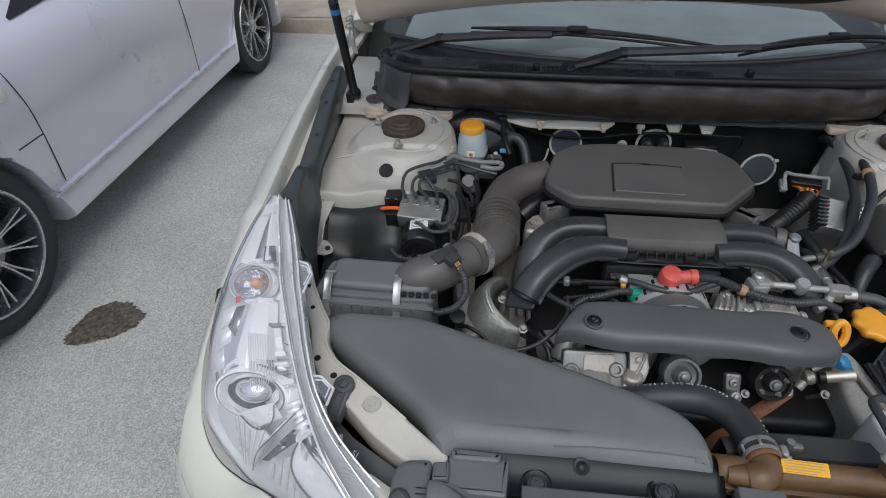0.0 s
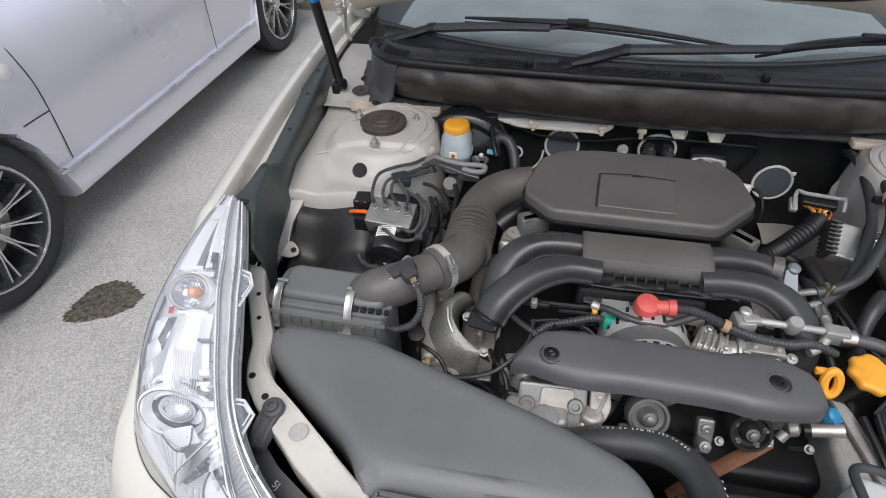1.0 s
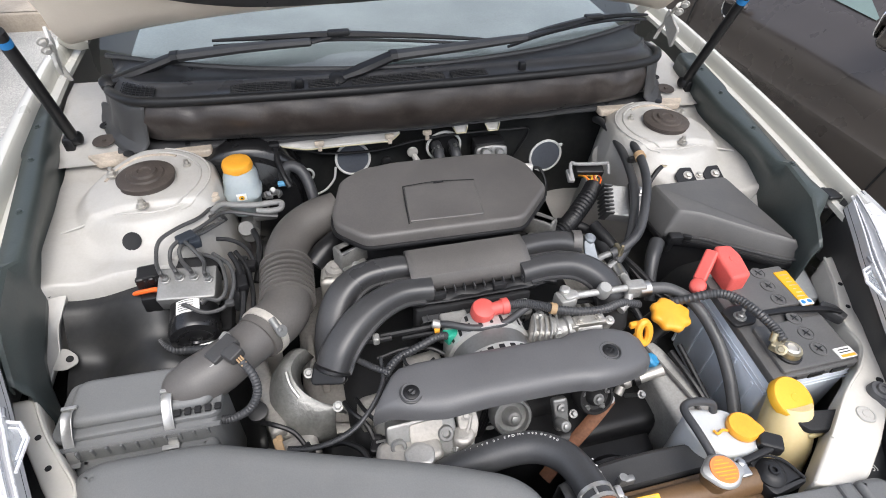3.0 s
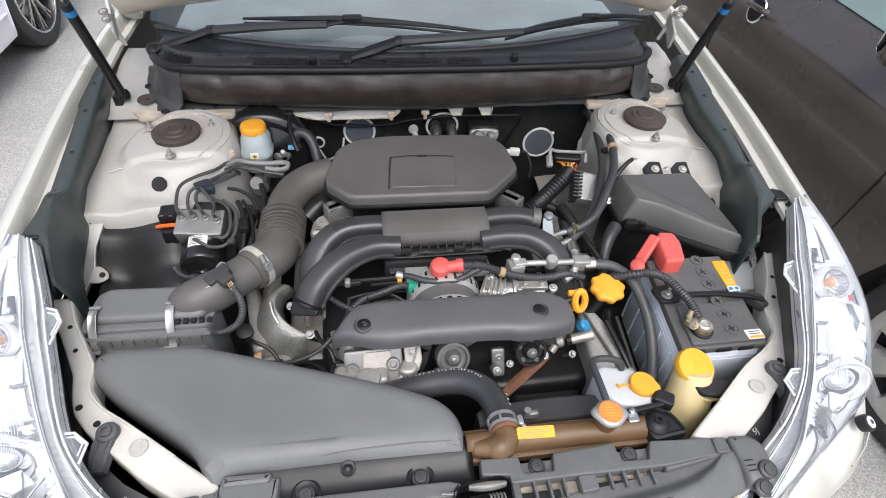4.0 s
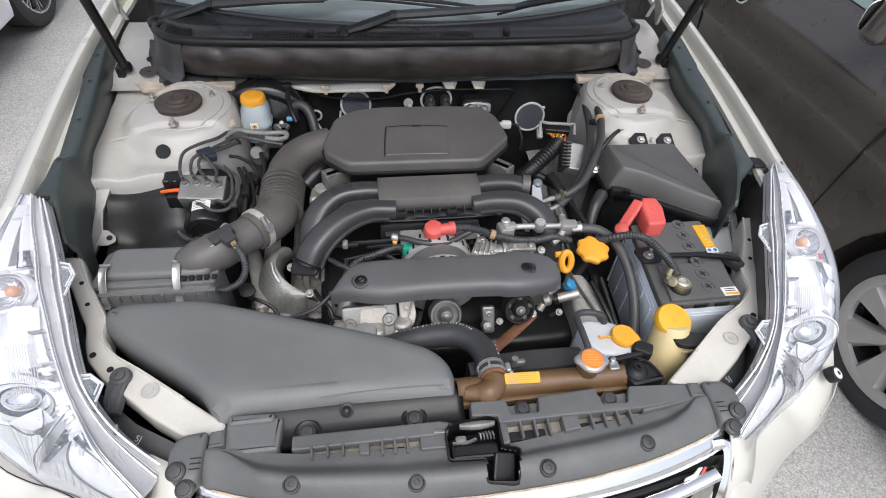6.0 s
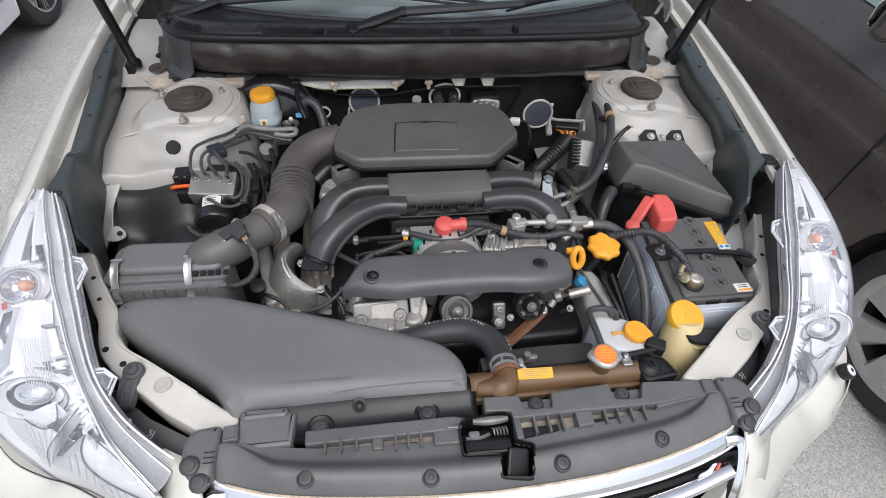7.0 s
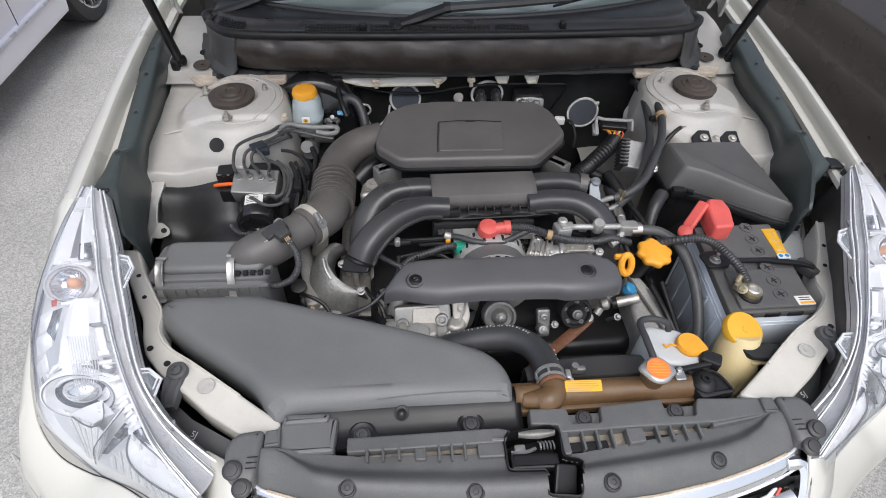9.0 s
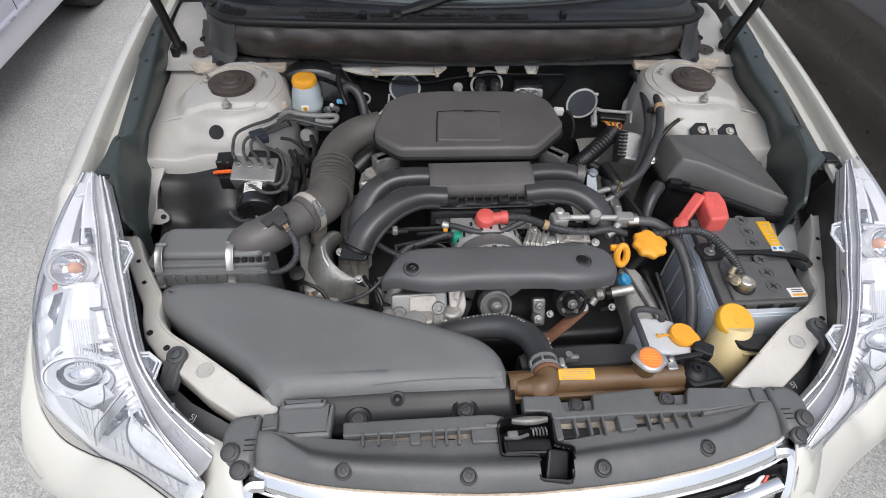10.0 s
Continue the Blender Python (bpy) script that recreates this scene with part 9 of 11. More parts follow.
def intake_hose():
    t = thing("air_intake_hose", "ribbed black rubber intake hose with airflow meter", "intake hose", (-0.35, 0.7, 0.82))
    bm = B()
    tube(bm, [(-0.522, 0.548, 0.862), (-0.505, 0.552, 0.870), (-0.480, 0.558, 0.878), (-0.445, 0.574, 0.884), (-0.415, 0.600, 0.883), (-0.382, 0.630, 0.880)], [0.022, 0.034, 0.040, 0.040, 0.037, 0.037], 26, 8)
    meter = part("airflow_meter", bm, WARM, t, "warm black airflow meter tube")
    bm = B()
    d = Vector((0.75, 0.66, 0)).normalized()
    M = frame_at((-0.432, 0.578, 0.920), (-0.12, -0.12, 1), d)
    slab(bm, rpoly([(-0.026, -0.013), (0.022, -0.013), (0.022, 0.013), (-0.026, 0.013)], 0.004), -0.006, 0.010, 0.003, 2, True, M)
    slab(bm, rpoly([(-0.010, -0.034), (0.014, -0.034), (0.016, -0.010), (-0.012, -0.010)], 0.003), -0.004, 0.015, 0.003, 2, True, M)
    sen = part("sensor", bm, MID, meter, "black airflow sensor")
    bm = B()
    slab(bm, rpoly([(-0.036, -0.008), (-0.018, -0.012), (-0.018, 0.012), (-0.036, 0.008)], 0.005), -0.004, 0.004, 0.001, 1, True, M)
    slab(bm, rpoly([(0.010, 0.006), (0.026, 0.010), (0.022, 0.024), (0.006, 0.020)], 0.005), -0.004, 0.004, 0.001, 1, True, M)
    part("sensor_ears", bm, ALU, sen)
    bm = B()
    for q in (-0.006, 0.0, 0.006):
        p = M @ Vector((q * 0.6 + 0.002, -0.034, 0.006))
        tube(bm, [p, p + Vector((0.008, -0.012, -0.004))], 0.0014, 6, 1)
    part("yellow_wires", bm, TAPE, sen)
    bm = B()
    conduit(bm, [(-0.405, 0.548, 0.922), (-0.392, 0.532, 0.905), (-0.390, 0.518, 0.880), (-0.405, 0.508, 0.856), (-0.432, 0.505, 0.842), (-0.455, 0.512, 0.835)], 0.0072, 0.005, 10)
    part("sensor_conduit", bm, HOSE, t)
    # clamp
    bm = B()
    ax = Vector((0.66, 0.75, -0.05)).normalized()
    c = Vector((-0.376, 0.636, 0.880))
    lathe(bm, [(0.0420, -0.0068), (0.0446, -0.0066), (0.0446, 0.0066), (0.0420, 0.0068)], c, ax, 48)
    cl = part("hose_clamp", bm, material("dusty_clamp_steel", (0.50, 0.47, 0.42), 0.5, 0.25, 0.15, 30, 200, 0.2, dust=0.15), t, "steel worm-drive hose clamp")
    bm = B()
    sc = c + Vector((0.020, -0.022, 0.036))
    tube(bm, [sc + Vector((-0.004, 0.010, 0.004)), sc + Vector((0.008, -0.012, -0.006))], 0.0062, 10, 1)
    lathe(bm, [(0.010, -0.002), (0.010, 0.002)], sc + Vector((0.010, -0.010, -0.006)), (0.7, -0.5, 0.5), 14)
    part("clamp_screw", bm, DULL, cl)
    bm = B()
    lathe(bm, [(0.041, -0.020), (0.042, -0.008), (0.0425, 0.010), (0.042, 0.018)], c, ax, 32)
    part("cuff", bm, DUCTRUBBER, t)
    # elbow, bellows, upper tube
    bm = B()
    tube(bm, [(-0.382, 0.630, 0.880), (-0.362, 0.650, 0.878), (-0.345, 0.675, 0.874), (-0.338, 0.705, 0.870)], [0.040, 0.043, 0.044, 0.043], 24, 8)
    part("elbow", bm, DUCTRUBBER, t, "moulded rubber elbow")
    bm = B()
    tube(bm, [(-0.338, 0.700, 0.870), (-0.337, 0.745, 0.866), (-0.336, 0.795, 0.868)], lambda u: 0.0500 - 0.0230 * ease(0.22, 0.46, (u * 7.0) % 1.0) * ease(0.84, 0.60, (u * 7.0) % 1.0), 32, 180)
    part("bellows", bm, DUCTRUBBER, t, "ribbed black bellows")
    bm = B()
    tube(bm, [(-0.336, 0.790, 0.868), (-0.332, 0.83, 0.874), (-0.312, 0.872, 0.882), (-0.275, 0.900, 0.890), (-0.225, 0.915, 0.894)], [0.042, 0.042, 0.041, 0.040, 0.040], 24, 8)
    part("upper_tube", bm, DUCTRUBBER, t, "smooth black rubber tube")


def abs_unit():
    t = thing("abs_hydraulic_unit", "aluminium brake hydraulic block with steel pipes and black motor", "brake unit", (-0.5, 0.75, 0.76))
    tilt = Matrix.Translation((-0.505, 0.772, 0.868)) @ Matrix.Rotation(radians(20), 4, "X") @ Matrix.Rotation(radians(-5), 4, "Z")
    bm = B()
    box(bm, (0, 0, 0.011), (0.098, 0.062, 0.044), 0.003, tilt)
    part("valve_block", bm, DULL, t, "machined aluminium block")
    bm = B()
    box(bm, (0.0, 0.046, -0.012), (0.098, 0.030, 0.056), 0.006, tilt)
    part("control_box", bm, BLACK, t, "black control box")
    # upright connector with its red lever, and the plug hanging below it
    bm = B()
    box(bm, (-0.570, 0.792, 0.896), (0.038, 0.036, 0.030), 0.004, None, 2, 6)
    box(bm, (-0.582, 0.776, 0.900), (0.014, 0.010, 0.022), 0.002, None, 1, 6)
    box(bm, (-0.563, 0.776, 0.902), (0.010, 0.010, 0.016), 0.002, None, 1, 6)
    con = part("connector", bm, BLACK, t, "black brake unit connector")
    bm = B()
    for k in range(4):
        box(bm, (-0.583 + 0.009 * k, 0.7735, 0.906 - 0.004 * (k % 2)), (0.004, 0.003, 0.006), 0.0008, None, 1, 6)
    part("connector_cavity", bm, DARK, con)
    bm = B()
    tube(bm, [(-0.594, 0.770, 0.880), (-0.592, 0.765, 0.886), (-0.575, 0.763, 0.890), (-0.557, 0.764, 0.889), (-0.551, 0.760, 0.880), (-0.551, 0.752, 0.862)], [0.0045, 0.006, 0.006, 0.0065, 0.006, 0.004], 8, 5, True, 0.75)
    part("locking_lever", bm, CLIP, t, "bright orange-red locking lever")
    bm = B()
    box(bm, (-0.570, 0.757, 0.860), (0.030, 0.020, 0.050), 0.005, None, 2, 4)
    box(bm, (-0.573, 0.752, 0.838), (0.026, 0.018, 0.022), 0.004, None, 2, 4)
    part("plug", bm, BLACK, t, "black plug body")
    bm = B()
    conduit(bm, [(-0.573, 0.748, 0.832), (-0.572, 0.735, 0.818), (-0.566, 0.708, 0.812), (-0.545, 0.684, 0.816), (-0.505, 0.668, 0.824), (-0.455, 0.655, 0.832)], 0.0085, 0.0055, 10)
    part("plug_conduit", bm, HOSE, t)
    # motor
    mc = Vector((-0.503, 0.735, 0.846))
    ax = Vector((0.06, -0.97, -0.08)).normalized()
    bm = B()
    lathe(bm, [(0.040, -0.03), (0.041, 0.004), (0.041, 0.030), (0.0435, 0.032), (0.0435, 0.052), (0.040, 0.058), (0.030, 0.061), (0.026, 0.059), (0.012, 0.060), (0.010, 0.056), (0, 0.056)], mc, ax, 40)
    mot = part("motor", bm, material("gloss_black_motor", (0.016, 0.016, 0.017), 0.3, 0.1, 0.2, 12, 200, 0.08, coat=0.3), t, "black pump motor")
    rows = []
    y = ax.cross(Vector((1, 0, 0))).normalized()
    upv = -y if y.z < 0 else y
    for a in range(-28, 29, 8):
        d = Vector((1, 0, 0)) * math.sin(radians(a - 4)) + upv * math.cos(radians(a - 4))
        rows.append([mc + d * 0.0418 + ax * 0.000, mc + d * 0.0418 + ax * 0.029])
    bm = B()
    sheet(bm, rows)
    lab = part("label", bm, PAPER, mot, "white printed label")
    for k in range(5):
        bm = B()
        r2 = []
        for a in range(-22, 15 + 4 * (k % 2), 6):
            d = Vector((1, 0, 0)) * math.sin(radians(a - 4)) + upv * math.cos(radians(a - 4))
            r2.append([mc + d * 0.0423 + ax * (0.003 + 0.005 * k), mc + d * 0.0423 + ax * (0.0044 + 0.005 * k)])
        sheet(bm, r2)
        part("print_bar", bm, INK, lab)
    bm = B()
    box(bm, mc + ax * 0.0605 + Vector((0.012, 0, -0.016)), (0.034, 0.003, 0.006), 0.001, None, 1, 8)
    part("print_bar", bm, WHITE, mot)
    # unions and pipes
    tops = [(-0.036, 0.008), (-0.012, 0.010), (0.012, 0.010), (0.036, 0.004)]
    ends = [[(-0.552, 0.80, 0.925), (-0.548, 0.838, 0.937), (-0.52, 0.868, 0.938), (-0.485, 0.90, 0.932), (-0.465, 0.94, 0.925)],
            [(-0.530, 0.798, 0.920), (-0.527, 0.825, 0.930), (-0.505, 0.852, 0.930), (-0.475, 0.885, 0.926), (-0.452, 0.92, 0.92)],
            [(-0.512, 0.80, 0.918), (-0.515, 0.825, 0.925), (-0.500, 0.845, 0.926), (-0.47, 0.875, 0.920), (-0.445, 0.91, 0.91)],
            [(-0.474, 0.790, 0.918), (-0.492, 0.815, 0.930), (-0.505, 0.838, 0.930), (-0.49, 0.862, 0.924), (-0.46, 0.895, 0.915)]]
    for (px, py), e in zip(tops, ends):
        p = tilt @ Vector((px, py, 0.033))
        n = tilt.to_3x3() @ Vector((0, 0, 1))
        bm = B()
        hexbolt(bm, p, 0.0072, 0.012, n, 1.2)
        lathe(bm, [(0.0048, 0.012), (0.0044, 0.020), (0, 0.020)], p, n, 10)
        un = part("union", bm, DULL, t)
        bm = B()
        tube(bm, [p + n * 0.014, p + n * 0.03] + e, 0.0037, 8, 6)
        part("brake_pipe", bm, PIPE, un)
    for px, loop in ((-0.006, [(-0.505, 0.712, 0.892), (-0.475, 0.696, 0.884), (-0.442, 0.700, 0.886), (-0.425, 0.73, 0.90), (-0.43, 0.775, 0.91), (-0.46, 0.81, 0.915)]),
                     (0.026, [(-0.468, 0.715, 0.896), (-0.452, 0.712, 0.893), (-0.440, 0.722, 0.897), (-0.438, 0.75, 0.905), (-0.45, 0.79, 0.915), (-0.49, 0.815, 0.92)])):
        p = tilt @ Vector((px, -0.031, 0.018))
        n = tilt.to_3x3() @ Vector((0, -0.8, 0.6))
        bm = B()
        hexbolt(bm, p, 0.007, 0.012, n, 1.2)
        un = part("union", bm, DULL, t)
        bm = B()
        tube(bm, [p + n * 0.012] + loop, 0.0037, 8, 6)
        part("brake_pipe", bm, PIPE, un)
    bm = B()
    box(bm, (-0.505, 0.848, 0.928), (0.034, 0.024, 0.014), 0.003, None, 2, 30)
    box(bm, (-0.490, 0.840, 0.922), (0.020, 0.018, 0.018), 0.003, None, 2, 10)
    part("pipe_clip", bm, material("navy_clip_plastic", (0.022, 0.028, 0.038), 0.5, 0, 0.15, 20, 200, 0.1), t, "dark blue-grey pipe clip")
    bm = B()
    box(bm, (-0.432, 0.700, 0.893), (0.016, 0.012, 0.010), 0.003)
    part("pipe_clip", bm, PIPE, t)
    # leads and a plug beside the block
    for pts, r in (([(-0.432, 0.815, 0.905), (-0.418, 0.780, 0.900), (-0.412, 0.735, 0.885), (-0.418, 0.690, 0.860), (-0.430, 0.655, 0.840)], 0.0050), ([(-0.425, 0.830, 0.895), (-0.405, 0.790, 0.885), (-0.398, 0.740, 0.868), (-0.402, 0.690, 0.845)], 0.0042),
                   ([(-0.455, 0.850, 0.915), (-0.430, 0.845, 0.912), (-0.405, 0.835, 0.895), (-0.392, 0.810, 0.870)], 0.0040), ([(-0.395, 0.905, 0.880), (-0.385, 0.870, 0.872), (-0.388, 0.830, 0.860), (-0.396, 0.79, 0.845)], 0.0060)):
        bm = B()
        tube(bm, pts, r, 8, 6)
        part("lead", bm, RUBBER, t)
    for p, d, turn in (((-0.412, 0.745, 0.893), (0.018, 0.030, 0.016), 10), ((-0.400, 0.800, 0.880), (0.022, 0.018, 0.018), -15)):
        bm = B()
        box(bm, p, d, 0.003, None, 2, turn)
        part("lead_plug", bm, BLACK, t)
    # carrier
    bm = B()
    box(bm, (-0.50, 0.75, 0.80), (0.11, 0.08, 0.03), 0.006)
    box(bm, (-0.50, 0.72, 0.78), (0.05, 0.05, 0.12), 0.006)
    part("carrier", bm, DARK, t)
    bm = B()
    box(bm, (-0.420, 0.780, 0.86), (0.018, 0.10, 0.05), 0.004, None, 2, -8)
    part("side_plate", bm, PIT, t)
    bm = B()
    box(bm, (-0.435, 0.655, 0.82), (0.026, 0.012, 0.02), 0.003, None, 2, 30)
    part("white_clip", bm, WHITE, t)


def brakes():
    t = thing("brake_servo", "black brake servo drum with alloy master cylinder", "brake servo", (-0.41, 1.10, 0.70))
    bm = B()
    lathe(bm, [(0.05, -0.09), (0.125, -0.08), (0.130, -0.05), (0.130, 0.0), (0.124, 0.008), (0.112, 0.012), (0.108, 0.030), (0.07, 0.045), (0.05, 0.05), (0, 0.05)], (-0.405, 1.095, 0.825), (0, -1, 0.06), 48)
    part("drum", bm, material("gloss_black_drum", (0.014, 0.014, 0.015), 0.32, 0.1, 0.2, 10, 200, 0.08, coat=0.3), t, "glossy black servo drum")
    bm = B()
    tube(bm, [(-0.408, 1.05, 0.828), (-0.409, 0.955, 0.833)], 0.020, 20, 1)
    lathe(bm, [(0.016, 0), (0.016, 0.012), (0.012, 0.016), (0, 0.016)], (-0.410, 0.955, 0.833), (0, -1, 0), 18)
    box(bm, (-0.375, 0.99, 0.85), (0.05, 0.024, 0.018), 0.004)
    part("master_cylinder", bm, DULL, t, "cast master cylinder")
    bm = B()
    lathe(bm, [(0.016, 0), (0.017, 0.004), (0.015, 0.008), (0, 0.008)], (-0.414, 0.950, 0.850), (0, -0.75, 0.65), 24)
    part("end_disc", bm, material("dull_grey_end", (0.20, 0.198, 0.195), 0.6, 0.1, 0.1, 30, 200, 0.1), t, "grey round end disc")
    r = thing("brake_fluid_reservoir", "translucent pale blue brake fluid reservoir with orange cap", "reservoir", (-0.412, 1.02, 0.85))
    rings = []
    for z, sx, sy, dy in ((0.855, 0.025, 0.026, -0.012), (0.862, 0.028, 0.030, -0.012), (0.895, 0.0295, 0.033, -0.010), (0.900, 0.0335, 0.037, -0.008), (0.908, 0.0340, 0.037, -0.006), (0.912, 0.0315, 0.035, -0.004), (0.926, 0.0312, 0.035, 0.0), (0.936, 0.0300, 0.033, 0.004), (0.943, 0.0270, 0.030, 0.007), (0.950, 0.025, 0.027, 0.008)):
        rings.append([(-0.4105 + 1.16 * sx * math.copysign(abs(math.cos(a)) ** 0.75, math.cos(a)), 1.022 + dy + sy * math.copysign(abs(math.sin(a)) ** 0.75, math.sin(a)), z) for a in (math.tau * k / 32 for k in range(32))])
    bm = B()
    loft(bm, rings)
    tank = part("tank", bm, FLUID, r, "translucent tank")
    c = (-0.4125, 1.032, 0.945)
    bm = B()
    rings = []
    for q, z in ((0.0265, 0), (0.0300, 0.001), (0.0305, 0.0118), (0.0300, 0.016), (0.0285, 0.0195), (0.0260, 0.0208), (0.012, 0.0210), (0.0005, 0.0210)):
        rings.append([(c[0] + q * (1 + (0.030 if 0 < z < 0.012 and k % 2 else 0)) * math.cos(math.tau * k / 56), c[1] + q * math.sin(math.tau * k / 56), c[2] + z) for k in range(56)])
    loft(bm, rings)
    part("cap", bm, ORANGE, r, "orange screw cap")
    bm = B()
    box(bm, (-0.4115, 0.9790, 0.910), (0.020, 0.0045, 0.015), 0.0006, None, 1)
    lab = part("label", bm, PAPER, tank, "small white label")
    bm = B()
    lathe(bm, [(0.0055, 0), (0.0055, 0.0006), (0, 0.0006)], (-0.4115, 0.9766, 0.910), (0, -1, 0), 18)
    part("label_disc", bm, LABEL, lab)
    bm = B()
    lathe(bm, [(0.0022, 0.0006), (0.0022, 0.0010), (0, 0.001)], (-0.4115, 0.9766, 0.910), (0, -1, 0), 12)
    part("label_dot", bm, INK, lab)
    # pipes round the servo
    p = thing("brake_pipe_run", "grey brake pipes with clips looping past the servo", "pipe", (-0.43, 0.95, 0.88))
    bm = B()
    tube(bm, [(-0.468, 0.925, 0.922), (-0.450, 0.952, 0.918), (-0.425, 0.958, 0.908), (-0.385, 0.958, 0.902), (-0.352, 0.962, 0.900), (-0.335, 0.958, 0.900), (-0.338, 0.945, 0.895), (-0.36, 0.942, 0.895), (-0.385, 0.945, 0.898)], 0.0062, 10, 7)
    part("sleeved_pipe", bm, material("light_grey_sleeve", (0.22, 0.22, 0.215), 0.5, 0, 0.12, 25, 200, 0.1), p, "light grey sleeved pipe")
    bm = B()
    tube(bm, [(-0.470, 0.915, 0.918), (-0.445, 0.938, 0.908), (-0.415, 0.943, 0.898), (-0.38, 0.938, 0.890), (-0.345, 0.935, 0.884)], 0.0042, 8, 7)
    tube(bm, [(-0.452, 0.91, 0.915), (-0.450, 0.93, 0.905), (-0.448, 0.945, 0.885)], 0.0042, 8, 6)
    part("pipe", bm, PIPE, p)
    bm = B()
    box(bm, (-0.462, 0.955, 0.932), (0.024, 0.016, 0.010), 0.003, None, 2, 40)
    lathe(bm, [(0.008, 0), (0.008, 0.004), (0.004, 0.005), (0, 0.004)], (-0.458, 0.958, 0.937), (0, 0, 1), 12)
    part("pipe_bracket", bm, SEAL, p)
    bm = B()
    tube(bm, [(-0.338, 1.128, 0.935), (-0.335, 1.09, 0.925), (-0.325, 1.05, 0.905), (-0.315, 1.03, 0.885)], 0.0065, 10, 6)
    part("wiring_tail", bm, RUBBER, p)
    bm = B()
    box(bm, (-0.338, 1.125, 0.938), (0.024, 0.020, 0.014), 0.004)
    part("tail_clip", bm, BLACK, p)
    for q, (x, y, z) in enumerate(((-0.366, 1.015, 0.884), (-0.352, 1.022, 0.888), (-0.344, 1.030, 0.876), (-0.372, 1.005, 0.868))):
        bm = B()
        lathe(bm, [(0.007, -0.010), (0.007, 0.002), (0.005, 0.004), (0.005, 0.012), (0, 0.012)], (x, y, z), (0.5 - 0.4 * q, -0.6, 0.6), 12)
        box(bm, (x + 0.005, y - 0.004, z - 0.004), (0.016, 0.004, 0.010), 0.001, None, 1, 30 * q)
        part("fitting", bm, DULL, p, "dull steel union")
    bm = B()
    tube(bm, [(-0.475, 1.11, 0.925), (-0.472, 1.05, 0.93), (-0.470, 1.0, 0.925), (-0.466, 0.965, 0.93)], 0.0045, 8, 6)
    part("pipe", bm, PIPE, p)
    v = thing("vacuum_hose", "black rubber vacuum hose arching from the servo", "hose", (-0.29, 1.05, 0.85))
    bm = B()
    tube(bm, [(-0.322, 1.060, 0.872), (-0.325, 1.066, 0.895), (-0.312, 1.070, 0.913), (-0.290, 1.062, 0.908), (-0.276, 1.045, 0.885), (-0.268, 1.02, 0.85), (-0.262, 1.0, 0.80)], 0.0125, 14, 8)
    part("hose", bm, HOSE, v)
    bm = B()
    box(bm, (-0.330, 1.045, 0.887), (0.022, 0.012, 0.009), 0.002)
    part("blue_clip", bm, material("pale_blue_clip", (0.16, 0.42, 0.66), 0.4, 0, 0.1, 25, 300, 0.05), v, "pale blue hose clip")


intake_duct()
air_cleaner()
intake_hose()
abs_unit()
brakes()

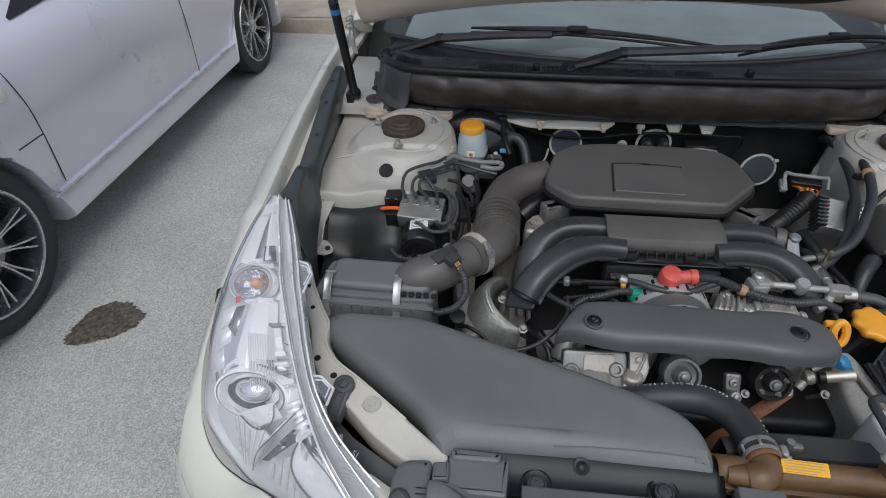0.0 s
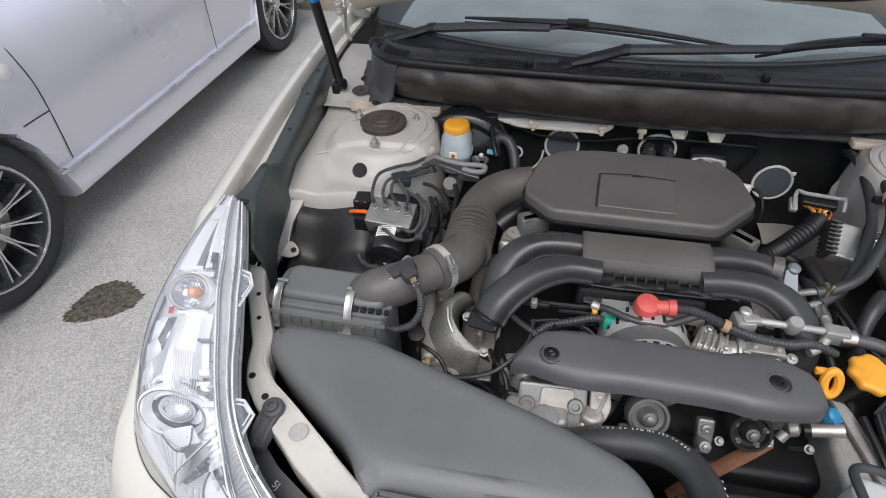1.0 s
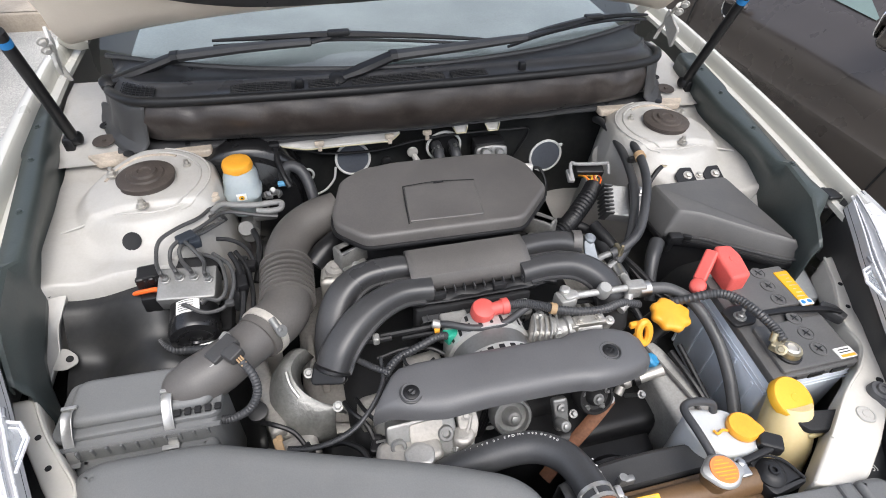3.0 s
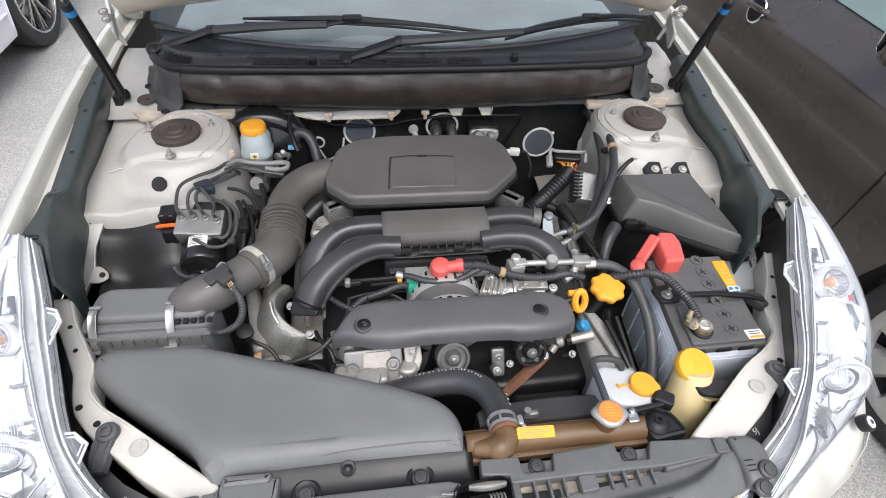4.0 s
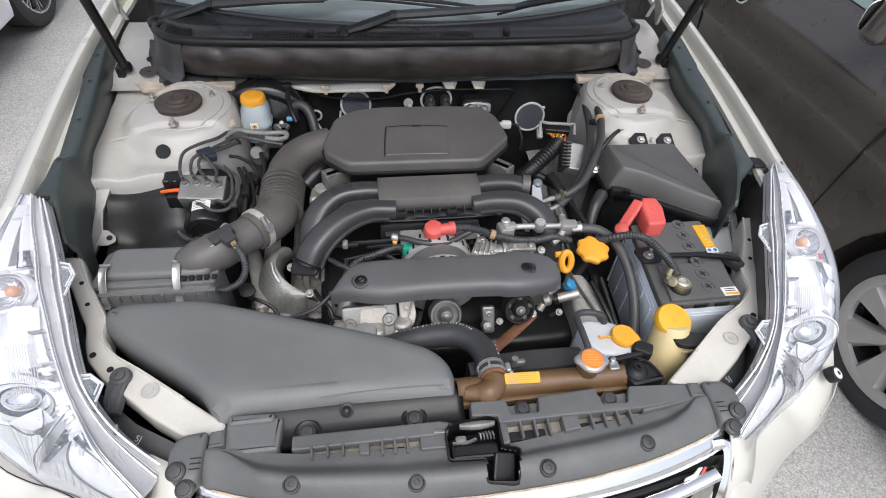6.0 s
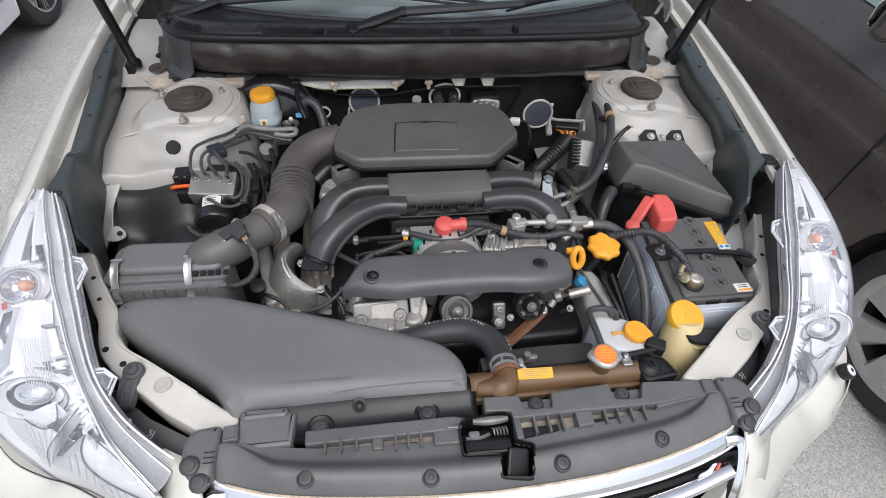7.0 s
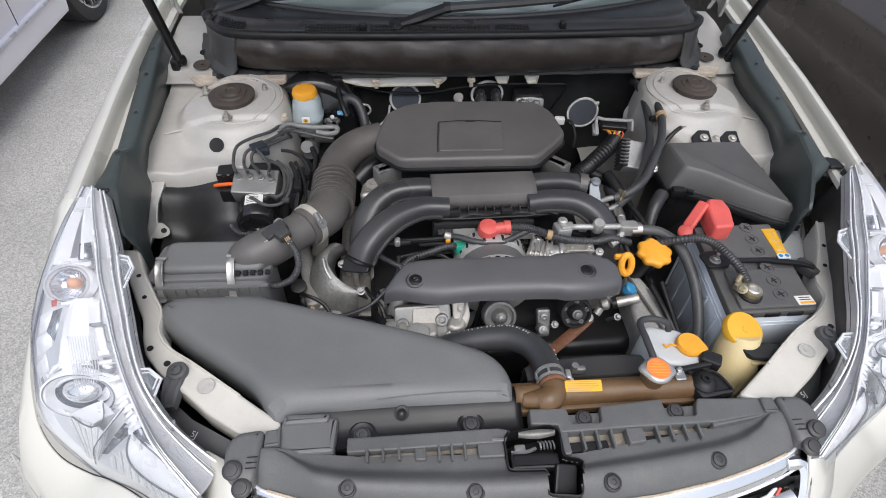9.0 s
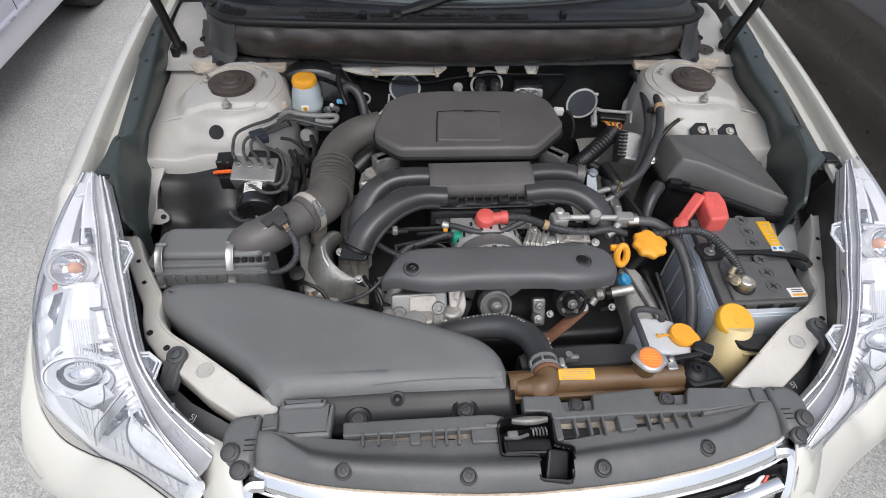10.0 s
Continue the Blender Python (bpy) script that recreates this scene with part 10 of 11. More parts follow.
# ---- battery side ----
def battery():
    t = thing("car_battery", "pale blue car battery with black lid and held by a bar", "battery", (0.5, 0.465, 0.68))
    x0, x1, y0, y1 = 0.412, 0.583, 0.352, 0.582
    sk = 0.10
    def P(x, y):
        return (x + sk * (y - y0), y)
    bm = B()
    slab(bm, rpoly([P(x0 + 0.002, y0 + 0.002), P(x1 - 0.002, y0 + 0.002), P(x1 - 0.002, y1), P(x0 + 0.002, y1)], 0.008), 0.68, 0.868, 0.004, 2)
    part("case", bm, CASE, t, "pale blue plastic case")
    for z in (0.845, 0.835):
        bm = B()
        tube(bm, [(*P(x0 + 0.002, y1), z), (*P(x0 + 0.002, y0 + 0.002), z), (*P(x1 - 0.002, y0 + 0.002), z)], 0.0015, 6, 1)
        part("case_bead", bm, CASE, t)
    for k in range(5):
        bm = B()
        box(bm, (*P(x0 + 0.001, y0 + 0.03 + 0.05 * k), 0.76), (0.003, 0.006, 0.14), 0.001, None, 1)
        part("case_rib", bm, CASE, t)
    bm = B()
    slab(bm, rpoly([P(x0, y0), P(x1, y0), P(x1, y1), P(x0, y1)], 0.008), 0.862, 0.880, 0.003, 2)
    LID = material("worn_grey_black_lid", (0.100, 0.098, 0.096), 0.42, 0, 0.15, 14, 300, 0.15, dust=0.06)
    top = part("lid", bm, LID, t, "worn black lid")
    for ya, yb in ((y0 + 0.006, 0.452), (0.482, y1 - 0.006)):
        bm = B()
        slab(bm, rpoly([P(x0 + 0.02, ya), P(x1 - 0.006, ya), P(x1 - 0.006, yb), P(x0 + 0.02, yb)], 0.006), 0.876, 0.887, 0.003, 2)
        part("raised_field", bm, LID, top)
    for k in range(6):
        x, y = P(0.520, 0.386 + 0.0335 * k + (0.012 if k > 2 else 0))
        bm = B()
        lathe(bm, [(0.0140, 0), (0.0140, 0.0014), (0.0125, 0.0018), (0.0118, 0.0004), (0, 0.0004)], (x, y, 0.887), (0, 0, 1), 26)
        box(bm, (x, y, 0.8880), (0.013, 0.0016, 0.0016), 0.0004, None, 1, 20)
        box(bm, (x, y, 0.8880), (0.0016, 0.013, 0.0016), 0.0004, None, 1, 20)
        plug = part("cell_plug", bm, LID, top, "black cell plug with cross slot")
        bm = B()
        for q in (20, 110):
            box(bm, (x, y, 0.8892), (0.015, 0.0018, 0.0008), 0.0002, None, 1, q)
        part("cross_slot", bm, BLACK, plug)
    for x in (x0 + 0.03, x0 + 0.085, x0 + 0.13):
        bm = B()
        box(bm, (x, y0 + 0.001, 0.871), (0.03, 0.006, 0.012), 0.001, None, 1)
        part("lid_lug", bm, BLACK, top)
    bm = B()
    slab(bm, rpoly([P(0.556, 0.474), P(0.578, 0.474), P(0.580, 0.560), P(0.550, 0.560)], 0.002), 0.8855, 0.8885, 0.0004, 1)
    lb = part("maker_label", bm, LABEL, top, "orange-yellow printed label")
    for k in range(7):
        bm = B()
        box(bm, (*P(0.566 + 0.003 * (k % 2), 0.496 + 0.009 * k), 0.8888), (0.016 - 0.005 * (k % 3), 0.0018, 0.0008), 0.0002, None, 1, -4)
        part("print_bar", bm, SEAL, lb)
    bm = B()
    slab(bm, rpoly([P(0.554, 0.474), P(0.580, 0.474), P(0.580, 0.488), P(0.554, 0.488)], 0.002), 0.8865, 0.8888, 0.0002, 1)
    part("white_band", bm, PAPER, lb)
    for k in range(2):
        bm = B()
        lathe(bm, [(0.007, 0), (0.007, 0.0008), (0, 0.0008)], (*P(0.560 + 0.013 * k, 0.481), 0.8890), (0, 0, 1), 18)
        part("safety_disc", bm, WHITE, lb)
        bm = B()
        lathe(bm, [(0.0042, 0.0008), (0.0042, 0.0012), (0, 0.0012)], (*P(0.560 + 0.013 * k, 0.481), 0.8890), (0, 0, 1), 14)
        part("safety_mark", bm, BLUE, lb)
    bm = B()
    slab(bm, rpoly([P(0.545, 0.359), P(0.578, 0.359), P(0.576, 0.380), P(0.542, 0.380)], 0.002), 0.886, 0.8885, 0.0004, 1)
    lb = part("type_label", bm, PAPER, top, "white and orange label")
    bm = B()
    box(bm, (*P(0.562, 0.363), 0.8888), (0.028, 0.005, 0.0008), 0.0002, None, 1)
    part("label_strip", bm, ORANGE, lb)
    for k in range(2):
        bm = B()
        box(bm, (*P(0.560, 0.370 + 0.005 * k), 0.8888), (0.022, 0.0018, 0.0008), 0.0002, None, 1)
        part("print_bar", bm, INK, lb)
    # negative terminal
    tx, ty = 0.463, 0.388
    bm = B()
    lathe(bm, [(0.021, 0), (0.021, 0.004), (0.016, 0.006)], (tx, ty, 0.887), (0, 0, 1), 24)
    part("terminal_ring", bm, BLACK, top)
    bm = B()
    lathe(bm, [(0.013, 0.004), (0.0125, 0.010), (0.0125, 0.018), (0.009, 0.020), (0.0088, 0.017), (0, 0.017)], (tx, ty, 0.887), (0, 0, 1), 24)
    part("negative_post", bm, ZINC, t, "lead negative post")
    cb = thing("negative_battery_cable", "ribbed black battery cable with brass clamp", "battery cable", (0.45, 0.48, 0.89))
    bm = B()
    lathe(bm, [(0.0165, 0), (0.0175, 0.003), (0.0175, 0.012), (0.0165, 0.015), (0.013, 0.015), (0.0128, 0.004)], (tx, ty, 0.888), (0, 0, 1), 24, False)
    box(bm, (tx - 0.018, ty + 0.014, 0.898), (0.022, 0.018, 0.014), 0.003, None, 2, 35)
    hexbolt(bm, (tx - 0.020, ty + 0.002, 0.903), 0.006, 0.012, (-0.6, -0.3, 0.6))
    lathe(bm, [(0.006, 0), (0.006, 0.016), (0, 0.016)], (tx - 0.020, ty + 0.022, 0.900), (0.3, 0.4, 0.8), 12)
    part("clamp", bm, BRASS, cb, "tarnished brass clamp")
    bm = B()
    conduit(bm, [(tx - 0.006, ty + 0.016, 0.906), (0.456, 0.435, 0.910), (0.445, 0.468, 0.914), (0.433, 0.498, 0.914), (0.412, 0.521, 0.908), (0.378, 0.532, 0.895), (0.345, 0.548, 0.870)], 0.0090, 0.006, 12)
    part("cable", bm, HOSE, cb)
    # hold-down
    hd = thing("battery_clamp_bar", "black battery hold-down bar", "battery bracket", (0.5, 0.47, 0.88))
    bm = B()
    slab(bm, rpoly([(0.440, 0.470), (0.536, 0.464), (0.600, 0.452), (0.622, 0.440), (0.626, 0.448), (0.604, 0.462), (0.536, 0.476), (0.440, 0.480)], 0.004), 0.887, 0.894, 0.002, 2)
    slab(bm, rpoly([(0.404, 0.494), (0.410, 0.456), (0.452, 0.456), (0.464, 0.474), (0.462, 0.498), (0.43, 0.502)], 0.008), 0.886, 0.893, 0.003, 2)
    part("bar", bm, BLACK, hd)
    bm = B()
    slab(bm, rpoly([(0.596, 0.466), (0.618, 0.432), (0.634, 0.436), (0.630, 0.462), (0.612, 0.478)], 0.005), 0.868, 0.889, 0.003, 2)
    part("bar_end", bm, MID, hd)
    bm = B()
    tube(bm, [(0.430, 0.474, 0.912), (0.430, 0.474, 0.70)], 0.0035, 8, 1)
    hexbolt(bm, (0.430, 0.474, 0.892), 0.0075, 0.010)
    part("rod", bm, DULL, hd)
    # red cover
    rc = thing("positive_terminal_cover", "faded red plastic positive terminal cover", "terminal cover", (0.46, 0.56, 0.885))
    bm = B()
    out = rpoly([(0.448, 0.536), (0.490, 0.538), (0.499, 0.585), (0.493, 0.612), (0.460, 0.616), (0.452, 0.592)], 0.008, 4)
    slab(bm, out, 0.884, 0.926, 0.006, 3, False, None, lambda x, y, z: (x, y, z + (0.12 * (y - 0.565)) * ease(0.89, 0.926, z)))
    slab(bm, rpoly([(-0.012, -0.032), (0.012, -0.032), (0.012, 0.034), (-0.012, 0.034)], 0.006), -0.006, 0.006, 0.004, 2, True, frame_at((0.432, 0.588, 0.908), (-0.55, -0.2, 0.8), (0.62, -0.78, 0.1)))
    lathe(bm, [(0.015, -0.010), (0.015, 0.002), (0.012, 0.005), (0, 0.005)], (0.404, 0.560, 0.890), (-0.4, -0.3, 0.85), 18)
    part("cover", bm, RED, rc, sharp=50)
    bm = B()
    lathe(bm, [(0.009, 0), (0.008, 0.0015), (0, 0.0018)], (0.478, 0.578, 0.9275), (0, -0.1, 1), 18)
    part("moulded_disc", bm, RED, rc)
    # tray corner and carrier behind
    bm = B()
    slab(bm, rpoly([(0.63, 0.52), (0.68, 0.52), (0.71, 0.60), (0.655, 0.63)], 0.01), 0.70, 0.835, 0.006, 2)
    tagged(part("battery_tray", bm, material("pale_grey_tray", (0.42, 0.43, 0.43), 0.5, 0, 0.12, 12, 200, 0.1), None), "pale grey plastic battery tray panel", "battery tray")


def fuse_box():
    t = thing("fuse_box", "black plastic fuse box with sloping faceted lid", "fuse box", (0.56, 0.74, 0.70))
    top = rpoly([(0.456, 0.828), (0.634, 0.824), (0.664, 0.612), (0.622, 0.640), (0.508, 0.724), (0.466, 0.738)], [0.008, 0.010, 0.006, 0.02, 0.02, 0.008], 3)
    rim = rpoly([(0.440, 0.838), (0.648, 0.836), (0.690, 0.592), (0.640, 0.606), (0.506, 0.700), (0.440, 0.722)], [0.008, 0.010, 0.006, 0.02, 0.02, 0.008], 3)

    def tilt(x, y):
        return 0.016 * ease(0.62, 0.80, y)
    bm = B()
    rings = []
    for pts, z in ((inset(rim, -0.002), 0.856), (rim, 0.872), (inset(top, -0.003), 0.900), (top, 0.905), (inset(top, 0.003), 0.9075), (inset(top, 0.006), 0.908)):
        rings.append([(x, y, z + tilt(x, y) * (1 if z > 0.88 else 0)) for x, y in pts])
    loft(bm, rings)
    lid = part("lid", bm, material("dusty_lid_plastic", (0.088, 0.086, 0.084), 0.45, 0, 0.15, 7, 460, 0.25, 0.0006, dust=0.06), t, "dark faceted lid", sharp=25)
    bm = B()
    slab(bm, inset(rim, -0.006), 0.846, 0.860, 0.004, 2)
    part("lid_rim", bm, BLACK, t)
    bm = B()
    slab(bm, inset(rim, 0.004), 0.70, 0.850, 0.006, 2)
    part("base", bm, BLACK, t, "black base")
    bm = B()
    box(bm, (0.452, 0.706, 0.872), (0.030, 0.020, 0.022), 0.004, None, 2, -10)
    box(bm, (0.476, 0.700, 0.876), (0.020, 0.010, 0.012), 0.003, None, 2, -30)
    box(bm, (0.446, 0.716, 0.852), (0.016, 0.026, 0.030), 0.004)
    part("catch", bm, BLACK, t, "side catch")
    bm = B()
    tube(bm, [(0.448, 0.716, 0.874), (0.506, 0.694, 0.872), (0.570, 0.650, 0.872), (0.640, 0.602, 0.872), (0.686, 0.590, 0.872)], 0.0028, 6, 4)
    part("lid_bead", bm, MID, lid)
    # plates on the inner wing
    for x in (0.556, 0.630):
        bm = B()
        slab(bm, rpoly([(-0.026, -0.018), (0.022, -0.018), (0.022, 0.024), (-0.006, 0.024), (-0.026, 0.006)], 0.004), 0, 0.004, 0.001, 1, True, frame_at((x, 0.852, hump(x, 0.852) + 0.004), (0, -0.35, 0.93), (1, 0, 0)))
        br = part("bracket", bm, BLACK, t, "black fixing plate")
        bm = B()
        hexbolt(bm, (x + 0.004, 0.852, hump(x, 0.852) + 0.008), 0.007, 0.008, (0, -0.35, 0.93))
        part("bracket_bolt", bm, ZINC, br)
    bm = B()
    hexbolt(bm, (0.594, 0.855, hump(0.594, 0.855) + 0.001), 0.006, 0.006, (0, -0.3, 0.9))
    part("stud", bm, ZINC, t)
    bm = B()
    tube(bm, [(0.452, 0.842, 0.880), (0.470, 0.860, 0.900), (0.495, 0.878, 0.916), (0.515, 0.890, 0.922)], 0.0055, 8, 6)
    gl = part("earth_lead", bm, RUBBER, t)
    bm = B()
    slab(bm, rpoly([(-0.020, -0.008), (0.012, -0.01), (0.014, 0.01), (-0.020, 0.008)], 0.004), 0, 0.003, 0.001, 1, True, pose(0.530, 0.897, 0.924, 0, 0, 30))
    hexbolt(bm, (0.533, 0.899, 0.927), 0.006, 0.006)
    part("earth_lug", bm, BRASS, gl)


def control_unit():
    t = thing("throttle_control_unit", "finned alloy control unit with a grey plug and coloured wires", "control unit", (0.38, 0.85, 0.74))
    M = Matrix.Translation((0.408, 0.842, 0.866)) @ Matrix.Rotation(radians(28), 4, "X") @ Matrix.Rotation(radians(-14), 4, "Z")
    bm = B()
    box(bm, (0, 0, 0), (0.085, 0.075, 0.035), 0.004, M)
    part("body", bm, material("grey_alloy_case", (0.36, 0.36, 0.355), 0.45, 0.5, 0.15, 20, 200, 0.2, dust=0.1), t, "grey cast alloy body")
    for k in range(8):
        bm = B()
        box(bm, (-0.045, -0.034 + 0.0095 * k, 0.004), (0.022, 0.004, 0.042), 0.001, M, 1)
        part("fin", bm, MID, t)
    bm = B()
    box(bm, (0.01, 0.0, 0.022), (0.014, 0.085, 0.012), 0.003, M)
    part("strap", bm, BLACK, t)
    for px, py in ((0.032, 0.026), (0.032, -0.026)):
        bm = B()
        hexbolt(bm, M @ Vector((px, py, 0.018)), 0.008, 0.010, M.to_3x3() @ Vector((0, 0, 1)))
        part("bolt", bm, STEEL, t)
    bm = B()
    M2 = Matrix.Translation((0.372, 0.955, 0.878)) @ Matrix.Rotation(radians(20), 4, "X") @ Matrix.Rotation(radians(-8), 4, "Z")
    box(bm, (0, 0.006, 0), (0.070, 0.024, 0.026), 0.004, M2)
    part("plug_body", bm, BLACK, t)
    bm = B()
    tube(bm, [M2 @ Vector(p) for p in ((-0.046, -0.02, 0.0), (-0.046, 0.016, 0.016), (-0.03, 0.012, 0.020), (0.03, 0.014, 0.020), (0.046, 0.018, 0.016), (0.048, -0.006, 0.004))], 0.0042, 8, 4)
    box(bm, (-0.046, -0.006, -0.002), (0.016, 0.034, 0.012), 0.003, M2)
    part("lever_frame", bm, material("pale_grey_lever", (0.28, 0.28, 0.28), 0.5, 0, 0.1, 20, 200, 0.1), t, "pale grey plug lever")
    cols = [ORANGE, YELLOW, WHITE, CLIP, TAPE, ORANGE, WHITE, GREEN, YELLOW, RED]
    rr = random.Random(3)
    for k in range(14):
        f = k / 13
        a = M2 @ Vector((-0.026 + 0.05 * f, -0.006, 0.0))
        b = Vector((0.358 + 0.010 * math.sin(k * 2.1), 0.900 + 0.006 * math.cos(k * 1.7), 0.876 + 0.006 * math.cos(k * 2.6)))
        mid = (a + b) / 2 + Vector((rr.uniform(-0.008, 0.008), 0, rr.uniform(0.004, 0.016)))
        bm = B()
        tube(bm, [a, mid, b], 0.0017, 6, 5)
        part("wire", bm, cols[k % len(cols)], t)
    bm = B()
    conduit(bm, [(0.362, 0.908, 0.876), (0.338, 0.880, 0.874), (0.300, 0.845, 0.868), (0.262, 0.812, 0.862), (0.235, 0.795, 0.855), (0.20, 0.785, 0.84)], 0.0205, 0.0085, 18)
    part("wide_conduit", bm, RUBBER, t, "wide black ribbed conduit")
    bm = B()
    tube(bm, [(0.315, 0.80, 0.855), (0.330, 0.755, 0.845), (0.345, 0.72, 0.83), (0.36, 0.70, 0.80)], 0.014, 12, 6)
    tube(bm, [(0.25, 0.84, 0.84), (0.29, 0.83, 0.835), (0.33, 0.81, 0.82)], 0.012, 12, 6)
    part("loom_tail", bm, RUBBER, t)
    bm = B()
    box(bm, (0.262, 1.06, 0.838), (0.028, 0.018, 0.020), 0.004, None, 2, -10)
    tube(bm, [(0.240, 1.062, 0.834), (0.250, 1.061, 0.836)], 0.010, 12, 1)
    part("white_plug", bm, PAPER, t)
    bm = B()
    tube(bm, [(0.275, 1.06, 0.838), (0.295, 1.055, 0.835), (0.305, 1.03, 0.81), (0.295, 1.0, 0.79)], 0.004, 8, 6)
    part("lead", bm, RUBBER, t)


def heater_lines():
    t = thing("coolant_hose", "pair of black rubber hoses clipped along the inner wing", "hose", (0.45, 0.9, 0.80))
    a = [(0.512, 1.160, 0.905), (0.497, 1.085, 0.930), (0.480, 1.000, 0.942), (0.464, 0.910, 0.942), (0.442, 0.840, 0.935), (0.410, 0.780, 0.925), (0.365, 0.715, 0.905), (0.325, 0.690, 0.890), (0.290, 0.684, 0.880)]
    b = [(0.484, 1.155, 0.900), (0.474, 1.094, 0.920), (0.457, 0.990, 0.925), (0.441, 0.910, 0.920), (0.420, 0.840, 0.910), (0.385, 0.770, 0.895), (0.340, 0.705, 0.880), (0.297, 0.669, 0.868)]
    for pts in (a, b):
        bm = B()
        tube(bm, pts, 0.0098, 14, 8)
        part("hose", bm, HOSE, t)
    bm = B()
    box(bm, (0.455, 0.915, 0.933), (0.036, 0.012, 0.016), 0.004, None, 2, 8)
    part("hose_clip", bm, BLACK, t)
    bm = B()
    tube(bm, [(0.4655, 0.918, 0.942), (0.4630, 0.905, 0.942)], 0.0128, 14, 1)
    part("tape_band", bm, TAPE, t)
    bm = B()
    tube(bm, [(0.300, 0.686, 0.882), (0.270, 0.682, 0.878), (0.245, 0.672, 0.874), (0.232, 0.655, 0.868)], 0.0065, 12, 6)
    tube(bm, [(0.305, 0.673, 0.870), (0.275, 0.662, 0.866), (0.250, 0.655, 0.864)], 0.0065, 12, 6)
    part("steel_pipe", bm, DULL, t, "dull steel pipe ends")
    bm = B()
    box(bm, (0.306, 0.686, 0.882), (0.010, 0.026, 0.026), 0.003)
    box(bm, (0.306, 0.676, 0.896), (0.007, 0.006, 0.022), 0.002)
    part("spring_clip", bm, BRASS, t)
    bm = B()
    slab(bm, rpoly([(-0.014, -0.022), (0.014, -0.022), (0.010, 0.022), (-0.010, 0.022)], 0.005), 0, 0.005, 0.001, 1, True, frame_at((0.244, 0.690, 0.892), (0, -0.7, 0.7), (1, 0, 0)))
    lathe(bm, [(0.011, 0), (0.011, 0.014), (0.007, 0.018), (0, 0.018)], (0.248, 0.708, 0.900), (0, -0.2, 1), 18)
    part("pipe_bracket", bm, material("blue_zinc_bracket", (0.24, 0.26, 0.28), 0.45, 0.4, 0.15, 20, 200, 0.2), t, "blue-grey zinc bracket")
    # thin white vent tube at the bulkhead
    bm = B()
    tube(bm, [(0.492, 1.10, 0.890), (0.480, 1.10, 0.884), (0.476, 1.10, 0.868), (0.482, 1.10, 0.846), (0.496, 1.10, 0.832)], 0.0030, 8, 6)
    part("vent_tube", bm, material("milky_tube", (0.45, 0.45, 0.44), 0.4, 0, 0.1, 20, 200, 0), t)
    # inner wing gusset behind the hoses
    bm = B()
    slab(bm, rpoly([(-0.05, -0.045), (0.03, -0.045), (0.035, 0.03), (0.0, 0.05), (-0.035, 0.03)], 0.012), 0, 0.004, 0.001, 1, True, frame_at((0.462, 1.03, 0.868), (-0.90, -0.15, 0.40), (0, 0.3, 1)))
    tagged(part("wing_gusset", bm, INNER, None), "cream painted gusset plate on the inner wing", "body panel")
    # small hoses and pipes by the fuse box
    o = thing("washer_hose_bundle", "small grey hose elbows and leads beside the fuse box", "hose", (0.40, 0.68, 0.8))
    bm = B()
    tube(bm, [(0.425, 0.72, 0.855), (0.400, 0.69, 0.845), (0.385, 0.66, 0.82), (0.38, 0.63, 0.78)], [0.016, 0.015, 0.012, 0.012], 12, 6)
    part("elbow", bm, HOSE, o)
    for pts, r in (([(0.33, 0.74, 0.84), (0.35, 0.68, 0.84), (0.37, 0.62, 0.83), (0.40, 0.58, 0.82)], 0.006), ([(0.35, 0.74, 0.83), (0.375, 0.66, 0.80), (0.41, 0.60, 0.79)], 0.008), ([(0.36, 0.50, 0.80), (0.365, 0.44, 0.78), (0.37, 0.38, 0.76), (0.39, 0.33, 0.73)], 0.005), ([(0.335, 0.49, 0.80), (0.345, 0.43, 0.79), (0.355, 0.39, 0.775)], 0.006)):
        bm = B()
        tube(bm, pts, r, 8, 6)
        part("lead", bm, RUBBER, o)
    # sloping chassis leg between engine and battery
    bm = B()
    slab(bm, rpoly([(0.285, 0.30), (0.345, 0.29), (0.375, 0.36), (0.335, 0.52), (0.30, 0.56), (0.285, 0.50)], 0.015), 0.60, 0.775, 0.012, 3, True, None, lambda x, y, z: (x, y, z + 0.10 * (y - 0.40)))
    # leg paint is darker and greyer than the inner wing's, with faint dust
    leg = tagged(part("chassis_leg", bm, material("greyish_leg_paint", (0.30, 0.295, 0.28), 0.5, 0, 0.25, 14, 200, 0.25, dust=0.05), None), "greyish cream painted chassis leg, faintly dusty", "body panel")
    bm = B()
    tube(bm, [(0.292, 0.545, 0.795), (0.312, 0.47, 0.787), (0.330, 0.40, 0.780), (0.337, 0.345, 0.775)], 0.0035, 6, 5)
    part("seam_edge", bm, WARM, leg)


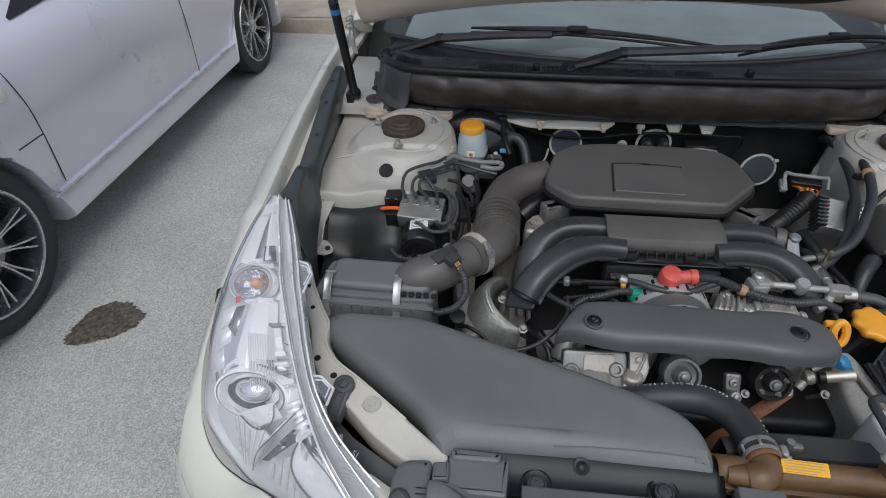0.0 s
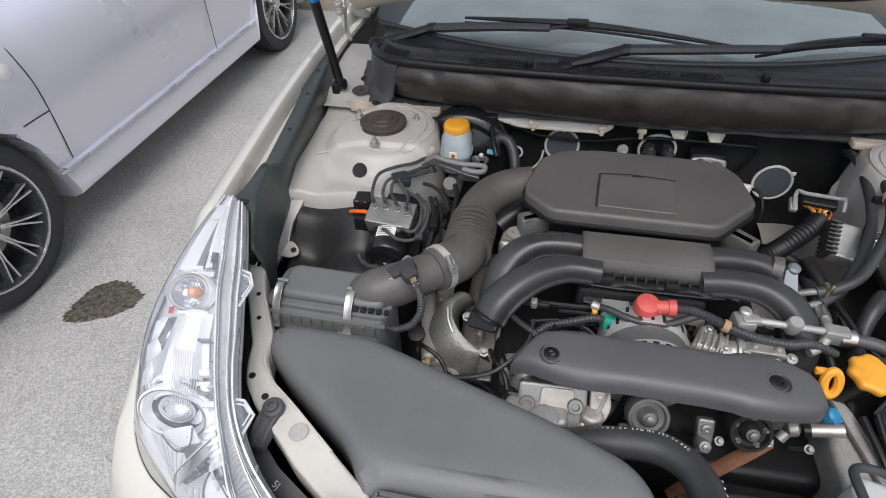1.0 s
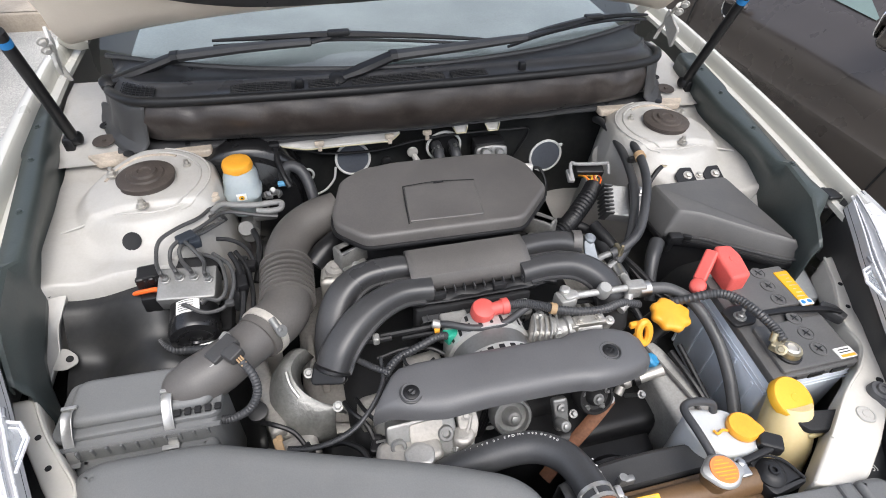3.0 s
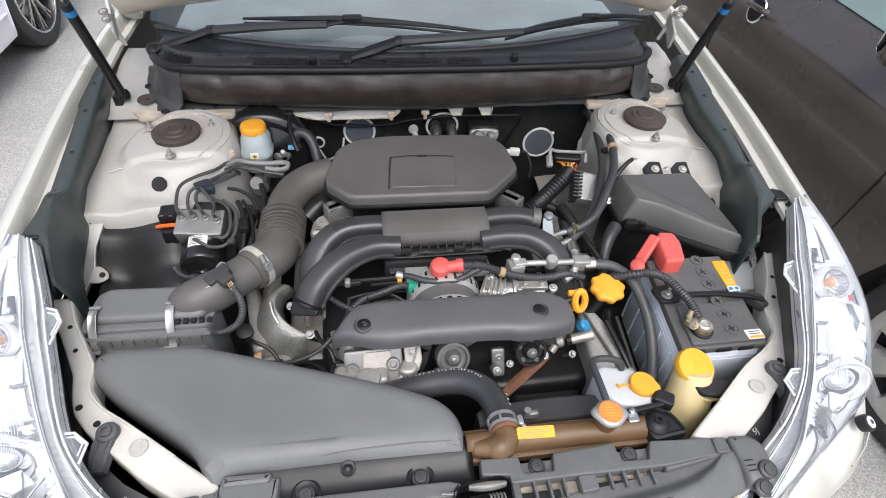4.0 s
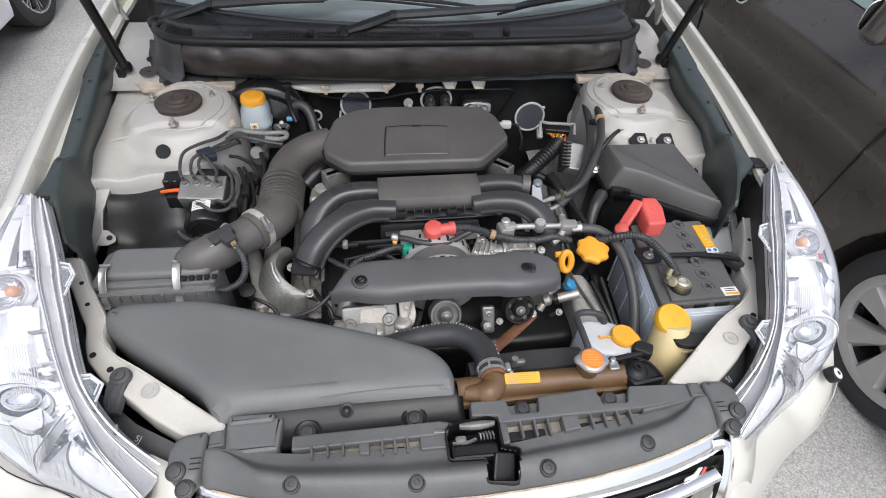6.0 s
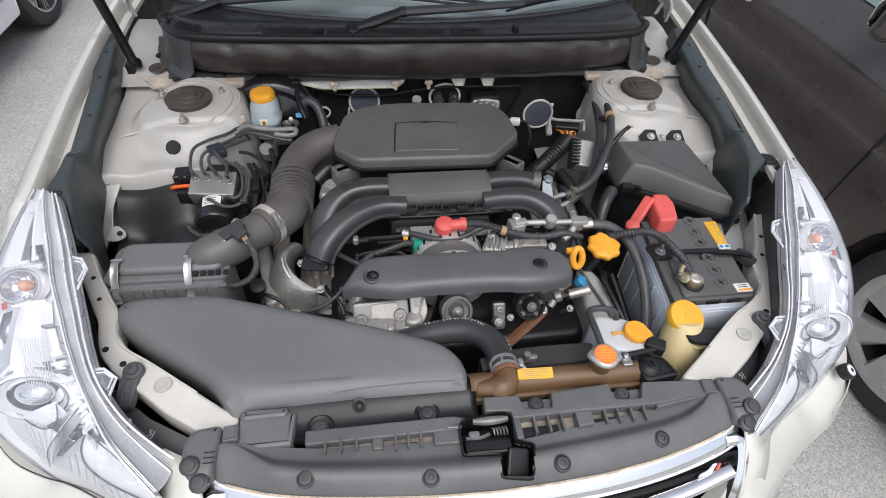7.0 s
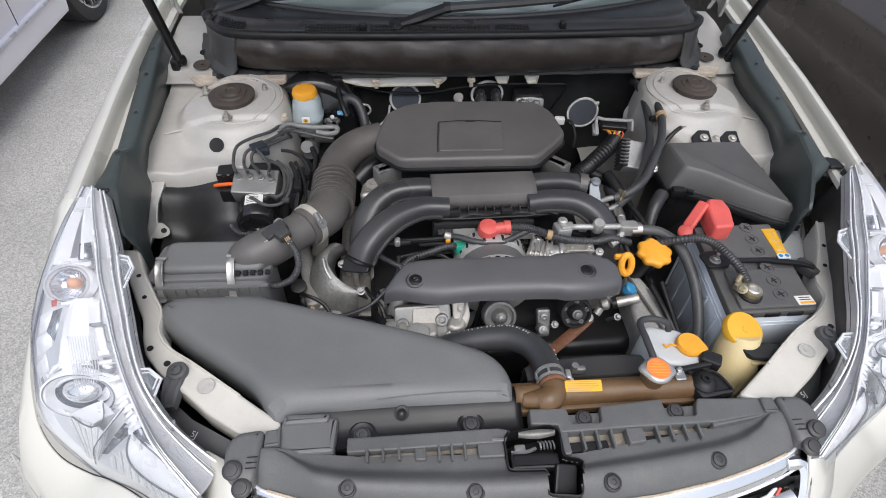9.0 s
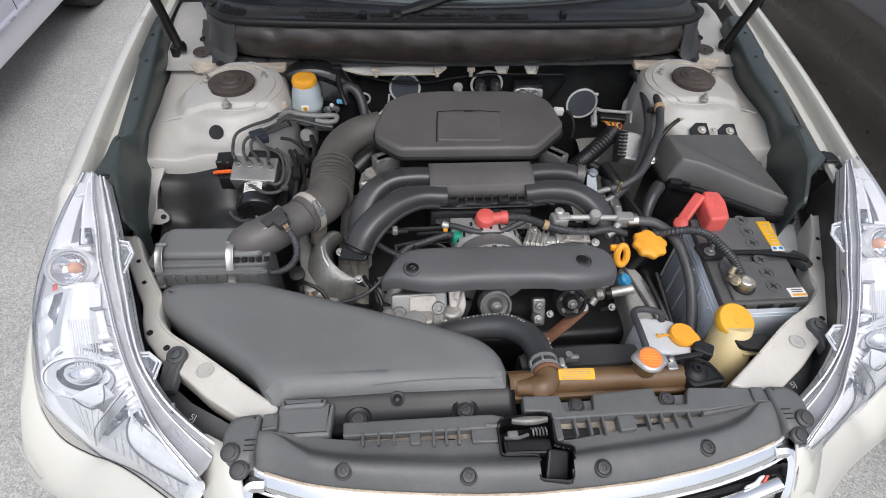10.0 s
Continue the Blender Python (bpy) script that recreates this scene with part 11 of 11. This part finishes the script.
def cooling():
    r = thing("radiator", "radiator with brown plastic top tank and black fan shroud", "radiator", (0.05, 0.24, 0.40))
    bm = B()
    box(bm, (0.0, 0.230, 0.60), (0.70, 0.030, 0.44), 0.006)
    part("core", bm, DARK, r, "dark radiator core")
    bm = B()
    rows = []
    for i in range(25):
        x = -0.012 + 0.317 * i / 24
        rows.append([(x, 0.250 + 0.020 * math.cos(a) * (1.0), 0.846 + 0.024 * math.sin(a)) for a in (math.pi * (1.15 - 1.3 * k / 9) for k in range(10))])
    rows = [[(p[0], p[1] - 0.020, p[2]) for p in q] for q in rows]
    sheet(bm, rows)
    tank = part("top_tank", bm, BROWN, r, "brown glass-filled plastic top tank", solid=0.004)
    bm = B()
    box(bm, (0.145, 0.209, 0.836), (0.32, 0.012, 0.018), 0.003)
    box(bm, (0.145, 0.252, 0.836), (0.32, 0.012, 0.018), 0.003)
    part("crimp", bm, BROWN, tank)
    bm = B()
    tube(bm, [(0.026, 0.214, 0.860), (0.040, 0.214, 0.864), (0.051, 0.224, 0.864), (0.053, 0.248, 0.864)], [0.019, 0.0215, 0.0215, 0.0215], 20, 6)
    tube(bm, [(0.000, 0.219, 0.858), (0.014, 0.217, 0.859), (0.032, 0.215, 0.861)], [0.012, 0.015, 0.018], 14, 4)
    part("neck", bm, BROWN, tank, "brown hose neck")
    bm = B()
    M = frame_at((0.101, 0.2285, 0.8745), (0.0, -0.35, 0.93), (1, -0.04, 0))
    slab(bm, rpoly([(-0.031, -0.010), (0.031, -0.010), (0.031, 0.009), (-0.031, 0.009)], 0.002), -0.001, 0.0015, 0.0005, 1, True, M)
    lb = part("warning_label", bm, LABEL, r, "yellow warning label with small print")
    for k in range(5):
        bm = B()
        w = (0.052, 0.050, 0.053, 0.046, 0.040)[k]
        slab(bm, rpoly([(-0.027, 0.0062 - 0.0036 * k), (-0.027 + w, 0.0062 - 0.0036 * k), (-0.027 + w, 0.0073 - 0.0036 * k), (-0.027, 0.0073 - 0.0036 * k)], 0.0002, 1), 0.0015, 0.0019, 0.0001, 1, True, M)
        part("print_bar", bm, TAPE, lb)
    # filler cap
    c = (0.222, 0.236, 0.868)
    bm = B()
    lathe(bm, [(0.019, 0), (0.019, 0.02), (0.023, 0.022), (0.024, 0.026)], c, (0, -0.05, 1), 26)
    part("filler_neck", bm, BROWN, tank)
    bm = B()
    rings = []
    for q, z in ((0.020, 0.026), (0.0235, 0.028), (0.0250, 0.031), (0.0232, 0.0352), (0.0205, 0.0372), (0.0005, 0.0375)):
        rings.append([(c[0] + q * (1 + 0.24 * max(math.cos(2 * (a + 0.15)), 0) ** 4 * (1 if q > 0.022 else 0)) * math.cos(a), c[1] + q * (1 + 0.24 * max(math.cos(2 * (a + 0.15)), 0) ** 4 * (1 if q > 0.022 else 0)) * math.sin(a) - 0.05 * z, c[2] + z) for a in (math.tau * k / 56 for k in range(56))])
    loft(bm, rings)
    cap = part("filler_cap", bm, LATCH, r, "steel cap with orange-red printed top")
    bm = B()
    lathe(bm, [(0.0195, 0), (0.0190, 0.0012), (0, 0.0014)], (c[0], c[1] - 0.002, c[2] + 0.0372), (0, -0.05, 1), 40)
    top = part("printed_top", bm, CAPRED, cap, "orange-red printed disc")
    for k in range(6):
        w = (0.012, 0.022, 0.029, 0.031, 0.027, 0.016)[k]
        bm = B()
        box(bm, (c[0], c[1] - 0.002 + 0.013 - 0.0052 * k, c[2] + 0.0388 + 0.0003 * (2.5 - k) * 0.2), (w, 0.0018, 0.0006), 0.0001, None, 1, -6)
        part("print_bar", bm, ORANGE, top)
    # fan shroud
    bm = B()
    rows = []
    for i in range(25):
        x = 0.02 + 0.27 * i / 24
        arch = 0.055 * max(1 - ((x - 0.16) / 0.13) ** 2, 0) ** 0.5
        rows.append([(x, 0.262, 0.832), (x, 0.268, 0.838), (x, 0.290 + arch * 0.3, 0.834), (x, 0.296 + arch * 0.3, 0.828), (x, 0.298 + arch * 0.3, 0.78), (x, 0.30, 0.60)])
    sheet(bm, rows)
    part("fan_shroud", bm, MID, r, "black fan shroud", solid=0.003)
    for k in range(7):
        bm = B()
        tube(bm, [(0.07 + 0.003 * k, 0.335 + 0.0 * k, 0.74 - 0.012 * k), (0.17, 0.345, 0.745 - 0.012 * k), (0.26, 0.335, 0.74 - 0.012 * k)], 0.0025, 6, 5)
        part("fan_guard", bm, BLACK, r)
    bm = B()
    lathe(bm, [(0.045, 0), (0.045, 0.03), (0.03, 0.04), (0, 0.042)], (0.17, 0.34, 0.66), (0, 1, 0.1), 26)
    part("fan_motor", bm, BLACK, r)
    bm = B()
    box(bm, (0.105, 0.268, 0.858), (0.026, 0.010, 0.016), 0.003)
    lathe(bm, [(0.006, 0), (0.006, 0.012), (0, 0.012)], (0.098, 0.268, 0.862), (0, 0, 1), 12)
    part("shroud_clip", bm, DULL, r)
    # upper hose
    h = thing("radiator_hose", "thick black radiator hose with printed marks and clamp", "radiator hose", (0.03, 0.32, 0.80))
    path = [(-0.165, 0.372, 0.765), (-0.125, 0.366, 0.795), (-0.075, 0.365, 0.816), (-0.028, 0.363, 0.829), (0.010, 0.353, 0.838), (0.038, 0.328, 0.846), (0.050, 0.297, 0.853), (0.053, 0.266, 0.860), (0.053, 0.240, 0.866)]
    bm = B()
    tube(bm, path, 0.0238, 22, 8)
    hose = part("hose", bm, HOSE, h, "charcoal rubber hose")
    line = spread([(x, y + 0.011, z + 0.0212) for x, y, z in path[1:6]], 14)
    marks = "<99TS<990>EPDM<<990<990"
    n = len(marks)
    for k, ch in enumerate(marks):
        i = int((len(line) - 2) * (k + 0.5) / n)
        d = (line[i + 1] - line[i]).normalized()
        words(ch, 0.0068, frame_at(line[i] + Vector((0, 0, 0.0008)), (0.0, 0.35, 0.93), d), WHITE, hose)
    for k, ch in enumerate("990"):
        p = Vector((0.0705, 0.306 - 0.011 * k, 0.8655 + 0.003 * k))
        words(ch, 0.007, frame_at(p, (0.65, 0.2, 0.72), (0.2, -1, 0.2)), WHITE, hose)
    bm = B()
    c2, ax = Vector((0.053, 0.252, 0.863)), Vector((0, -0.98, 0.18)).normalized()
    for off in (-0.008, 0.008):
        lathe(bm, [(0.0236, -0.0030), (0.0258, -0.0026), (0.0258, 0.0026), (0.0236, 0.0030)], c2 + ax * off, ax, 36)
    for a in range(0, 360, 60):
        x, y, z = basis(ax)
        p = c2 + (x * math.cos(radians(a)) + y * math.sin(radians(a))) * 0.0252
        tube(bm, [p - ax * 0.006, p + ax * 0.006], 0.0022, 6, 1)
    box(bm, (0.080, 0.250, 0.876), (0.010, 0.018, 0.010), 0.003)
    box(bm, (0.084, 0.240, 0.872), (0.008, 0.008, 0.014), 0.003)
    part("spring_clamp", bm, LATCH, h, "bright spring clamp")
    bm = B()
    lathe(bm, [(0.0228, -0.003), (0.0240, 0.0), (0.0238, 0.004), (0.0226, 0.006)], (0.053, 0.239, 0.866), ax, 30, False)
    part("rusty_edge", bm, RUST, h)
    # mount
    m = thing("radiator_mount", "black radiator mount with rubber bush", "mount", (0.31, 0.225, 0.84))
    bm = B()
    slab(bm, rpoly([(0.284, 0.246), (0.300, 0.258), (0.345, 0.242), (0.362, 0.205), (0.296, 0.196)], 0.010), 0.840, 0.866, 0.006, 2)
    part("bracket", bm, BLACK, m)
    bm = B()
    lathe(bm, [(0.021, 0), (0.021, 0.003), (0.017, 0.008), (0.012, 0.011), (0.008, 0.0115), (0.007, 0.014), (0.004, 0.014), (0.0035, 0.010), (0, 0.010)], (0.311, 0.226, 0.865), (0, 0, 1), 30)
    part("bush", bm, RUBBER, m)
    bm = B()
    tube(bm, [(0.290, 0.243, 0.868), (0.305, 0.253, 0.869), (0.338, 0.240, 0.869), (0.354, 0.208, 0.868)], 0.0022, 6, 5)
    part("raised_edge", bm, BLACK, m)
    bm = B()
    hexbolt(bm, (0.272, 0.247, 0.872), 0.006, 0.007)
    box(bm, (0.272, 0.238, 0.868), (0.02, 0.02, 0.010), 0.003)
    part("bolt", bm, STEEL, m)
    # expansion tank
    e = thing("coolant_reservoir", "milky white coolant reservoir with orange cap", "coolant tank", (0.285, 0.30, 0.74))
    bm = B()
    slab(bm, rpoly([(0.236, 0.330), (0.252, 0.348), (0.310, 0.334), (0.332, 0.300), (0.340, 0.272), (0.310, 0.254), (0.262, 0.262), (0.240, 0.29)], 0.012, 4), 0.72, 0.868, 0.010, 4)
    part("tank", bm, TANK, e, "translucent white tank")
    bm = B()
    c = (0.312, 0.296, 0.866)
    rings = []
    for q, z in ((0.021, 0), (0.0232, 0.003), (0.0232, 0.010), (0.021, 0.0135), (0.0005, 0.0142)):
        rings.append([(c[0] + q * (1 + 0.35 * max(math.cos(a + 0.5), 0) ** 14) * math.cos(a), c[1] + q * (1 + 0.35 * max(math.cos(a + 0.5), 0) ** 14) * math.sin(a), c[2] + z) for a in (math.tau * k / 48 for k in range(48))])
    loft(bm, rings)
    part("cap", bm, ORANGE, e, "orange snap cap")
    bm = B()
    tube(bm, [(0.290, 0.297, 0.870), (0.280, 0.299, 0.872), (0.270, 0.296, 0.871), (0.267, 0.302, 0.871)], 0.0022, 6, 5)
    part("cap_strap", bm, ORANGE, e)
    bm = B()
    tube(bm, [(0.288, 0.332, 0.868), (0.284, 0.338, 0.882), (0.262, 0.342, 0.890), (0.240, 0.342, 0.892), (0.228, 0.332, 0.893), (0.228, 0.300, 0.893), (0.229, 0.268, 0.890), (0.228, 0.255, 0.885)], 0.0062, 12, 8)
    part("overflow_hose", bm, HOSE, e, "grey overflow hose")
    bm = B()
    box(bm, (0.338, 0.266, 0.868), (0.036, 0.026, 0.022), 0.004, None, 2, -30)
    box(bm, (0.300, 0.252, 0.870), (0.070, 0.010, 0.012), 0.003, None, 2, 8)
    part("tank_bracket", bm, BLACK, e)
    # washer filler
    w = thing("washer_filler_neck", "yellowed washer bottle neck with bright yellow cap", "washer bottle", (0.41, 0.29, 0.72))
    bm = B()
    tube(bm, [(0.426, 0.322, 0.862), (0.424, 0.308, 0.835), (0.420, 0.292, 0.80), (0.414, 0.275, 0.74)], [0.032, 0.038, 0.042, 0.042], 22, 6)
    part("neck", bm, NECK, w, "yellowed translucent neck")
    bm = B()
    slab(bm, rpoly([(0.440, 0.300), (0.478, 0.285), (0.470, 0.268), (0.43, 0.265), (0.41, 0.28)], 0.008), 0.838, 0.846, 0.003, 2)
    part("neck_flange", bm, NECK, w)
    bm = B()
    slab(bm, rpoly([(0.404, 0.296), (0.425, 0.303), (0.492, 0.292), (0.462, 0.262), (0.42, 0.270)], 0.006), 0.852, 0.864, 0.003, 2)
    part("neck_shield", bm, PIT, w)
    bm = B()
    c = Vector((0.426, 0.324, 0.864))
    ax = Vector((0.10, -0.30, 0.95)).normalized()
    lathe(bm, [(0.033, -0.006), (0.036, -0.004), (0.036, 0.006), (0.0335, 0.010), (0.018, 0.0115), (0.0, 0.0118)], c, ax, 44)
    slab(bm, rpoly([(-0.014, -0.022), (0.020, -0.022), (0.030, -0.034), (0.022, -0.036), (-0.004, -0.030)], 0.006), -0.004, 0.004, 0.002, 2, True, frame_at(c, ax, (1, 0.1, 0)))
    cap = part("cap", bm, YELLOW, w, "bright yellow flip cap")
    bm = B()
    lathe(bm, [(0.007, 0.0115), (0.006, 0.0126), (0, 0.0126)], c, ax, 18)
    part("raised_mark", bm, YELLOW, cap)


battery()
fuse_box()
control_unit()
heater_lines()
cooling()
# amber side repeater seen inside the wing
bm = B()
slab(bm, rpoly([(-0.004, -0.022), (0.004, -0.022), (0.007, 0.022), (-0.005, 0.024)], 0.003), 0, 0.006, 0.002, 1, True, frame_at((0.647, 0.397, 0.905), (-0.3, -0.3, 0.9), (0.85, -0.5, 0.1)))
tagged(part("marker_bulb_holder", bm, AMBER, None), "orange bulb holder behind the headlight", "bulb holder")
